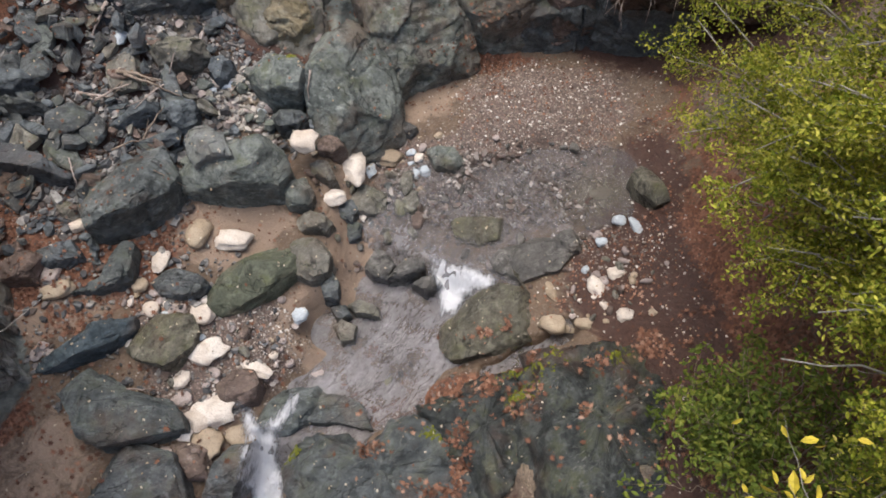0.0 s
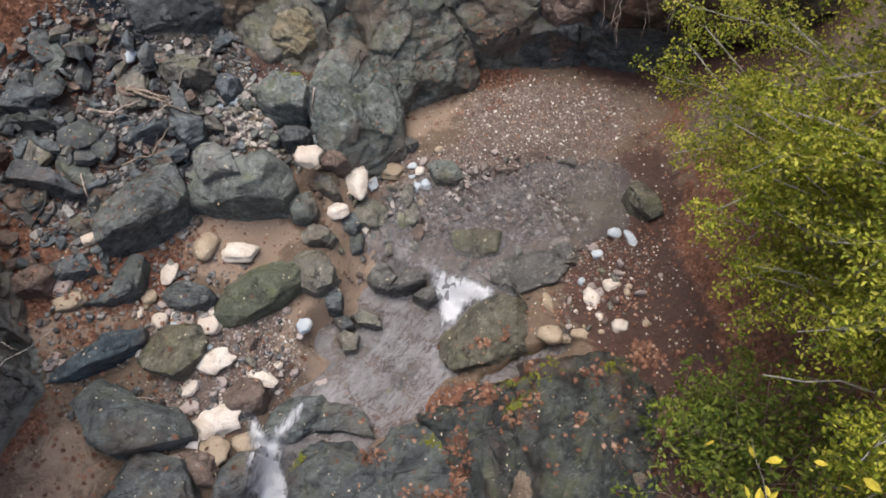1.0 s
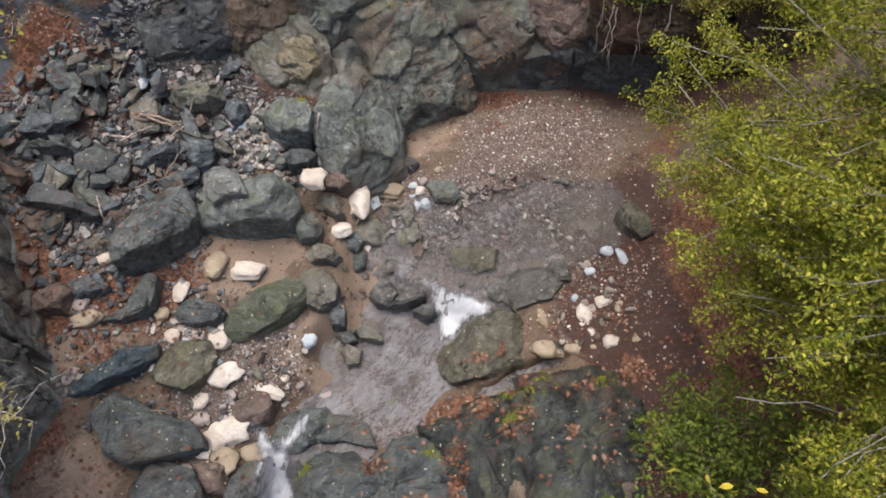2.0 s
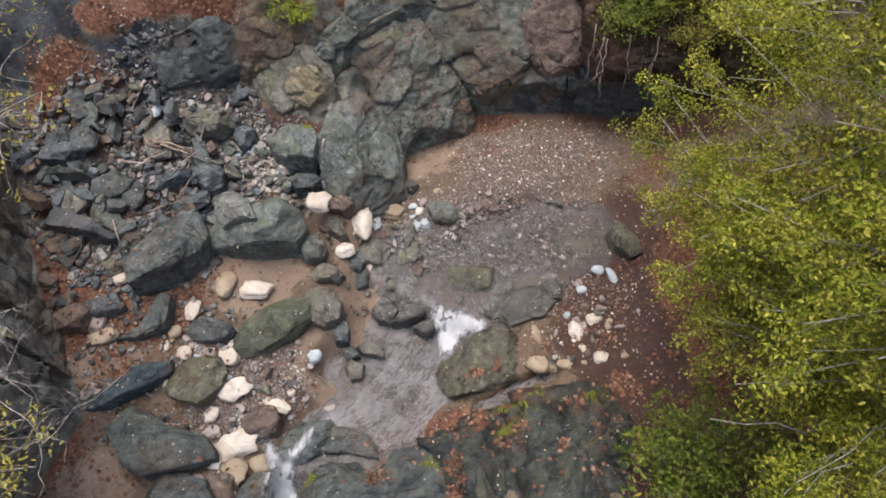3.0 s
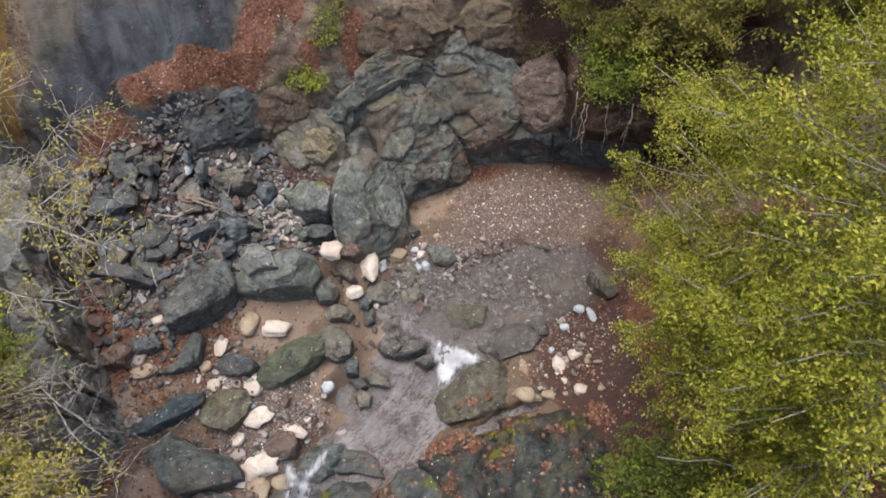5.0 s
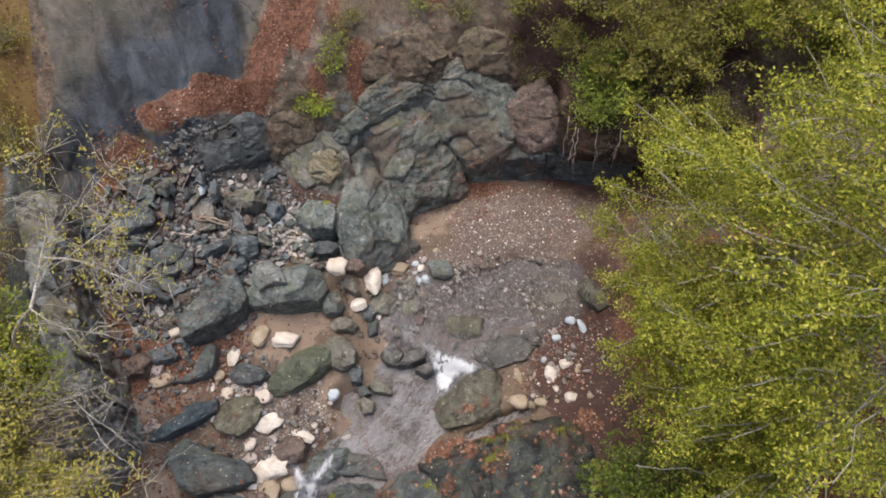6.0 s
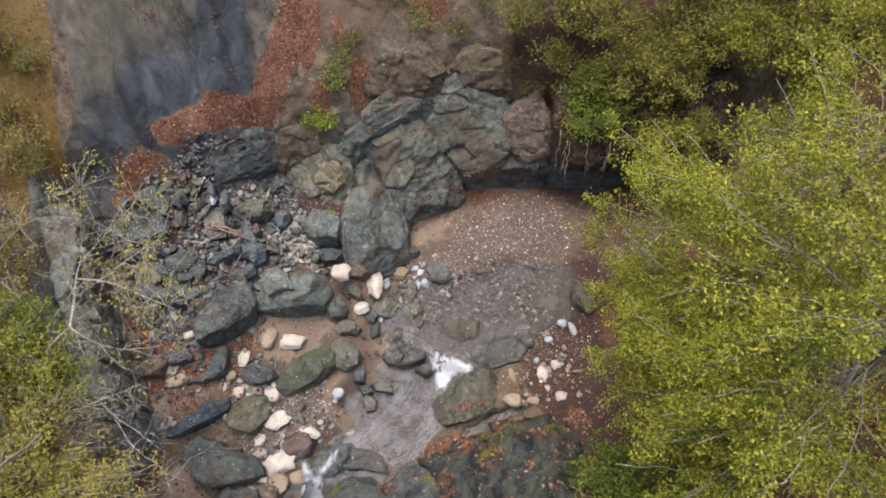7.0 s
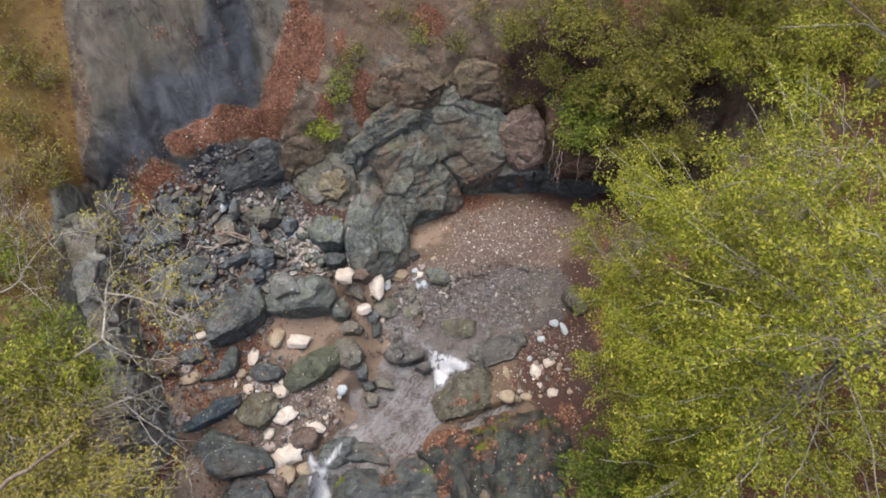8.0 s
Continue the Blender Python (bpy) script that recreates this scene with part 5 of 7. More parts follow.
stone(2.49, 4.08, 0.38, 0.10, 0.08, 0.05, 157, TAN, "small pale river stone", pick=140, group="pale stones")
stone(-0.36, 7.48, 0.17, 0.18, 0.14, 0.09, 73, PINK, "small pale river stone", pick=141, group="pale stones")
stone(-3.00, 3.83, 0.36, 0.11, 0.12, 0.07, 132, TAN, "small pale river stone", pick=142, group="pale stones")
stone(-2.94, 7.39, 1.30, 0.16, 0.14, 0.09, 3, ICE, "small pale river stone", pick=143, group="pale stones")
stone(-3.35, 3.19, 0.28, 0.12, 0.11, 0.07, 120, PINK, "small pale river stone", pick=144, group="pale stones")
stone(-3.48, 3.12, 0.29, 0.13, 0.09, 0.06, 31, PINK, "small pale river stone", pick=145, group="pale stones")
stone(-2.49, 7.03, 1.08, 0.15, 0.15, 0.09, 34, CREAM, "small pale river stone", pick=146, group="pale stones")
stone(-2.35, 3.54, 0.01, 0.15, 0.11, 0.07, 34, PINK, "small pale river stone", pick=147, group="pale stones")
stone(-4.51, 2.68, 0.44, 0.08, 0.05, 0.03, 109, PINK, "small pale river stone", pick=148, group="pale stones")
stone(-3.90, 2.48, 0.24, 0.16, 0.13, 0.08, 9, TAN, "small pale river stone", pick=149, group="pale stones")
stone(-3.81, 4.26, 0.68, 0.08, 0.06, 0.04, 40, CREAM, "small pale river stone", pick=150, group="pale stones")
stone(-4.23, 4.37, 0.84, 0.15, 0.11, 0.07, 171, PINK, "small pale river stone", pick=151, group="pale stones")
stone(-3.12, 7.55, 1.39, 0.15, 0.11, 0.07, 53, CREAM, "small pale river stone", pick=152, group="pale stones")
stone(-3.77, 4.31, 0.69, 0.08, 0.06, 0.04, 12, ICE, "small pale river stone", pick=153, group="pale stones")
stone(-3.18, 7.51, 1.40, 0.14, 0.14, 0.08, 54, TAN, "small pale river stone", pick=154, group="pale stones")
stone(-3.10, 2.78, 0.13, 0.10, 0.07, 0.04, 20, ICE, "small pale river stone", pick=155, group="pale stones")
stone(-2.57, 3.60, 0.18, 0.13, 0.13, 0.08, 147, CREAM, "small pale river stone", pick=156, group="pale stones")
stone(2.01, 4.34, 0.19, 0.07, 0.05, 0.03, 33, PINK, "small pale river stone", pick=157, group="pale stones")
stone(-3.44, 2.40, 0.11, 0.14, 0.10, 0.06, 81, ICE, "small pale river stone", pick=158, group="pale stones")
stone(-3.65, 4.17, 0.62, 0.13, 0.11, 0.07, 118, PINK, "small pale river stone", pick=159, group="pale stones")
stone(-3.84, 2.98, 0.34, 0.07, 0.05, 0.03, 25, PINK, "small pale river stone", pick=160, group="pale stones")
stone(-2.72, 3.78, 0.27, 0.12, 0.10, 0.06, 139, ICE, "small pale river stone", pick=161, group="pale stones")
stone(-3.43, 2.92, 0.23, 0.10, 0.10, 0.06, 70, PINK, "small pale river stone", pick=162, group="pale stones")
stone(3.15, 4.14, 0.59, 0.13, 0.11, 0.07, 167, TAN, "small pale river stone", pick=163, group="pale stones")
stone(-3.44, 2.38, 0.11, 0.14, 0.10, 0.06, 16, TAN, "small pale river stone", pick=164, group="pale stones")
stone(-3.45, 7.40, 1.44, 0.12, 0.09, 0.06, 26, PINK, "small pale river stone", pick=165, group="pale stones")
stone(-3.84, 7.18, 1.48, 0.11, 0.09, 0.05, 26, TAN, "small pale river stone", pick=166, group="pale stones")
stone(-2.89, 7.97, 1.44, 0.10, 0.11, 0.06, 119, ICE, "small pale river stone", pick=167, group="pale stones")
stone(-0.96, 7.35, 0.13, 0.12, 0.09, 0.06, 127, CREAM, "small pale river stone", pick=168, group="pale stones")
stone(-3.97, 7.60, 1.63, 0.09, 0.07, 0.04, 21, CREAM, "small pale river stone", pick=169, group="pale stones")
stone(-4.52, 4.30, 0.89, 0.12, 0.08, 0.05, 100, TAN, "small pale river stone", pick=170, group="pale stones")
stone(-3.21, 7.65, 1.44, 0.11, 0.08, 0.05, 19, PINK, "small pale river stone", pick=171, group="pale stones")
stone(-1.62, 6.60, 0.52, 0.13, 0.09, 0.06, 60, CREAM, "small pale river stone", pick=172, group="pale stones")
stone(-2.11, 6.82, 0.92, 0.10, 0.11, 0.06, 140, TAN, "small pale river stone", pick=173, group="pale stones")
stone(-3.93, 7.58, 1.61, 0.08, 0.07, 0.04, 88, CREAM, "small pale river stone", pick=174, group="pale stones")
stone(-3.78, 7.42, 1.53, 0.13, 0.11, 0.07, 131, PINK, "small pale river stone", pick=175, group="pale stones")
stone(-3.12, 7.60, 1.41, 0.15, 0.11, 0.07, 6, PINK, "small pale river stone", pick=176, group="pale stones")
stone(2.24, 4.21, 0.28, 0.07, 0.06, 0.04, 105, TAN, "small pale river stone", pick=177, group="pale stones")
stone(-2.93, 6.62, 1.08, 0.11, 0.09, 0.05, 116, PINK, "small pale river stone", pick=178, group="pale stones")
stone(-2.78, 3.13, 0.02, 0.09, 0.06, 0.04, 125, PINK, "small pale river stone", pick=179, group="pale stones")
stone(-2.28, 4.07, 0.21, 0.11, 0.11, 0.07, 132, PINK, "small pale river stone", pick=180, group="pale stones")
stone(-2.51, 7.17, 1.12, 0.12, 0.09, 0.06, 24, PINK, "small pale river stone", pick=181, group="pale stones")
stone(-2.50, 4.44, 0.38, 0.13, 0.12, 0.08, 82, PINK, "small pale river stone", pick=182, group="pale stones")
stone(-2.82, 7.43, 1.28, 0.11, 0.11, 0.07, 49, PINK, "small pale river stone", pick=183, group="pale stones")
stone(-2.83, 7.30, 1.24, 0.09, 0.07, 0.04, 177, CREAM, "small pale river stone", pick=184, group="pale stones")
stone(-4.30, 7.54, 1.71, 0.15, 0.12, 0.08, 151, ICE, "small pale river stone", pick=185, group="pale stones")
stone(-3.20, 7.35, 1.36, 0.11, 0.11, 0.07, 169, PINK, "small pale river stone", pick=186, group="pale stones")
stone(2.02, 4.25, 0.19, 0.11, 0.08, 0.05, 51, PINK, "small pale river stone", pick=187, group="pale stones")
stone(-3.05, 6.77, 1.16, 0.11, 0.10, 0.06, 113, CREAM, "small pale river stone", pick=188, group="pale stones")
stone(-4.19, 4.37, 0.82, 0.15, 0.13, 0.08, 158, PINK, "small pale river stone", pick=189, group="pale stones")
stone(-2.88, 7.43, 1.30, 0.16, 0.15, 0.10, 55, PINK, "small pale river stone", pick=190, group="pale stones")
stone(-4.30, 4.34, 0.84, 0.14, 0.10, 0.06, 149, PINK, "small pale river stone", pick=191, group="pale stones")
stone(-3.57, 4.31, 0.64, 0.16, 0.16, 0.10, 83, CREAM, "small pale river stone", pick=192, group="pale stones")
stone(-3.99, 4.18, 0.72, 0.10, 0.10, 0.06, 18, TAN, "small pale river stone", pick=193, group="pale stones")
stone(-3.34, 7.57, 1.45, 0.08, 0.07, 0.04, 120, PINK, "small pale river stone", pick=194, group="pale stones")
stone(-0.56, 7.39, 0.15, 0.17, 0.14, 0.08, 26, ICE, "small pale river stone", pick=195, group="pale stones")
stone(-3.73, 4.10, 0.62, 0.11, 0.08, 0.05, 103, ICE, "small pale river stone", pick=196, group="pale stones")
stone(-2.46, 3.82, 0.22, 0.13, 0.10, 0.06, 168, PINK, "small pale river stone", pick=197, group="pale stones")
stone(-0.68, 7.02, 0.09, 0.17, 0.14, 0.08, 160, CREAM, "small pale river stone", pick=198, group="pale stones")
stone(-4.42, 4.05, 0.79, 0.08, 0.07, 0.04, 49, PINK, "small pale river stone", pick=199, group="pale stones")
stone(2.55, 4.78, 0.33, 0.16, 0.17, 0.10, 84, PINK, "small pale river stone", pick=200, group="pale stones")
stone(-2.76, 6.91, 1.12, 0.15, 0.12, 0.07, 100, PINK, "small pale river stone", pick=201, group="pale stones")
stone(-3.39, 7.52, 1.45, 0.09, 0.06, 0.04, 63, PINK, "small pale river stone", pick=202, group="pale stones")
stone(-3.88, 7.49, 1.59, 0.17, 0.15, 0.09, 22, PINK, "small pale river stone", pick=203, group="pale stones")
stone(-3.06, 7.75, 1.43, 0.14, 0.13, 0.08, 166, CREAM, "small pale river stone", pick=204, group="pale stones")
stone(-3.46, 7.77, 1.55, 0.15, 0.14, 0.09, 5, ICE, "small pale river stone", pick=205, group="pale stones")
stone(-2.92, 6.91, 1.16, 0.12, 0.10, 0.06, 38, ICE, "small pale river stone", pick=206, group="pale stones")
stone(-3.80, 2.53, 0.23, 0.13, 0.13, 0.08, 59, TAN, "small pale river stone", pick=207, group="pale stones")
stone(-3.07, 7.29, 1.31, 0.08, 0.08, 0.05, 166, ICE, "small pale river stone", pick=208, group="pale stones")
stone(-2.48, 3.71, 0.19, 0.12, 0.11, 0.07, 163, PINK, "small pale river stone", pick=209, group="pale stones")
stone(-2.68, 7.75, 1.32, 0.12, 0.08, 0.05, 127, ICE, "small pale river stone", pick=210, group="pale stones")
stone(-2.59, 3.23, -0.05, 0.08, 0.07, 0.04, 26, CREAM, "small pale river stone", pick=211, group="pale stones")
stone(-2.71, 3.80, 0.27, 0.12, 0.09, 0.05, 160, PINK, "small pale river stone", pick=212, group="pale stones")
stone(-2.09, 2.47, -0.28, 0.12, 0.11, 0.07, 172, ICE, "small pale river stone", pick=213, group="pale stones")
stone(-3.08, 7.32, 1.32, 0.14, 0.14, 0.08, 140, PINK, "small pale river stone", pick=214, group="pale stones")
stone(-3.89, 3.80, 0.59, 0.12, 0.13, 0.08, 113, PINK, "small pale river stone", pick=215, group="pale stones")
stone(-0.57, 7.20, 0.11, 0.12, 0.12, 0.07, 57, ICE, "small pale river stone", pick=216, group="pale stones")
stone(-3.16, 7.03, 1.26, 0.12, 0.09, 0.05, 56, ICE, "small pale river stone", pick=217, group="pale stones")
stone(-0.08, 7.69, 0.24, 0.18, 0.12, 0.08, 37, TAN, "small pale river stone", pick=218, group="pale stones")
stone(-0.06, 7.22, 0.12, 0.15, 0.15, 0.09, 5, TAN, "small pale river stone", pick=219, group="pale stones")
stone(-3.19, 3.97, 0.45, 0.16, 0.13, 0.08, 116, PINK, "small pale river stone", pick=220, group="pale stones")
stone(-3.50, 7.30, 1.43, 0.12, 0.10, 0.06, 120, TAN, "small pale river stone", pick=221, group="pale stones")
stone(-3.74, 8.03, 1.69, 0.15, 0.13, 0.08, 33, ICE, "small pale river stone", pick=222, group="pale stones")
stone(-4.10, 4.05, 0.72, 0.13, 0.13, 0.08, 154, ICE, "small pale river stone", pick=223, group="pale stones")
stone(-3.69, 2.85, 0.28, 0.08, 0.08, 0.05, 137, CREAM, "small pale river stone", pick=224, group="pale stones")
stone(-3.92, 4.10, 0.67, 0.11, 0.11, 0.07, 97, PINK, "small pale river stone", pick=225, group="pale stones")
stone(-4.08, 4.18, 0.74, 0.13, 0.09, 0.05, 0, PINK, "small pale river stone", pick=226, group="pale stones")
stone(2.82, 4.95, 0.39, 0.12, 0.09, 0.06, 118, CREAM, "small pale river stone", pick=227, group="pale stones")
stone(-3.14, 3.09, 0.20, 0.13, 0.08, 0.05, 69, TAN, "small pale river stone", pick=228, group="pale stones")
stone(-1.08, 7.48, 0.18, 0.10, 0.08, 0.05, 42, ICE, "small pale river stone", pick=229, group="pale stones")
stone(-3.71, 7.61, 1.57, 0.14, 0.15, 0.09, 59, ICE, "small pale river stone", pick=230, group="pale stones")
stone(-0.90, 7.17, 0.11, 0.15, 0.14, 0.09, 154, CREAM, "small pale river stone", pick=231, group="pale stones")
stone(0.94, 7.59, 0.31, 0.12, 0.10, 0.06, 65, PINK, "small pale river stone", pick=232, group="pale stones")
stone(-3.59, 3.78, 0.50, 0.10, 0.10, 0.06, 113, ICE, "small pale river stone", pick=233, group="pale stones")
stone(-1.44, 6.72, 0.32, 0.09, 0.08, 0.05, 16, TAN, "small pale river stone", pick=234, group="pale stones")
stone(-2.53, 3.54, 0.12, 0.09, 0.06, 0.04, 160, PINK, "small pale river stone", pick=235, group="pale stones")
stone(2.95, 4.73, 0.46, 0.15, 0.11, 0.07, 95, TAN, "small pale river stone", pick=236, group="pale stones")
stone(-0.57, 7.08, 0.09, 0.14, 0.10, 0.06, 179, PINK, "small pale river stone", pick=237, group="pale stones")
stone(-3.50, 7.72, 1.55, 0.17, 0.17, 0.10, 174, ICE, "small pale river stone", pick=238, group="pale stones")
stone(-2.61, 3.83, 0.25, 0.09, 0.06, 0.04, 142, TAN, "small pale river stone", pick=239, group="pale stones")
stone(-2.55, 3.27, -0.06, 0.08, 0.06, 0.04, 178, PINK, "small pale river stone", pick=240, group="pale stones")
stone(-3.65, 7.98, 1.65, 0.11, 0.09, 0.06, 63, PINK, "small pale river stone", pick=241, group="pale stones")
stone(-2.68, 2.64, -0.14, 0.09, 0.09, 0.06, 4, ICE, "small pale river stone", pick=242, group="pale stones")
stone(-3.41, 3.54, 0.38, 0.12, 0.09, 0.06, 104, CREAM, "small pale river stone", pick=243, group="pale stones")
stone(-2.54, 3.48, 0.09, 0.08, 0.08, 0.05, 46, PINK, "small pale river stone", pick=244, group="pale stones")
stone(-3.65, 7.71, 1.59, 0.18, 0.17, 0.11, 156, PINK, "small pale river stone", pick=245, group="pale stones")
stone(2.42, 4.60, 0.30, 0.14, 0.13, 0.08, 50, PINK, "small pale river stone", pick=246, group="pale stones")
stone(2.38, 4.53, 0.29, 0.11, 0.09, 0.05, 18, CREAM, "small pale river stone", pick=247, group="pale stones")
stone(-3.30, 3.56, 0.36, 0.12, 0.11, 0.07, 14, TAN, "small pale river stone", pick=248, group="pale stones")
stone(3.48, 4.96, 0.60, 0.08, 0.08, 0.05, 91, PINK, "small pale river stone", pick=249, group="pale stones")
stone(-0.71, 7.05, 0.08, 0.10, 0.08, 0.05, 50, TAN, "small pale river stone", pick=250, group="pale stones")
stone(2.99, 4.83, 0.46, 0.10, 0.10, 0.06, 150, TAN, "small pale river stone", pick=251, group="pale stones")
stone(2.15, 4.49, 0.22, 0.08, 0.07, 0.04, 102, CREAM, "small pale river stone", pick=252, group="pale stones")
stone(-4.03, 3.39, 0.52, 0.15, 0.12, 0.07, 10, TAN, "small pale river stone", pick=253, group="pale stones")
stone(-4.24, 4.17, 0.78, 0.13, 0.09, 0.05, 132, TAN, "small pale river stone", pick=254, group="pale stones")
stone(-3.26, 2.70, 0.15, 0.16, 0.13, 0.08, 145, PINK, "small pale river stone", pick=255, group="pale stones")
stone(-4.23, 4.37, 0.83, 0.14, 0.10, 0.06, 28, TAN, "small pale river stone", pick=256, group="pale stones")
stone(-3.58, 4.51, 0.69, 0.10, 0.09, 0.06, 122, CREAM, "small pale river stone", pick=257, group="pale stones")
stone(-3.65, 7.41, 1.49, 0.11, 0.10, 0.06, 42, CREAM, "small pale river stone", pick=258, group="pale stones")
stone(-3.13, 2.76, 0.13, 0.09, 0.08, 0.05, 93, CREAM, "small pale river stone", pick=259, group="pale stones")
stone(-3.05, 7.54, 1.37, 0.13, 0.12, 0.08, 10, TAN, "small pale river stone", pick=260, group="pale stones")
stone(-0.41, 6.67, 0.05, 0.16, 0.16, 0.10, 42, TAN, "small pale river stone", pick=261, group="pale stones")
stone(-2.29, 3.05, -0.26, 0.12, 0.10, 0.06, 128, CREAM, "small pale river stone", pick=262, group="pale stones")
stone(-4.20, 4.23, 0.79, 0.13, 0.12, 0.07, 120, PINK, "small pale river stone", pick=263, group="pale stones")
block([(-6.70, 4.40), (-6.51, 4.83), (-6.17, 4.01), (-5.99, 3.00), (-6.18, 2.36), (-6.49, 2.70)], 1.25, 0.3, OLIVE_ROCK, "grey rock face below the brink of the bank", seed=265, slope=(-0.71, 0.23), follow=True, rough=1.7, cuts=17, sink=0.8, name="rock_outcrop", category="rock outcrop")
block([(-7.74, 6.93), (-7.78, 7.44), (-7.47, 6.64), (-7.38, 5.99), (-7.52, 6.06)], 3.21, 0.3, OLIVE_ROCK, "grey rock edge beside the chute", seed=266, slope=(-3.39, -0.92), follow=True, rough=1.7, cuts=17, sink=0.8, name="rock_outcrop", category="rock outcrop")

for k, (y0, y1, top, stone_kind) in enumerate([(1.2, 2.4, 3.4, PALE_ROCK), (2.0, 2.9, 3.1, PALE_ROCK), (2.5, 3.4, 3.3, PALE_ROCK), (3.0, 4.0, 3.0, PALE_ROCK), (3.6, 4.7, 2.8, PALE_ROCK), (4.2, 5.4, 2.6, OLIVE_ROCK), (4.9, 6.2, 2.5, PALE_ROCK), (5.7, 7.0, 2.4, OLIVE_ROCK)]):
    near, far = float(brink(np.float64(y0))), float(brink(np.float64(y1)))
    foot = float(ground(np.float64(0.1 - near), np.float64(y0)))
    block([(0.02 - near, y0), (-0.12 - 0.5 * (near + far), 0.5 * (y0 + y1)), (0.0 - far, y1), (-0.9 - far, y1 + 0.1), (-0.95 - near, y0 - 0.1)], foot - 0.1, top, stone_kind, "streaked grey rock face of the west bank", seed=500 + k, slope=(-0.5, 0.0), rough=2.4, cuts=10, name="wall_block", category="rock wall")
as_parts("rock_wall", [o for o in scene.objects if o.name.startswith("wall_block")], "streaked grey rock wall below the bushes of the bank", "rock wall")


# ---- scree of slate between the boulders ----
from mathutils.bvhtree import BVHTree

rng = random.Random(21)


def lie(x, y, bvh):
    """The first solid below the sky at x, y: its height and normal."""
    place, normal, _, _ = bvh.ray_cast(Vector((x, y, 14)), Vector((0, 0, -1)))
    return (place, normal) if place else (Vector((x, y, 0)), Vector((0, 0, 1)))


REST = BVHTree.FromPolygons(SOLID_V, SOLID_F)
BARE = BVHTree.FromPolygons(SOLID_V[:GROUND_V], SOLID_F[:GROUND_F])


def scree(count, cx, cy, rx, ry, lo, hi, materials, label, group, heap=0.0, name="slate_rock"):
    """Loose stones on open ground, in an oval; heap lifts some on top of others."""
    made = 0
    while made < count:
        a, r = rng.uniform(0, 6.283), math.sqrt(rng.random())
        x, y = cx + rx * r * math.cos(a), cy + ry * r * math.sin(a)
        place, normal = lie(x, y, REST)
        made += 1
        if place.z - lie(x, y, BARE)[0].z > 0.05:
            continue
        place.z += heap * rng.random() ** 2
        size = lo * (hi / lo) ** (rng.random() ** 1.6)
        thick = size * (rng.uniform(0.14, 0.32) if name == "slate_rock" else rng.uniform(0.45, 0.75))
        stone(x, y, place.z + thick * 0.25, size, size * rng.uniform(0.4, 0.75), thick, rng.gauss(115, 45), rng.choice(materials), label,
              name, (rng.gauss(8, 17), rng.gauss(0, 17)), rng.randrange(12), group, "rock", name == "slate_rock")


SLATES = (BLUE_ROCK, BLUE_ROCK, DARK_ROCK, DARK_ROCK, GREEN_ROCK, OLIVE_ROCK, BROWN_ROCK)
scree(235, -5.3, 6.9, 1.8, 1.6, 0.18, 0.8, SLATES, "dark slate slab lying loose in the scree", "scree slabs", 0.22)
scree(60, -5.6, 5.2, 0.9, 0.9, 0.14, 0.5, (BLUE_ROCK, DARK_ROCK, BROWN_ROCK), "dark slate slab among fallen leaves", "scree slabs", 0.08)
scree(55, -4.6, 8.5, 1.1, 0.6, 0.1, 0.34, (BLUE_ROCK, DARK_ROCK, PINK), "grey slate piece below the chute", "scree slabs", 0.1)
scree(60, -3.1, 7.3, 0.8, 0.7, 0.12, 0.42, (BLUE_ROCK, GREEN_ROCK, OLIVE_ROCK, PINK), "grey stone in the heap beside the outcrop", "scree slabs", 0.12)
scree(60, -1.5, 6.5, 1.0, 0.8, 0.08, 0.34, (OLIVE_ROCK, GREEN_ROCK, BROWN_ROCK, DARK_ROCK), "creek cobble lying in the shallows", "creek cobbles", 0, "cobble")
scree(110, -0.2, 5.2, 1.7, 2.2, 0.06, 0.3, (OLIVE_ROCK, WET_ROCK, WET_ROCK, BROWN_ROCK), "wet creek cobble breaking the water", "creek cobbles", 0, "cobble")
scree(70, -3.8, 3.6, 1.4, 1.3, 0.06, 0.28, (OLIVE_ROCK, DARK_ROCK, BROWN_ROCK, PINK), "creek cobble on sand and gravel", "creek cobbles", 0, "cobble")
scree(55, 1.4, 7.25, 1.7, 0.35, 0.06, 0.22, (WET_ROCK, WET_ROCK, BROWN_ROCK), "dark cobble along the foot of the gravel bar", "creek cobbles", 0, "cobble")
scree(45, 2.5, 5.0, 0.8, 0.9, 0.06, 0.2, (OLIVE_ROCK, BROWN_ROCK, PINK), "cobble on the red gravel bank", "creek cobbles", 0, "cobble")

REST = BVHTree.FromPolygons(SOLID_V, SOLID_F)


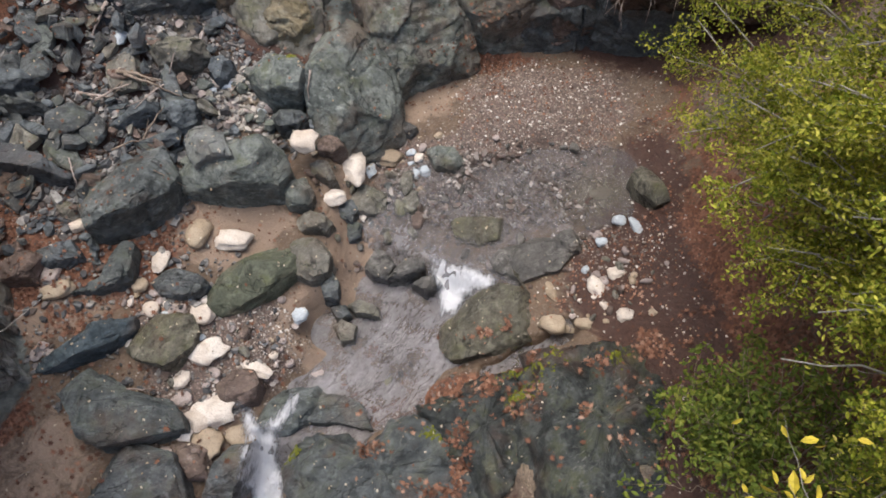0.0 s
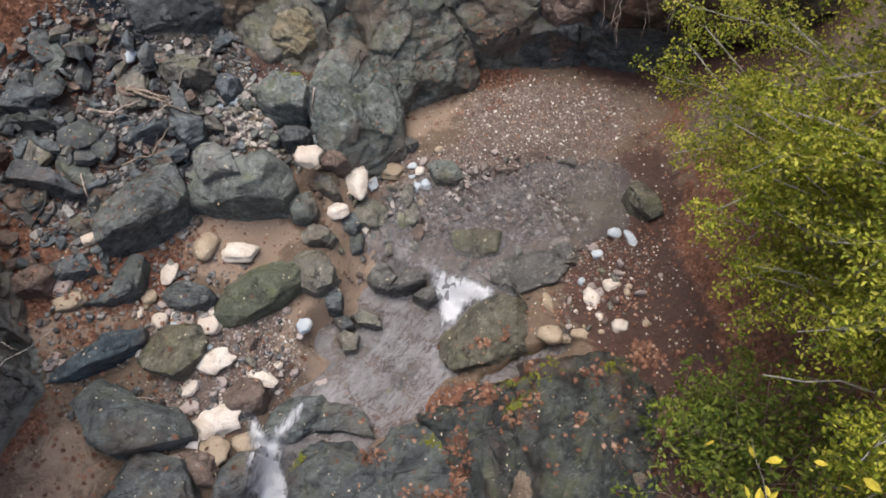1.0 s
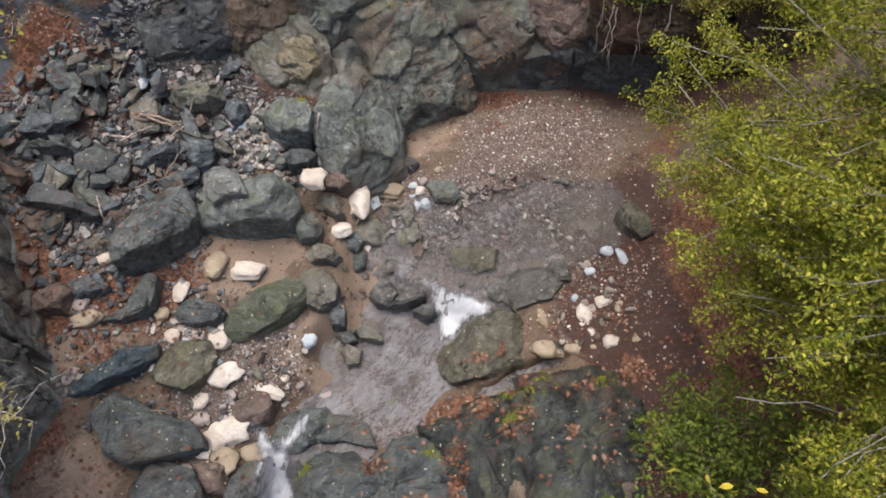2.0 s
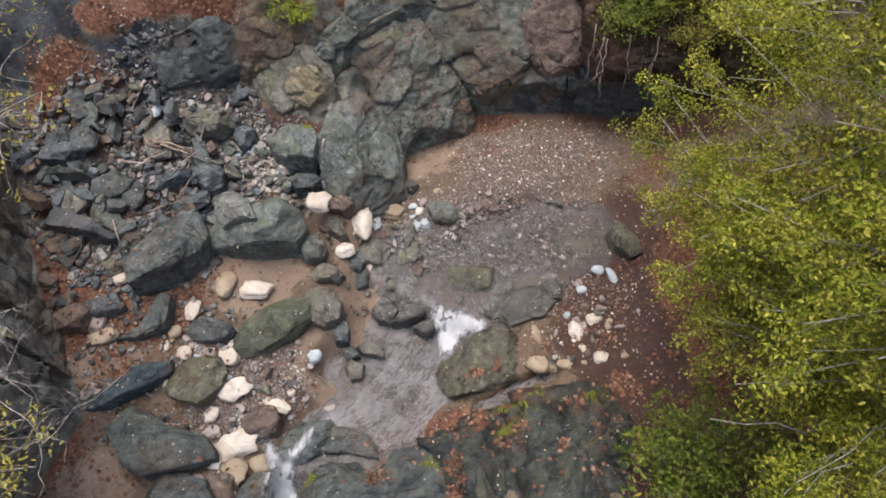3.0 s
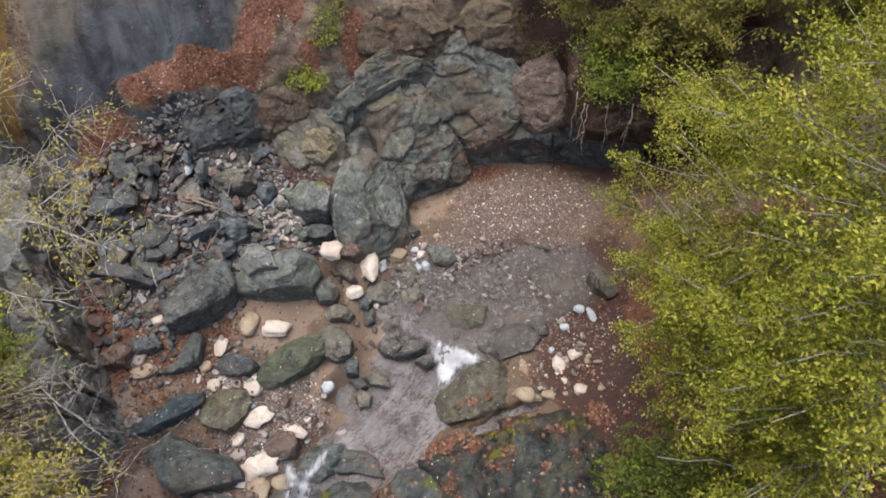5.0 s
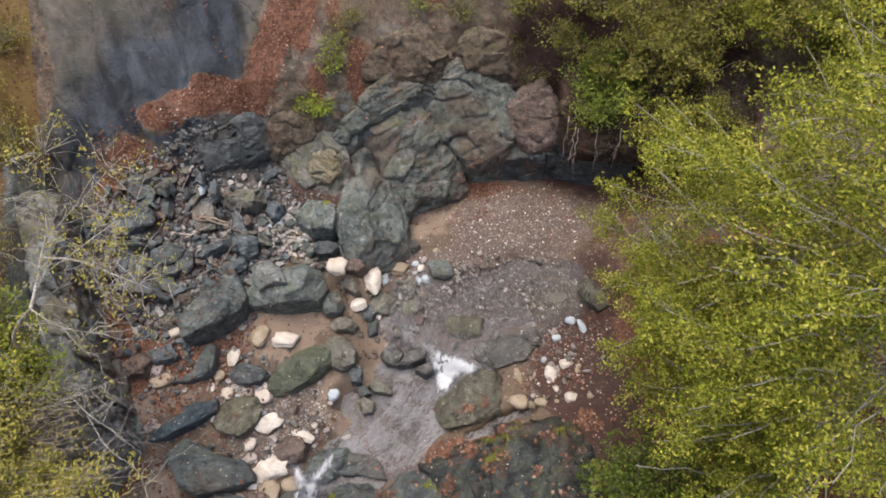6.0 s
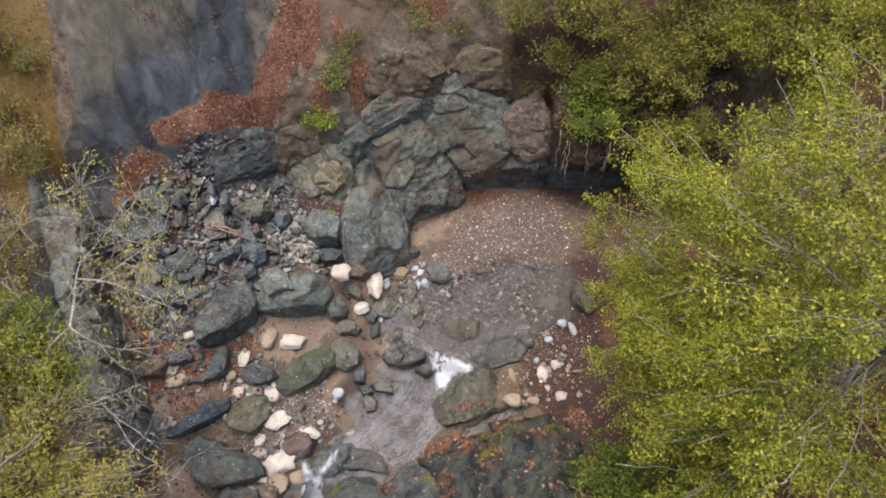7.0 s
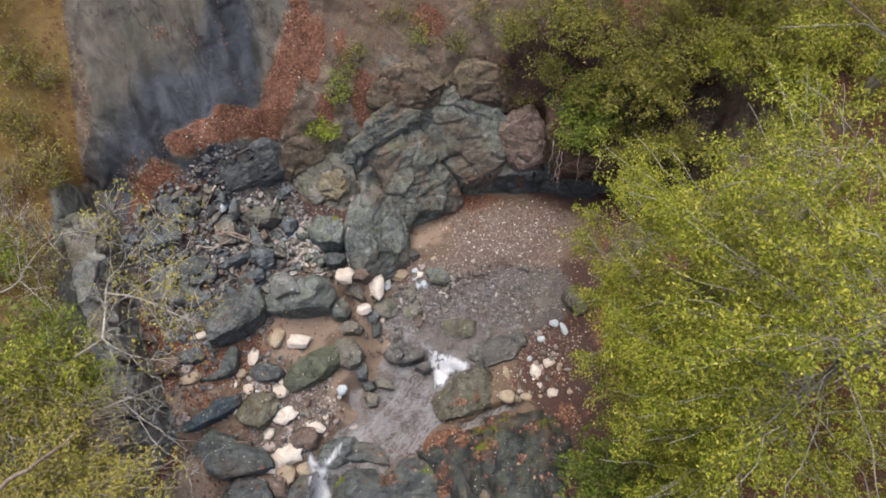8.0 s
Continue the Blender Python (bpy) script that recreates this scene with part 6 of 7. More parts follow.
# ---- white water ----
def build_falls(outline, label, seed, lift=0.05):
    """Broken white water that drapes over the step and its rocks, thinning out towards its outline."""
    ring = [Vector(p) for p in outline]
    step = 0.02
    x0, x1 = min(p.x for p in ring), max(p.x for p in ring)
    y0, y1 = min(p.y for p in ring), max(p.y for p in ring)
    verts, index, body = [], {}, []
    for i in range(int((x1 - x0) / step) + 1):
        for j in range(int((y1 - y0) / step) + 1):
            p = Vector((x0 + i * step, y0 + j * step))
            inside, near = False, 9.0
            for a, b in zip(ring, ring[1:] + ring[:1]):
                if (a.y > p.y) != (b.y > p.y) and p.x < a.x + (b.x - a.x) * (p.y - a.y) / (b.y - a.y):
                    inside = not inside
                q = b - a
                t = max(0.0, min(1.0, (p - a).dot(q) / q.length_squared))
                near = min(near, (p - a - q * t).length)
            if not inside:
                continue
            z = max(float(water_level(np.float64(p.x), np.float64(p.y))), lie(p.x, p.y, REST)[0].z)
            z += lift * (0.5 + 0.8 * noise3(p.x * 7, p.y * 7, seed, 4)) + 0.015 * noise3(p.x * 30, p.y * 30, seed, 2)
            index[i, j] = len(verts)
            verts.append((p.x, p.y, z))
            body.append(min(1.0, near / 0.19))
    for _ in range(3):
        high = [v[2] for v in verts]
        for (i, j), k in index.items():
            around = [high[index[q]] for q in ((i + 1, j), (i - 1, j), (i, j + 1), (i, j - 1)) if q in index]
            verts[k] = (verts[k][0], verts[k][1], max(high[k], sum(around) / max(1, len(around))))
    faces = [(index[i, j], index[i + 1, j], index[i + 1, j + 1], index[i, j + 1]) for i, j in index
             if (i + 1, j) in index and (i + 1, j + 1) in index and (i, j + 1) in index]
    ob = mesh_object("waterfall", verts, faces, FOAM)
    ob.data.attributes.new("body", "FLOAT", "POINT").data.foreach_set("value", np.array(body, np.float32))
    tagged(ob, label, "waterfall")


build_falls([(-0.30, 5.43), (0.01, 5.32), (0.61, 5.11), (0.99, 4.95), (0.80, 4.72), (0.44, 4.68), (0.26, 4.40), (-0.07, 4.32), (-0.15, 4.75), (-0.24, 5.12)], "small white waterfall breaking over dark rocks in the creek", 3)
build_falls([(-2.29, 3.13), (-2.06, 3.06), (-2.22, 2.65), (-2.40, 2.43), (-2.42, 2.19), (-2.35, 1.71), (-2.27, 1.24), (-2.92, 1.24), (-2.94, 1.81), (-2.92, 2.19), (-2.94, 2.47), (-3.09, 2.91), (-2.81, 2.84), (-2.63, 2.61), (-2.43, 2.85)], "narrow white cascade dropping between rocks into the lower basin", 8)


# ---- pebbles, fallen leaves and sticks ----
def merged(name, shape, faces, places, material, label, category):
    """Many copies of one small shape in one mesh; places are (matrix) poses."""
    shape = np.array(shape)
    mats = places if isinstance(places, np.ndarray) else np.array([[list(r) for r in m] for m in places])
    verts = np.einsum("nij,kj->nki", mats[:, :3, :3], shape) + mats[:, None, :3, 3]
    count, k = len(places), len(shape)
    sizes = np.array([len(f) for f in faces])
    loops = (np.concatenate([np.array(f) for f in faces])[None] + (np.arange(count) * k)[:, None]).ravel()
    data = bpy.data.meshes.new(name)
    data.vertices.add(count * k)
    data.vertices.foreach_set("co", verts.astype(np.float32).ravel())
    data.loops.add(len(loops))
    data.loops.foreach_set("vertex_index", loops.astype(np.int32))
    starts = np.concatenate([[0], np.cumsum(np.tile(sizes, count))[:-1]])
    data.polygons.add(count * len(faces))
    data.polygons.foreach_set("loop_start", starts.astype(np.int32))
    data.update(calc_edges=True)
    data.validate()
    data.polygons.foreach_set("use_smooth", [False] * len(data.polygons))
    data.materials.append(material)
    ob = new(name, data)
    if label:
        tagged(ob, label, category, kind="stuff")
    return ob


def lump():
    bm = bmesh.new()
    bmesh.ops.create_icosphere(bm, subdivisions=1, radius=0.5)
    v = [tuple(q.co * (1 + 0.25 * noise3(*(q.co * 3), 2))) for q in bm.verts]
    f = [tuple(q.index for q in p.verts) for p in bm.faces]
    bm.free()
    return v, f


def tries(count, x0, x1, y0, y1, seed):
    """Random places with the ground's masks there, to pick from."""
    dice = np.random.RandomState(seed)
    x, y = dice.uniform(x0, x1, count), dice.uniform(y0, y1, count)
    return np.stack([x, y, *zones(x, y), creek(x, y)], 1).tolist()


def scatter_pebbles(count):
    v, f = lump()
    places = []
    for x, y, sand, gravel, litter, rock, slick, mud_shade, wet in tries(count * 6, -6.4, 4.2, 1.4, 9.6, 3):
        if len(places) == count:
            break
        if rng.random() > 0.1 + 0.7 * gravel + (0.12 if x < 2 else 0.02) * litter - 0.5 * sand - 0.3 * rock:
            continue
        place, normal = lie(x, y, REST)
        if normal.z < 0.7 or (place.z - lie(x, y, BARE)[0].z > 0.04):
            continue
        s = 0.014 + 0.046 * rng.random() ** 3
        places.append(pose(x, y, place.z + 0.1 * s, rng.gauss(0, 15), rng.gauss(0, 15), rng.uniform(0, 360)) @ Matrix.Diagonal((s * 1.2, s * 0.85, s * 0.6, 1)))
    merged("pebbles", v, f, places, PEBBLE, "mixed grey and white pebbles lying on the gravel bars", "pebbles")


scatter_pebbles(10000)


def chips(count, cx, cy, rx, ry, lo, hi, material, label, heap=0.1):
    """Small broken slate, too much to pick apart."""
    bm = plate_shape(count, 0)
    v, f = [tuple(q.co) for q in bm.verts], [tuple(q.index for q in p.verts) for p in bm.faces]
    bm.free()
    places = []
    for _ in range(count):
        a, r = rng.uniform(0, 6.283), math.sqrt(rng.random())
        x, y = cx + rx * r * math.cos(a), cy + ry * r * math.sin(a)
        place, normal = lie(x, y, REST)
        if place.z - lie(x, y, BARE)[0].z > 0.07 or normal.z < 0.5:
            continue
        s = lo * (hi / lo) ** (rng.random() ** 2)
        places.append(pose(x, y, place.z + heap * 0.3 * rng.random(), rng.gauss(0, 22), rng.gauss(0, 22), rng.gauss(115, 50)) @ Matrix.Diagonal((s * 1.6, s * rng.uniform(0.6, 1), s * rng.uniform(0.3, 0.6), 1)))
    merged("slate_chips", v, f, places, material, label, "rubble")


CHIP = chip_material()
PALE_CHIP = pale_stone("pale_broken_stone", (0.4, 0.37, 0.32), (0.62, 0.59, 0.53), (0.3, 0.28, 0.25))
chips(5600, -5.3, 6.8, 1.9, 1.8, 0.03, 0.2, CHIP, "broken slate rubble between the larger slabs")
chips(1600, -4.6, 8.4, 1.3, 0.8, 0.03, 0.16, CHIP, "fine slate rubble below the chute")
chips(700, -3.0, 7.5, 1.0, 1.0, 0.03, 0.15, CHIP, "small rubble beside the outcrop")
chips(160, -5.5, 8.4, 0.7, 0.5, 0.03, 0.13, CHIP, "slate chips fallen onto the leaves below the chute")
chips(1500, 0.9, 6.6, 2.0, 0.75, 0.04, 0.15, RIFFLE, "brown gravel in the riffle above the fall", 0.25)
chips(380, -0.3, 5.3, 1.9, 2.3, 0.03, 0.13, RIFFLE, "small wet rubble in the creek bed")
chips(210, -3.25, 7.5, 0.6, 0.5, 0.06, 0.16, PALE_CHIP, "pale broken stone beside the outcrop", 0.12)
chips(900, -4.2, 3.8, 1.7, 1.6, 0.03, 0.14, CHIP, "small rubble among the boulders")

chips(700, -2.66, 3.84, 0.6, 0.5, 0.018, 0.05, PEBBLE, "pale gravel beside the still pool", 0.06)
chips(320, 1.1, 8.25, 1.7, 0.7, 0.018, 0.05, PEBBLE, "pale gravel lying on the bar", 0.04)


def moss(spots, label):
    """Cushions of moss: many tiny tufts on the rock."""
    v, f = lump()
    places = []
    for cx, cy, wide in spots:
        for _ in range(int(2600 * wide)):
            x, y = rng.gauss(cx, wide), rng.gauss(cy, wide)
            if noise3(x * 3, y * 3, 5, 3) < -0.05:
                continue
            place, normal = lie(x, y, REST)
            s = rng.uniform(0.015, 0.05)
            places.append(Matrix.Translation(place) @ pose(0, 0, 0, 0, 0, rng.uniform(0, 360)) @ Matrix.Diagonal((s, s, s * 0.4, 1)))
    merged("moss", v, f, places, MOSS, label, "moss")


moss([(1.21, 3.37, 0.17), (1.45, 3.57, 0.14), (1.12, 2.92, 0.1), (-2.22, 2.20, 0.08), (-0.19, 2.36, 0.06), (2.42, 3.40, 0.1), (-2.40, 8.00, 0.1)], "yellow-green moss cushions on the wet bedrock")

LEAF_V = [(0, 0, 0), (0.22, 0.3, 0.05), (0.2, 0.65, 0.04), (0, 1, -0.04), (-0.2, 0.65, 0.05), (-0.22, 0.3, 0.04)]
LEAF_F = [(0, 1, 2, 3), (0, 3, 4, 5)]


LOBES = ((0.0, 0.1), (0.32, 0.0), (0.14, 0.28), (0.55, 0.42), (0.2, 0.5), (0.3, 0.84), (0.09, 0.66), (0.0, 1.1))
LOBED_V = [(x, y, 0.12 * abs(x) + 0.05 * y * y) for x, y in LOBES] + [(-x, y, 0.16 * abs(x) + 0.05 * y * y) for x, y in LOBES[1:-1]]
LOBED_F = [(0, 1, 2, 3, 4, 5, 6, 7), (0, 7, 13, 12, 11, 10, 9, 8)]


def scatter_leaves(count):
    places = []
    for x, y, sand, gravel, litter, rock, slick, mud_shade, wet in tries(count * 12, -8.5, 5.5, 1.2, 12.5, 4):
        if len(places) == count:
            break
        chance = 0.06 + (0.3 * max(0.0, noise3(x * 2.3, y * 2.3, 7, 3) - 0.05) if y > 8.4 and x > -2.5 else 0.0) + (0.9 if x < 1.9 else 0.16) * min(1, litter) - 0.3 * slick
        if y < 4.3 and -1.5 < x < 4:
            chance = 0.4 * chance + 2.6 * max(0, -0.42 + 1.7 * noise3(x * 2.1, y * 2.1, 4, 4)) - 0.01
        if rng.random() > chance * (0.55 + 1.1 * noise3(x * 1.6, y * 1.6, 9, 3)):
            continue
        place, normal = lie(x, y, REST)
        above = place.z - lie(x, y, BARE)[0].z
        if above > 0.05 and not (y < 4.3 and -1.5 < x < 4) and rng.random() < (0.55 if y > 8.4 and x > -2.5 and normal.z > 0.55 else 0.92):
            continue
        if normal.z < 0.25 or (wet > 0.4 and rng.random() < 0.85):
            continue
        s = 0.025 + 0.085 * rng.random() ** 1.4 if y < 4.3 else rng.uniform(0.025, 0.07)
        turn = normal.to_track_quat("Z", "Y").to_matrix().to_4x4()
        places.append(Matrix.Translation(place + normal * 0.012) @ turn @ pose(0, 0, 0, rng.gauss(0, 14), rng.gauss(0, 14), rng.uniform(0, 360)) @ Matrix.Diagonal((s, s, s * 2, 1)))
    merged("fallen_leaves", LOBED_V, LOBED_F, places, FALLEN, "red-brown fallen leaves lying over rock and soil", "leaves")


scatter_leaves(17000)


def scatter_pale(count):
    places = []
    dice = np.random.RandomState(12)
    for x, y in zip(dice.uniform(-7, 4.5, count), dice.uniform(1.2, 11.5, count)):
        place, normal = lie(x, y, REST)
        if y > 8.2 or normal.z < 0.4 or (x > 2.2 and rng.random() < 0.5) or rng.random() > 0.5 + 1.6 * noise3(x * 1.3, y * 1.3, 2, 3):
            continue
        s = rng.uniform(0.02, 0.055)
        turn = normal.to_track_quat("Z", "Y").to_matrix().to_4x4()
        places.append(Matrix.Translation(place + normal * 0.015) @ turn @ pose(0, 0, 0, rng.gauss(0, 14), rng.gauss(0, 14), rng.uniform(0, 360)) @ Matrix.Diagonal((s * 1.3, s, s * 2, 1)))
    merged("pale_leaves", LEAF_V, LEAF_F, places, PALE_LEAF, "small pale dry leaves dotted over rocks and ground", "leaves")


scatter_pale(2600)


def tube(points, radii, sides=6):
    """Vertices and faces of a tapered, bent round rod."""
    verts, faces = [], []
    for k, p in enumerate(points):
        way = (points[min(k + 1, len(points) - 1)] - points[max(k - 1, 0)]).normalized()
        turn = way.to_track_quat("Z", "Y").to_matrix()
        for i in range(sides):
            a = 6.28318 * i / sides
            verts.append(tuple(p + turn @ Vector((math.cos(a) * radii[k], math.sin(a) * radii[k], 0))))
    for k in range(len(points) - 1):
        for i in range(sides):
            j = (i + 1) % sides
            faces.append((k * sides + i, k * sides + j, (k + 1) * sides + j, (k + 1) * sides + i))
    faces.append(tuple(range(sides))[::-1])
    faces.append(tuple((len(points) - 1) * sides + i for i in range(sides)))
    return verts, faces


def bent(a, b, sag, wander, steps, rnd):
    """A line from a to b that sags or arches, and wanders."""
    a, b = Vector(a), Vector(b)
    size = (b - a).length
    out = []
    for k in range(steps + 1):
        t = k / steps
        p = a.lerp(b, t) + Vector((0, 0, sag * 4 * t * (1 - t)))
        edge = min(1, 4 * t * (1 - t) + (0.3 if k == steps else 0))
        p += Vector((rnd.gauss(0, 1), rnd.gauss(0, 1), rnd.gauss(0, 0.6))) * wander * size * edge
        out.append(p)
    return out


def stick(a, b, thick, material, label, seed, name="dead_branch", category="branch", forks=2):
    rnd = random.Random(seed)
    line = bent(a, b, 0.03, 0.02, 7, rnd)
    v, f = tube(line, [thick * (1 - 0.7 * k / 7) for k in range(8)])
    for _ in range(forks):
        p = line[rnd.randrange(2, 6)]
        q = p + (Vector(b) - Vector(a)) * rnd.uniform(0.25, 0.45) + Vector((rnd.gauss(0, 0.15), rnd.gauss(0, 0.15), 0.05))
        v2, f2 = tube(bent(p, q, 0, 0.03, 4, rnd), [thick * 0.45, thick * 0.4, thick * 0.3, thick * 0.2, thick * 0.1], 5)
        f += [tuple(i + len(v) for i in g) for g in f2]
        v += v2
    return tagged(mesh_object(name, v, f, material), label, category)


def ground_stick(x0, y0, x1, y1, thick, material, label, seed, forks=2):
    a, b = lie(x0, y0, REST)[0], lie(x1, y1, REST)[0]
    stick(a + Vector((0, 0, thick)), b + Vector((0, 0, thick)), thick, material, label, seed, forks=forks)


ground_stick(-5.18, 8.48, -5.45, 8.01, 0.035, DRIFT, "pale driftwood branch lying on the scree", 1, 0)
ground_stick(-5.60, 7.18, -4.98, 7.17, 0.03, DRIFT, "forked driftwood stick on the scree", 2, 2)
ground_stick(-5.01, 7.49, -4.32, 7.41, 0.035, TWIG, "rotten brown branch in the scree", 3, 1)
ground_stick(-5.32, 7.07, -4.80, 7.35, 0.022, DRIFT, "thin driftwood stick on the scree", 4, 2)
ground_stick(-4.34, 6.73, -3.74, 6.82, 0.012, DRIFT, "thin pale twig on a slab", 5, 0)
ground_stick(-4.61, 6.58, -4.29, 7.04, 0.018, TWIG, "brown twig between slabs", 6, 1)
ground_stick(-5.02, 6.35, -4.49, 6.58, 0.018, TWIG, "brown twig lying over slabs", 7, 1)
ground_stick(-4.39, 2.89, -4.03, 2.99, 0.012, DRIFT, "thin pale twig caught on a boulder", 8, 2)
ground_stick(-4.13, 2.91, -3.78, 2.66, 0.012, DRIFT, "thin pale twig hanging from a boulder", 9, 1)
ground_stick(-4.88, 7.44, -4.06, 7.22, 0.03, TWIG, "tangled brown root in the scree", 10, 3)
ground_stick(-4.74, 7.65, -5.16, 7.02, 0.02, TWIG, "thin brown root over slabs", 11, 3)
ground_stick(-4.31, 7.36, -4.67, 6.88, 0.015, DRIFT, "pale twig caught between slabs", 12, 2)
ground_stick(-5.52, 6.08, -5.33, 5.64, 0.015, DRIFT, "pale twig on dark slabs", 13, 1)
ground_stick(-3.41, 7.53, -3.26, 7.85, 0.012, DRIFT, "short pale twig among stones", 14, 0)
ground_stick(-5.55, 1.86, -5.92, 1.64, 0.015, TWIG, "brown twig on sand", 19, 0)
ground_stick(-4.19, 5.81, -3.87, 5.81, 0.012, TWIG, "dry twig beside a boulder", 20, 1)
ground_stick(-4.25, 7.56, -4.11, 7.92, 0.012, DRIFT, "thin upright twig in the scree", 21, 0)
ground_stick(-2.11, 7.77, -2.16, 7.42, 0.02, DRIFT, "pale stick under the outcrop", 22, 0)


# ---- trees and shrubs ----
class Foliage:
    """Gathers the wood and the leaves of one plant."""

    def __init__(self, seed):
        self.rnd, self.dice = random.Random(seed), np.random.RandomState(seed)
        self.places, self.sizes, self.wood = [], [], []

    def limb(self, name):
        """Begins a new piece of wood; rods go into it until the next."""
        self.wood_v, self.wood_f = [], []
        self.wood.append((name, self.wood_v, self.wood_f))

    def rod(self, points, radii, sides=6):
        v, f = tube(points, radii, sides)
        self.wood_f += [tuple(i + len(self.wood_v) for i in g) for g in f]
        self.wood_v += v

    def spray(self, a, b, wide, count, size, thick):
        """A twig from a to b with leaves on side shoots, in a loose flat fan."""
        r, d = self.rnd, self.dice
        line = bent(a, b, -0.04, 0.025, 5, r)
        self.rod(line, [thick * (1 - 0.8 * k / 5) for k in range(6)], 3)
        way = np.array(Vector(b) - Vector(a))
        side = np.array((way[1], -way[0], 0.0)) / max(1e-3, math.hypot(way[0], way[1]))
        t = d.random_sample(count) ** 0.8
        k = np.minimum(4, (t * 5).astype(int))
        pts = np.array(line)
        p = pts[k] + (pts[k + 1] - pts[k]) * (t * 5 - k)[:, None]
        off = d.normal(0, 0.45, count) * wide * (1.1 - 0.6 * t)
        p += side * off[:, None] + way * (np.abs(off) * 0.35)[:, None]
        p[:, 2] += d.normal(0, 0.06, count) - 0.12 * np.abs(off)
        self.places.append(p)
        self.sizes.append(size * d.uniform(0.6, 1.25, count))

    def poses(self, back, flat):
        """A matrix for each leaf: tipped at random, more or less level."""
        p, s, d = np.concatenate(self.places) + back, np.concatenate(self.sizes), self.dice
        n = len(p)
        a, b, c = d.normal(-0.2, 0.6 * flat, n), d.normal(0, 0.6 * flat, n), d.uniform(0, 6.283, n)
        ca, sa, cb, sb, cc, sc = np.cos(a), np.sin(a), np.cos(b), np.sin(b), np.cos(c), np.sin(c)
        m = np.zeros((n, 4, 4))
        m[:, 0, 0], m[:, 0, 1], m[:, 0, 2] = cb * cc, sa * sb * cc - ca * sc, ca * sb * cc + sa * sc
        m[:, 1, 0], m[:, 1, 1], m[:, 1, 2] = cb * sc, sa * sb * sc + ca * cc, ca * sb * sc - sa * cc
        m[:, 2, 0], m[:, 2, 1], m[:, 2, 2] = -sb, sa * cb, ca * cb
        m *= s[:, None, None]
        m[:, :3, 3], m[:, 3, 3] = p, 1
        return m

    def done(self, name, label, category, bark, leaf, base, part="crown", flat=1.25):
        root = new(name)
        root.location = base
        back = -Vector(base)
        for wood, verts, faces in self.wood:
            mesh_object(wood, [(v[0] + back.x, v[1] + back.y, v[2] + back.z) for v in verts], faces, bark, root)
        if sum(len(p) for p in self.places):
            merged(part, LEAF_V, LEAF_F, self.poses(np.array(back), flat), leaf, "", "").parent = root
        return tagged(root, label, category)


def tree(base, top, reach, boughs, per_bough, seed, label, low=0.25, size=0.07, leaf=LEAF, aim=None, thick=0.13, bark=BARK, shoots_per_metre=5.2, west=None):
    """A broadleaf tree: a leaning trunk, boughs in all directions, and leafy sprays along each. aim: an angle to which every other bough turns."""
    f = Foliage(seed)
    r = f.rnd
    trunk = bent(base, top, 0, 0.012, 9, r)
    f.limb("trunk")
    f.rod(trunk, [thick * (1 - 0.85 * k / 9) for k in range(10)], 8)
    for i in range(boughs):
        t = low + (1 - low) * ((i + 0.5) / boughs)
        k = min(8, int(t * 9))
        start = trunk[k].lerp(trunk[k + 1], t * 9 - k)
        a = i * 2.39996 + r.gauss(0, 0.25) if aim is None or i % 3 == 0 else radians(aim) + r.gauss(0, 0.75)
        length = reach * (1.1 - t) ** 0.6 * r.uniform(0.7, 1.1)
        end = start + Vector((math.cos(a) * length, math.sin(a) * length, length * r.uniform(0.0, 0.35) + 0.15))
        if west is not None and end.x < west:
            end = start.lerp(end, (start.x - west) / (start.x - end.x) * r.uniform(0.8, 1.0))
        line = bent(start, end, 0.12, 0.02, 7, r)
        f.limb("bough")
        f.rod(line, [thick * 0.13 * (1.1 - t) * (1 - 0.8 * q / 7) + min(0.004, thick * 0.05) for q in range(8)], 5)
        shoots = max(4, int(length * shoots_per_metre))
        clumps = [r.uniform(0.25, 1.0) for _ in range(max(2, int(length * 1.1)))]
        for j in range(shoots):
            if r.random() < 0.24:
                continue
            u = min(1.0, max(0.15, r.choice(clumps) + r.gauss(0, 0.045))) if r.random() < 0.7 else 0.22 + 0.78 * (j + r.random()) / shoots
            q = min(6, int(u * 7))
            p = line[q].lerp(line[q + 1], min(1, u * 7 - q))
            b = a + (1 if j % 2 else -1) * r.uniform(0.35, 1.1) * (1.15 - 0.6 * u)
            l2 = r.uniform(0.45, 0.95) * (0.55 + 0.12 * reach * (1.2 - u))
            f.spray(p, p + Vector((math.cos(b) * l2, math.sin(b) * l2, l2 * r.uniform(-0.25, 0.3))), 0.24, per_bough, size, 0.0035)
    return f.done(name="tree", label=label, category="tree", bark=bark, leaf=leaf, base=base)


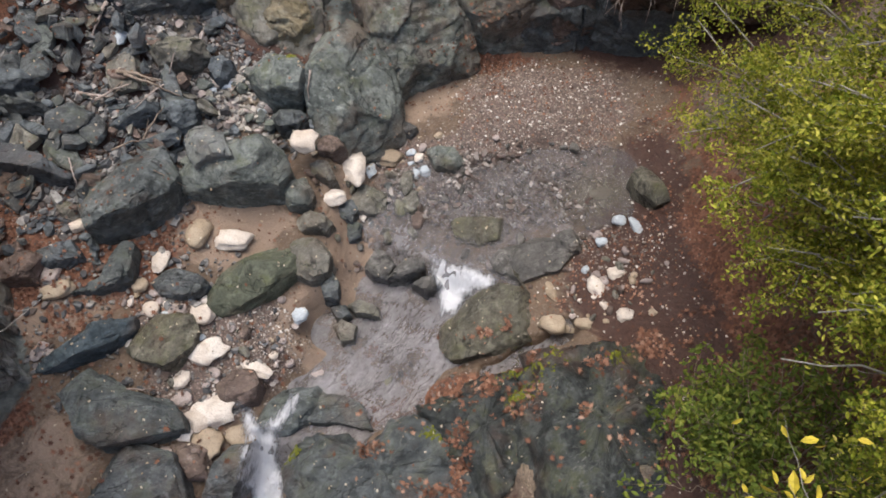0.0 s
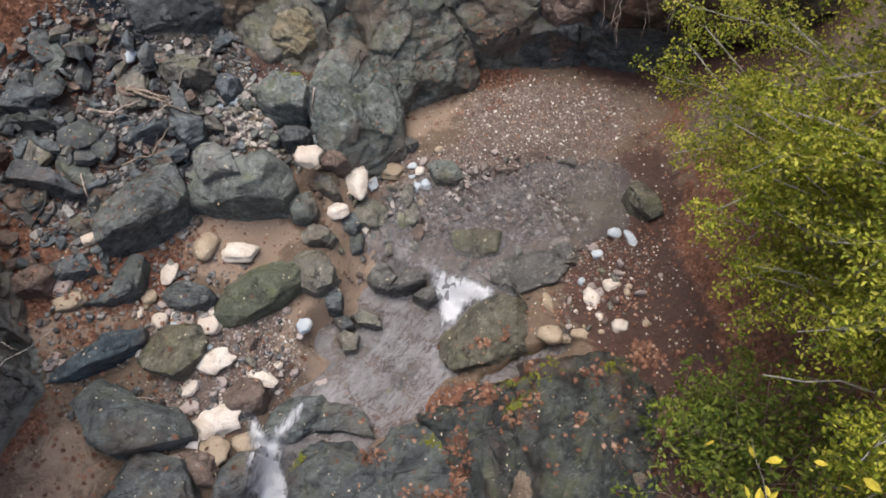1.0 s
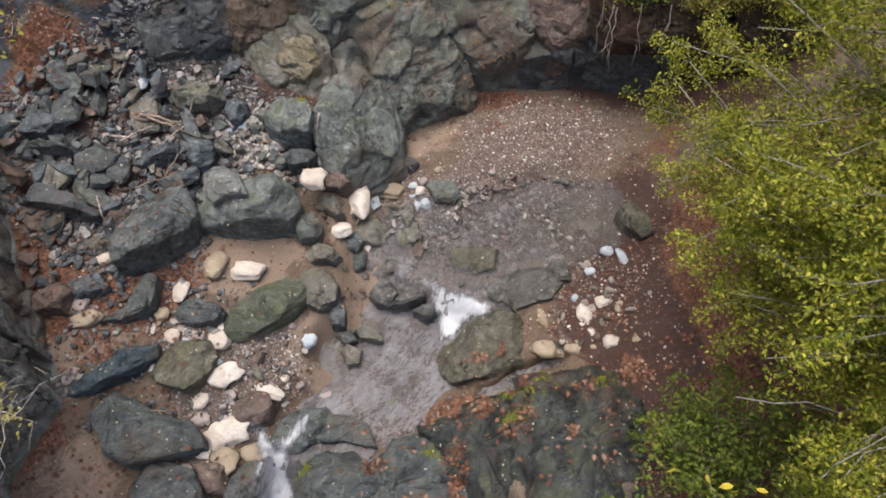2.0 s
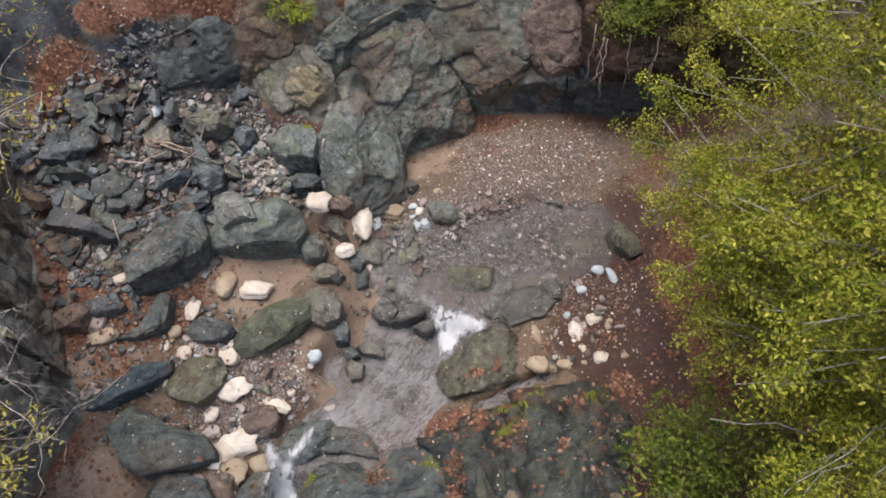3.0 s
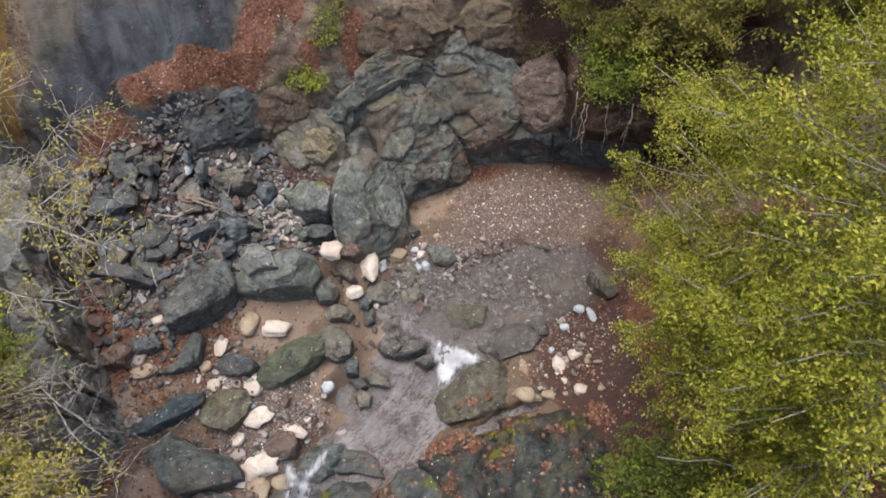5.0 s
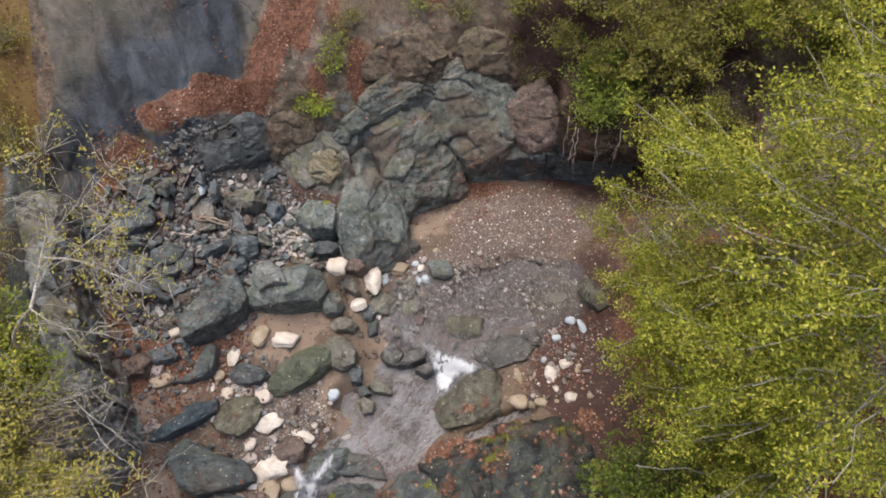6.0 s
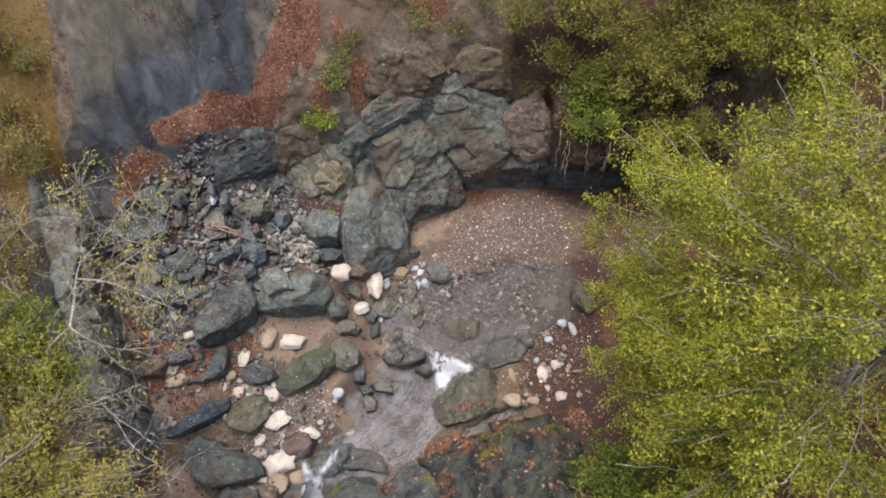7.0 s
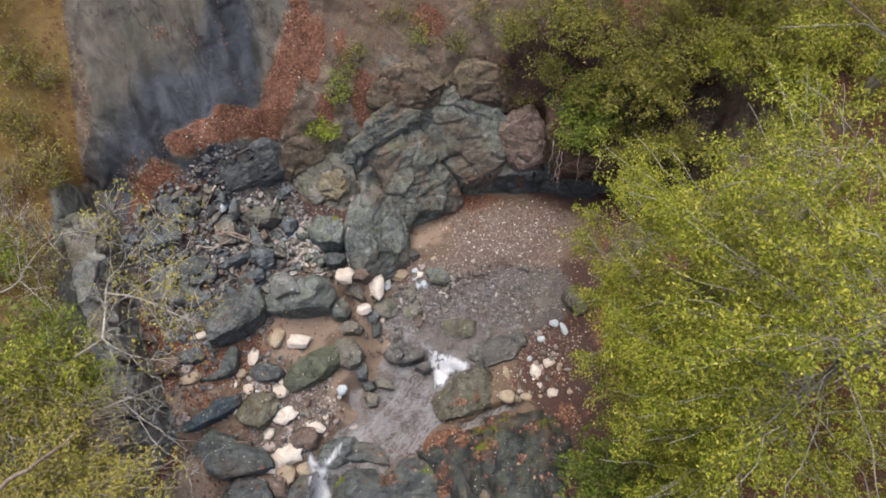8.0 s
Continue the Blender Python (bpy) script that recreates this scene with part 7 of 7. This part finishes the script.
def shrub(base, radius, height, stems, leaves, seed, label, leaf=GREEN_LEAF, size=0.07, bark=TWIG, lean=(0, 0), name="shrub"):
    """A bush of thin bent stems with leaves towards their ends."""
    f = Foliage(seed)
    r = f.rnd
    base = Vector(base)
    f.limb("brushwood")
    for i in range(stems):
        a, out = r.uniform(0, 6.283), radius * math.sqrt(r.random())
        tip = base + Vector((math.cos(a) * out + lean[0], math.sin(a) * out + lean[1], height * r.uniform(0.55, 1.0) * (1.15 - 0.5 * out / radius)))
        foot = base + Vector((math.cos(a) * out * 0.35, math.sin(a) * out * 0.35, -0.3))
        line = bent(foot, tip, 0.1, 0.03, 6, r)
        f.rod(line, [0.012 * (1 - 0.8 * k / 6) for k in range(7)], 4)
        for _ in range(3):
            k = r.randrange(2, 6)
            b = r.uniform(0, 6.283)
            l2 = r.uniform(0.25, 0.6) * (0.5 + radius * 0.35)
            p = line[k].lerp(line[k + 1], r.random())
            f.spray(p, p + Vector((math.cos(b) * l2, math.sin(b) * l2, l2 * r.uniform(-0.2, 0.4))), 0.28, leaves, size, 0.004)
    return f.done(name, label, "shrub", bark, leaf, tuple(base), "foliage", 1.0)


tree((6.0, 2.6, 2.1), (5.7, 2.8, 10.0), 4.6, 92, 84, 5, "tall broadleaf tree with yellow-green autumn leaves on the bank", 0.1, 0.052, aim=155, west=3.0)
tree((6.1, 5.4, 2.2), (5.8, 5.3, 9.2), 4.0, 80, 84, 6, "broadleaf tree with yellowing leaves leaning over the creek", 0.08, 0.052, aim=196, west=2.8)
tree((5.7, 2.0, 2.0), (5.0, 2.5, 8.0), 3.0, 60, 84, 33, "broadleaf tree with olive and yellow leaves above the bramble", 0.22, 0.055, aim=175, west=2.8)
tree((8.6, 9.0, 5.2), (8.3, 8.6, 12.0), 3.6, 40, 75, 7, "broadleaf tree with thinning yellow-green leaves on the slope", 0.2, 0.06)
tree((8.9, 4.0, 3.6), (8.6, 4.0, 10.5), 3.4, 36, 75, 9, "broadleaf tree farther up the bank, yellow-green", 0.25, 0.06)
tree((8.2, 0.6, 3.0), (7.9, 0.9, 9.2), 3.2, 40, 75, 31, "broadleaf tree at the bank edge with yellow-green leaves", 0.2, 0.055)
tree((2.3, -1.0, -0.3), (1.58, 0.28, 7.55), 0.62, 12, 9, 8, "slim sapling with clear yellow leaves at its top", 0.72, 0.085, YELLOW_LEAF, thick=0.04)
shrub((4.0, 1.5, 1.4), 1.5, 2.5, 60, 40, 11, "dense green bramble on the dark bank", BRAMBLE_LEAF, 0.08)
shrub((3.25, 2.2, 1.2), 0.7, 1.8, 20, 30, 12, "green bramble at the edge of the bedrock", BRAMBLE_LEAF, 0.09)
shrub((3.6, 10.3, 3.0), 0.8, 1.1, 30, 46, 13, "ivy and bramble hanging over the cliff", GREEN_LEAF, 0.075)
shrub((4.9, 10.3, 3.6), 1.5, 1.9, 46, 46, 14, "tangled shrub on the cliff top", DULL_LEAF, 0.07)
shrub((3.0, 11.8, 4.6), 1.4, 1.2, 36, 40, 15, "olive shrub growing on the cliff top", DULL_LEAF, 0.07)
shrub((6.8, 11.4, 4.8), 1.8, 2.1, 50, 46, 16, "tangled shrub above the dark hollow", DULL_LEAF, 0.07)
shrub((4.8, 12.8, 5.8), 1.8, 1.6, 40, 40, 24, "dull green thicket along the cliff top", DULL_LEAF, 0.07)
shrub((-2.7, 9.9, 2.7), 0.35, 0.55, 10, 26, 17, "bright green fern tuft on the cliff", FERN_LEAF, 0.06, name="fern")
shrub((-2.41, 10.45, 3.37), 0.3, 0.5, 8, 16, 113, "small yellow-green bush on the cliff", FERN_LEAF, 0.055)
shrub((-0.44, 11.73, 3.90), 0.25, 0.4, 7, 14, 114, "small yellow-green tuft on the cliff", FERN_LEAF, 0.05)
shrub((1.93, 11.89, 3.87), 0.7, 0.9, 20, 26, 115, "leafy tangle hanging on the cliff", DULL_LEAF, 0.06)
shrub((2.73, 10.96, 3.45), 0.5, 0.8, 16, 24, 116, "hanging tangle on the cliff edge", DULL_LEAF, 0.06)
shrub((3.64, 11.46, 4.24), 0.9, 1.1, 28, 40, 131, "dull green tangle on the cliff top", DULL_LEAF, 0.06)
shrub((4.74, 10.55, 4.04), 0.9, 1.0, 28, 44, 132, "dull green thicket above the hollow", DULL_LEAF, 0.06)
shrub((5.23, 11.17, 4.67), 0.9, 1.2, 28, 40, 133, "olive thicket on the cliff top", DULL_LEAF, 0.06)
shrub((3.61, 10.48, 3.44), 0.5, 0.8, 18, 34, 134, "leafy tangle hanging over the hollow", DULL_LEAF, 0.06)
shrub((6.36, 10.79, 4.40), 1.1, 1.2, 34, 50, 135, "yellow-green thicket on the cliff top", LEAF, 0.06)
shrub((7.41, 11.05, 4.65), 1.1, 1.2, 34, 50, 136, "leafy yellow-green thicket above the cliff", LEAF, 0.06)
shrub((3.23, 9.86, 2.35), 0.4, 0.7, 12, 12, 137, "thin hanging roots and leaves below the brink", DULL_LEAF, 0.05)

shrub((3.5, 9.8, 2.75), 0.55, 0.7, 24, 34, 138, "ivy hanging over the lip of the dark hollow", GREEN_LEAF, 0.06)
shrub((4.5, 9.5, 2.85), 0.7, 0.8, 28, 36, 139, "dull leafy tangle on the lip of the overhang", DULL_LEAF, 0.06)
shrub((5.6, 9.3, 3.0), 0.8, 0.9, 30, 36, 140, "olive tangle on the lip of the overhang", DULL_LEAF, 0.06)
for k, (x, y, leaf) in enumerate([(8.2, 10.2, LEAF), (9.0, 11.2, DULL_LEAF), (7.9, 12.3, DULL_LEAF), (9.6, 9.6, LEAF), (6.4, 12.8, DULL_LEAF)]):
    shrub((x, y, lie(x, y, REST)[0].z), 1.2, 1.5, 40, 46, 150 + k, "yellow-green thicket on the slope under the trees", leaf, 0.065)
for k, (x, y, wide, leaf) in enumerate([(-1.9, 11.3, 0.3, DULL_LEAF), (-1.0, 12.1, 0.35, DULL_LEAF), (0.5, 11.9, 0.3, DULL_LEAF), (1.5, 11.6, 0.35, DULL_LEAF), (-2.2, 10.95, 0.25, FERN_LEAF), (2.2, 11.2, 0.4, DULL_LEAF), (-2.6, 12.3, 0.3, DULL_LEAF), (1.0, 12.6, 0.45, DULL_LEAF), (2.6, 10.75, 0.3, GREEN_LEAF)]):
    shrub((x, y, lie(x, y, REST)[0].z), wide, wide * 1.1, 16, 9, 400 + k, "small dry tuft growing from the brown cliff", leaf, 0.05)


# ---- the bank to the west: brushwood on the brink, and a birch that leans out over the gorge ----
def bank_shrub(x, y, z, radius, stems, leaves, seed, label, leaf, size=0.06, bark=DRIFT):
    """A bush whose crown has its middle at x, y, z; it is rooted on the bank and leans out where the bank ends short of it."""
    bx = min(x, -float(brink(np.float64(y))) - 0.7)
    bz = lie(bx, y, REST)[0].z
    shrub((bx, y, bz), radius, max(0.45, z - bz + 0.45), stems, leaves, seed, label, leaf, size, bark, (x - bx, 0))


bank_shrub(-7.0, 4.0, 5.5, 0.75, 46, 21, 201, "dense dark green bush on the high bank", GREEN_LEAF, 0.065)
bank_shrub(-6.45, 3.4, 5.2, 0.7, 44, 24, 202, "green bush with thin pale stems on the brink", LEAF)
bank_shrub(-5.9, 3.3, 4.9, 0.32, 16, 18, 203, "bright green leafy shoot at the brink", FERN_LEAF)
bank_shrub(-6.6, 2.8, 5.3, 0.7, 44, 22, 204, "olive bush tangled with dry stems on the bank", DULL_LEAF)
bank_shrub(-6.0, 2.65, 4.9, 0.6, 46, 5, 205, "half-bare thicket of thin pale stems at the brink", BUSH_LEAF, 0.05)
bank_shrub(-6.1, 2.1, 5.3, 0.6, 40, 22, 206, "yellowing bush on the edge of the bank", BUSH_LEAF)
bank_shrub(-5.35, 1.75, 4.7, 0.55, 40, 28, 207, "yellow-green bush hanging out over the rock wall", BUSH_LEAF)
bank_shrub(-6.2, 1.5, 5.3, 0.7, 46, 27, 208, "yellow-green bush on the bank", BUSH_LEAF)
bank_shrub(-4.55, 1.45, 4.7, 0.5, 34, 35, 209, "small yellow-green bush over the sand", BUSH_LEAF)
bank_shrub(-5.55, 3.05, 4.5, 0.45, 34, 4, 210, "leafless tangle of white twigs over the rock wall", BUSH_LEAF, 0.045, BIRCH)
bank_shrub(-5.4, 2.4, 4.6, 0.5, 34, 4, 211, "half-bare brushwood leaning out from the brink", BUSH_LEAF, 0.045)
bank_shrub(-7.3, 3.3, 5.6, 0.7, 40, 18, 212, "leafy green bush on the high bank", LEAF)
bank_shrub(-7.2, 2.2, 5.6, 0.8, 40, 17, 213, "olive green bush on the high bank", DULL_LEAF)
bank_shrub(-8.85, 8.8, 4.9, 0.7, 36, 11, 214, "dry golden bush on the slope beside the chute", DULL_LEAF, bark=TWIG)
bank_shrub(-8.3, 8.0, 4.5, 0.55, 34, 9, 215, "dry yellow bush on bare earth", BUSH_LEAF, 0.05, bark=TWIG)
bank_shrub(-8.5, 7.3, 5.0, 0.6, 36, 5, 216, "bare brown brushwood on the slope", DULL_LEAF, 0.05, bark=TWIG)
bank_shrub(-8.0, 6.3, 4.8, 0.55, 36, 4, 217, "thin bare stems spreading from one root", BUSH_LEAF, 0.045, BIRCH)
bank_shrub(-7.6, 5.6, 4.5, 0.5, 30, 5, 218, "dry tangle on the brown brink", DULL_LEAF, 0.05, bark=TWIG)
bank_shrub(-8.2, 5.5, 5.2, 0.6, 34, 14, 219, "green bush on brown earth", GREEN_LEAF, bark=TWIG)
bank_shrub(-8.1, 9.95, 4.7, 0.35, 18, 11, 220, "olive tuft at the edge of the chute", DULL_LEAF, 0.05, bark=TWIG)
bank_shrub(-9.1, 10.2, 5.1, 0.6, 30, 12, 221, "olive brown bush on the upper slope", DULL_LEAF, bark=TWIG)
bank_shrub(-9.4, 11.2, 5.9, 0.7, 30, 12, 222, "ochre bush high on the slope", DULL_LEAF, bark=TWIG)
bank_shrub(-7.5, 4.8, 5.0, 0.5, 30, 8, 223, "thin bush with dull leaves at the brink", DULL_LEAF, 0.05, bark=TWIG)
bank_shrub(-7.9, 7.8, 3.6, 0.4, 22, 7, 224, "grey-green bush on the rock edge by the chute", DULL_LEAF, 0.05, bark=TWIG)

bank_shrub(-6.3, 3.1, 5.3, 0.6, 26, 2, 225, "bare pale stems rising out of the bushes", BUSH_LEAF, 0.045, BIRCH)
bank_shrub(-6.4, 2.0, 5.5, 0.6, 26, 3, 226, "bare pale brushwood among yellow leaves", BUSH_LEAF, 0.045, BIRCH)
bank_shrub(-8.6, 6.6, 5.2, 0.7, 24, 2, 227, "leafless grey stems on the brown slope", DULL_LEAF, 0.045, BIRCH)


def birch(foot, chains, tufts, seed, label, leaves=3):
    """A slim birch: white limbs along given bends, dry shoots on them, and small tufts of leaves at their ends."""
    f = Foliage(seed)
    r = f.rnd
    ends = []
    for name, thick, line in chains:
        pts = [Vector(p) for p in line]
        for _ in range(2):
            pts = [pts[0]] + [q for a, b in zip(pts, pts[1:]) for q in (a.lerp(b, 0.27), a.lerp(b, 0.73))] + [pts[-1]]
        f.limb(name)
        f.rod(pts, [0.72 * thick * (1 - 0.75 * k / (len(pts) - 1)) for k in range(len(pts))], 6)
        if name == "trunk":
            continue
        ends += pts[2:]
        for _ in range(11):
            p = pts[r.randrange(2, len(pts))]
            tip = p + Vector((r.gauss(0.1, 0.3), r.gauss(0, 0.35), r.gauss(0.05, 0.2)))
            twig = bent(p, tip, 0.03, 0.04, 5, r)
            f.rod(twig, [0.005 * (1 - 0.8 * k / 5) for k in range(6)], 4)
            for _ in range(2):
                q = twig[r.randrange(2, 6)]
                f.spray(q, q + Vector((r.gauss(0, 0.17), r.gauss(0, 0.17), r.gauss(0, 0.1))), 0.12, leaves, 0.045, 0.003)
    for x, y, z, wide, count in tufts:
        for _ in range(count):
            p = Vector((x, y, z)) + Vector((r.gauss(0, wide), r.gauss(0, wide), r.gauss(0, wide * 0.5)))
            start = min(ends, key=lambda q: (q - p).length)
            f.rod(bent(start, p, 0.02, 0.03, 4, r), [0.005, 0.004, 0.004, 0.003, 0.002], 4)
            f.spray(p, p + Vector((r.gauss(0, 0.18), r.gauss(0, 0.18), r.gauss(0, 0.1))), 0.14, 11, 0.045, 0.004)
    return f.done("birch_tree", label, "tree", BIRCH, BUSH_LEAF, foot, "foliage", 1.0)


birch((-6.7, 3.9, 3.9), [
    ("trunk", 0.045, [(-6.7, 3.9, 3.9), (-5.9, 3.4, 5.6), (-4.7, 2.95, 7.5), (-4.3, 2.95, 7.95)]),
    ("bough", 0.032, [(-4.3, 2.95, 7.95), (-4.42, 3.35, 7.79), (-4.6, 3.8, 7.58), (-4.5, 3.95, 7.75)]),
    ("bough", 0.008, [(-4.5, 3.95, 7.75), (-4.35, 4.2, 8.2), (-4.15, 4.4, 8.75)]),
    ("bough", 0.024, [(-4.6, 3.75, 7.58), (-4.0, 3.6, 7.85), (-3.5, 3.32, 8.1), (-3.1, 3.15, 8.15)]),
    ("bough", 0.009, [(-4.5, 3.9, 7.75), (-4.1, 4.3, 7.95), (-3.75, 4.6, 8.15)]),
    ("bough", 0.013, [(-4.2, 3.6, 7.8), (-3.6, 3.9, 8.1), (-3.25, 4.0, 8.3)]),
    ("bough", 0.011, [(-4.3, 2.95, 7.95), (-3.9, 2.7, 8.05), (-3.5, 2.65, 8.0)]),
], [(-3.55, 3.65, 8.2, 0.28, 26), (-3.75, 4.55, 8.0, 0.25, 18), (-4.15, 4.4, 8.95, 0.18, 22), (-3.3, 3.25, 8.1, 0.22, 15), (-3.9, 3.3, 7.6, 0.25, 12)],
    301, "slim white birch with thin yellow leaves leaning over the gorge")
birch((-6.9, 2.6, 4.3), [
    ("trunk", 0.02, [(-6.9, 2.6, 4.3), (-5.9, 2.75, 4.6), (-5.2, 2.85, 4.75)]),
    ("bough", 0.011, [(-5.6, 2.8, 4.7), (-4.96, 2.88, 5.1), (-4.6, 3.1, 5.0)]),
    ("bough", 0.011, [(-5.3, 2.85, 4.75), (-4.8, 2.5, 5.1), (-4.4, 2.3, 5.35), (-4.1, 2.1, 5.6)]),
    ("bough", 0.009, [(-4.9, 2.55, 5.05), (-4.4, 2.0, 5.2), (-4.0, 1.83, 5.14), (-3.8, 1.5, 5.2)]),
], [], 302, "leafless white-twigged sapling hanging out over the rock wall", 0)
birch((-8.2, 4.9, 4.6), [
    ("trunk", 0.03, [(-8.2, 4.9, 4.6), (-7.4, 4.7, 5.4), (-6.87, 4.67, 6.0)]),
    ("bough", 0.011, [(-6.9, 4.67, 6.0), (-6.6, 5.1, 6.2), (-6.2, 5.4, 6.3), (-5.6, 5.4, 6.2)]),
    ("bough", 0.009, [(-6.9, 4.67, 6.0), (-6.95, 5.2, 6.3), (-6.8, 5.8, 6.5)]),
    ("bough", 0.009, [(-7.0, 4.67, 5.9), (-6.5, 4.3, 6.1), (-6.1, 4.0, 6.2)]),
], [], 303, "half-bare pale sapling with long arching twigs on the bank", 1)
stick((-6.9, 1.2, 5.2), (-4.95, 1.93, 6.9), 0.045, TWIG, "grey dead branch leaning out of the bushes on the bank", 304, forks=3)
for k, (x, y, z) in enumerate([(2.95, 9.2, 2.4), (3.02, 9.2, 2.35), (3.4, 9.15, 2.5), (3.9, 9.1, 2.5), (2.8, 9.4, 2.5)]):
    stick((x, y + 0.25, z + 0.25), (x + 0.05 * (k % 3 - 1), y - 0.08, z - 0.7 - 0.12 * k % 0.3), 0.014, DRIFT, "thin pale root hanging from the overhang", 320 + k, "hanging_root", "root", 2)
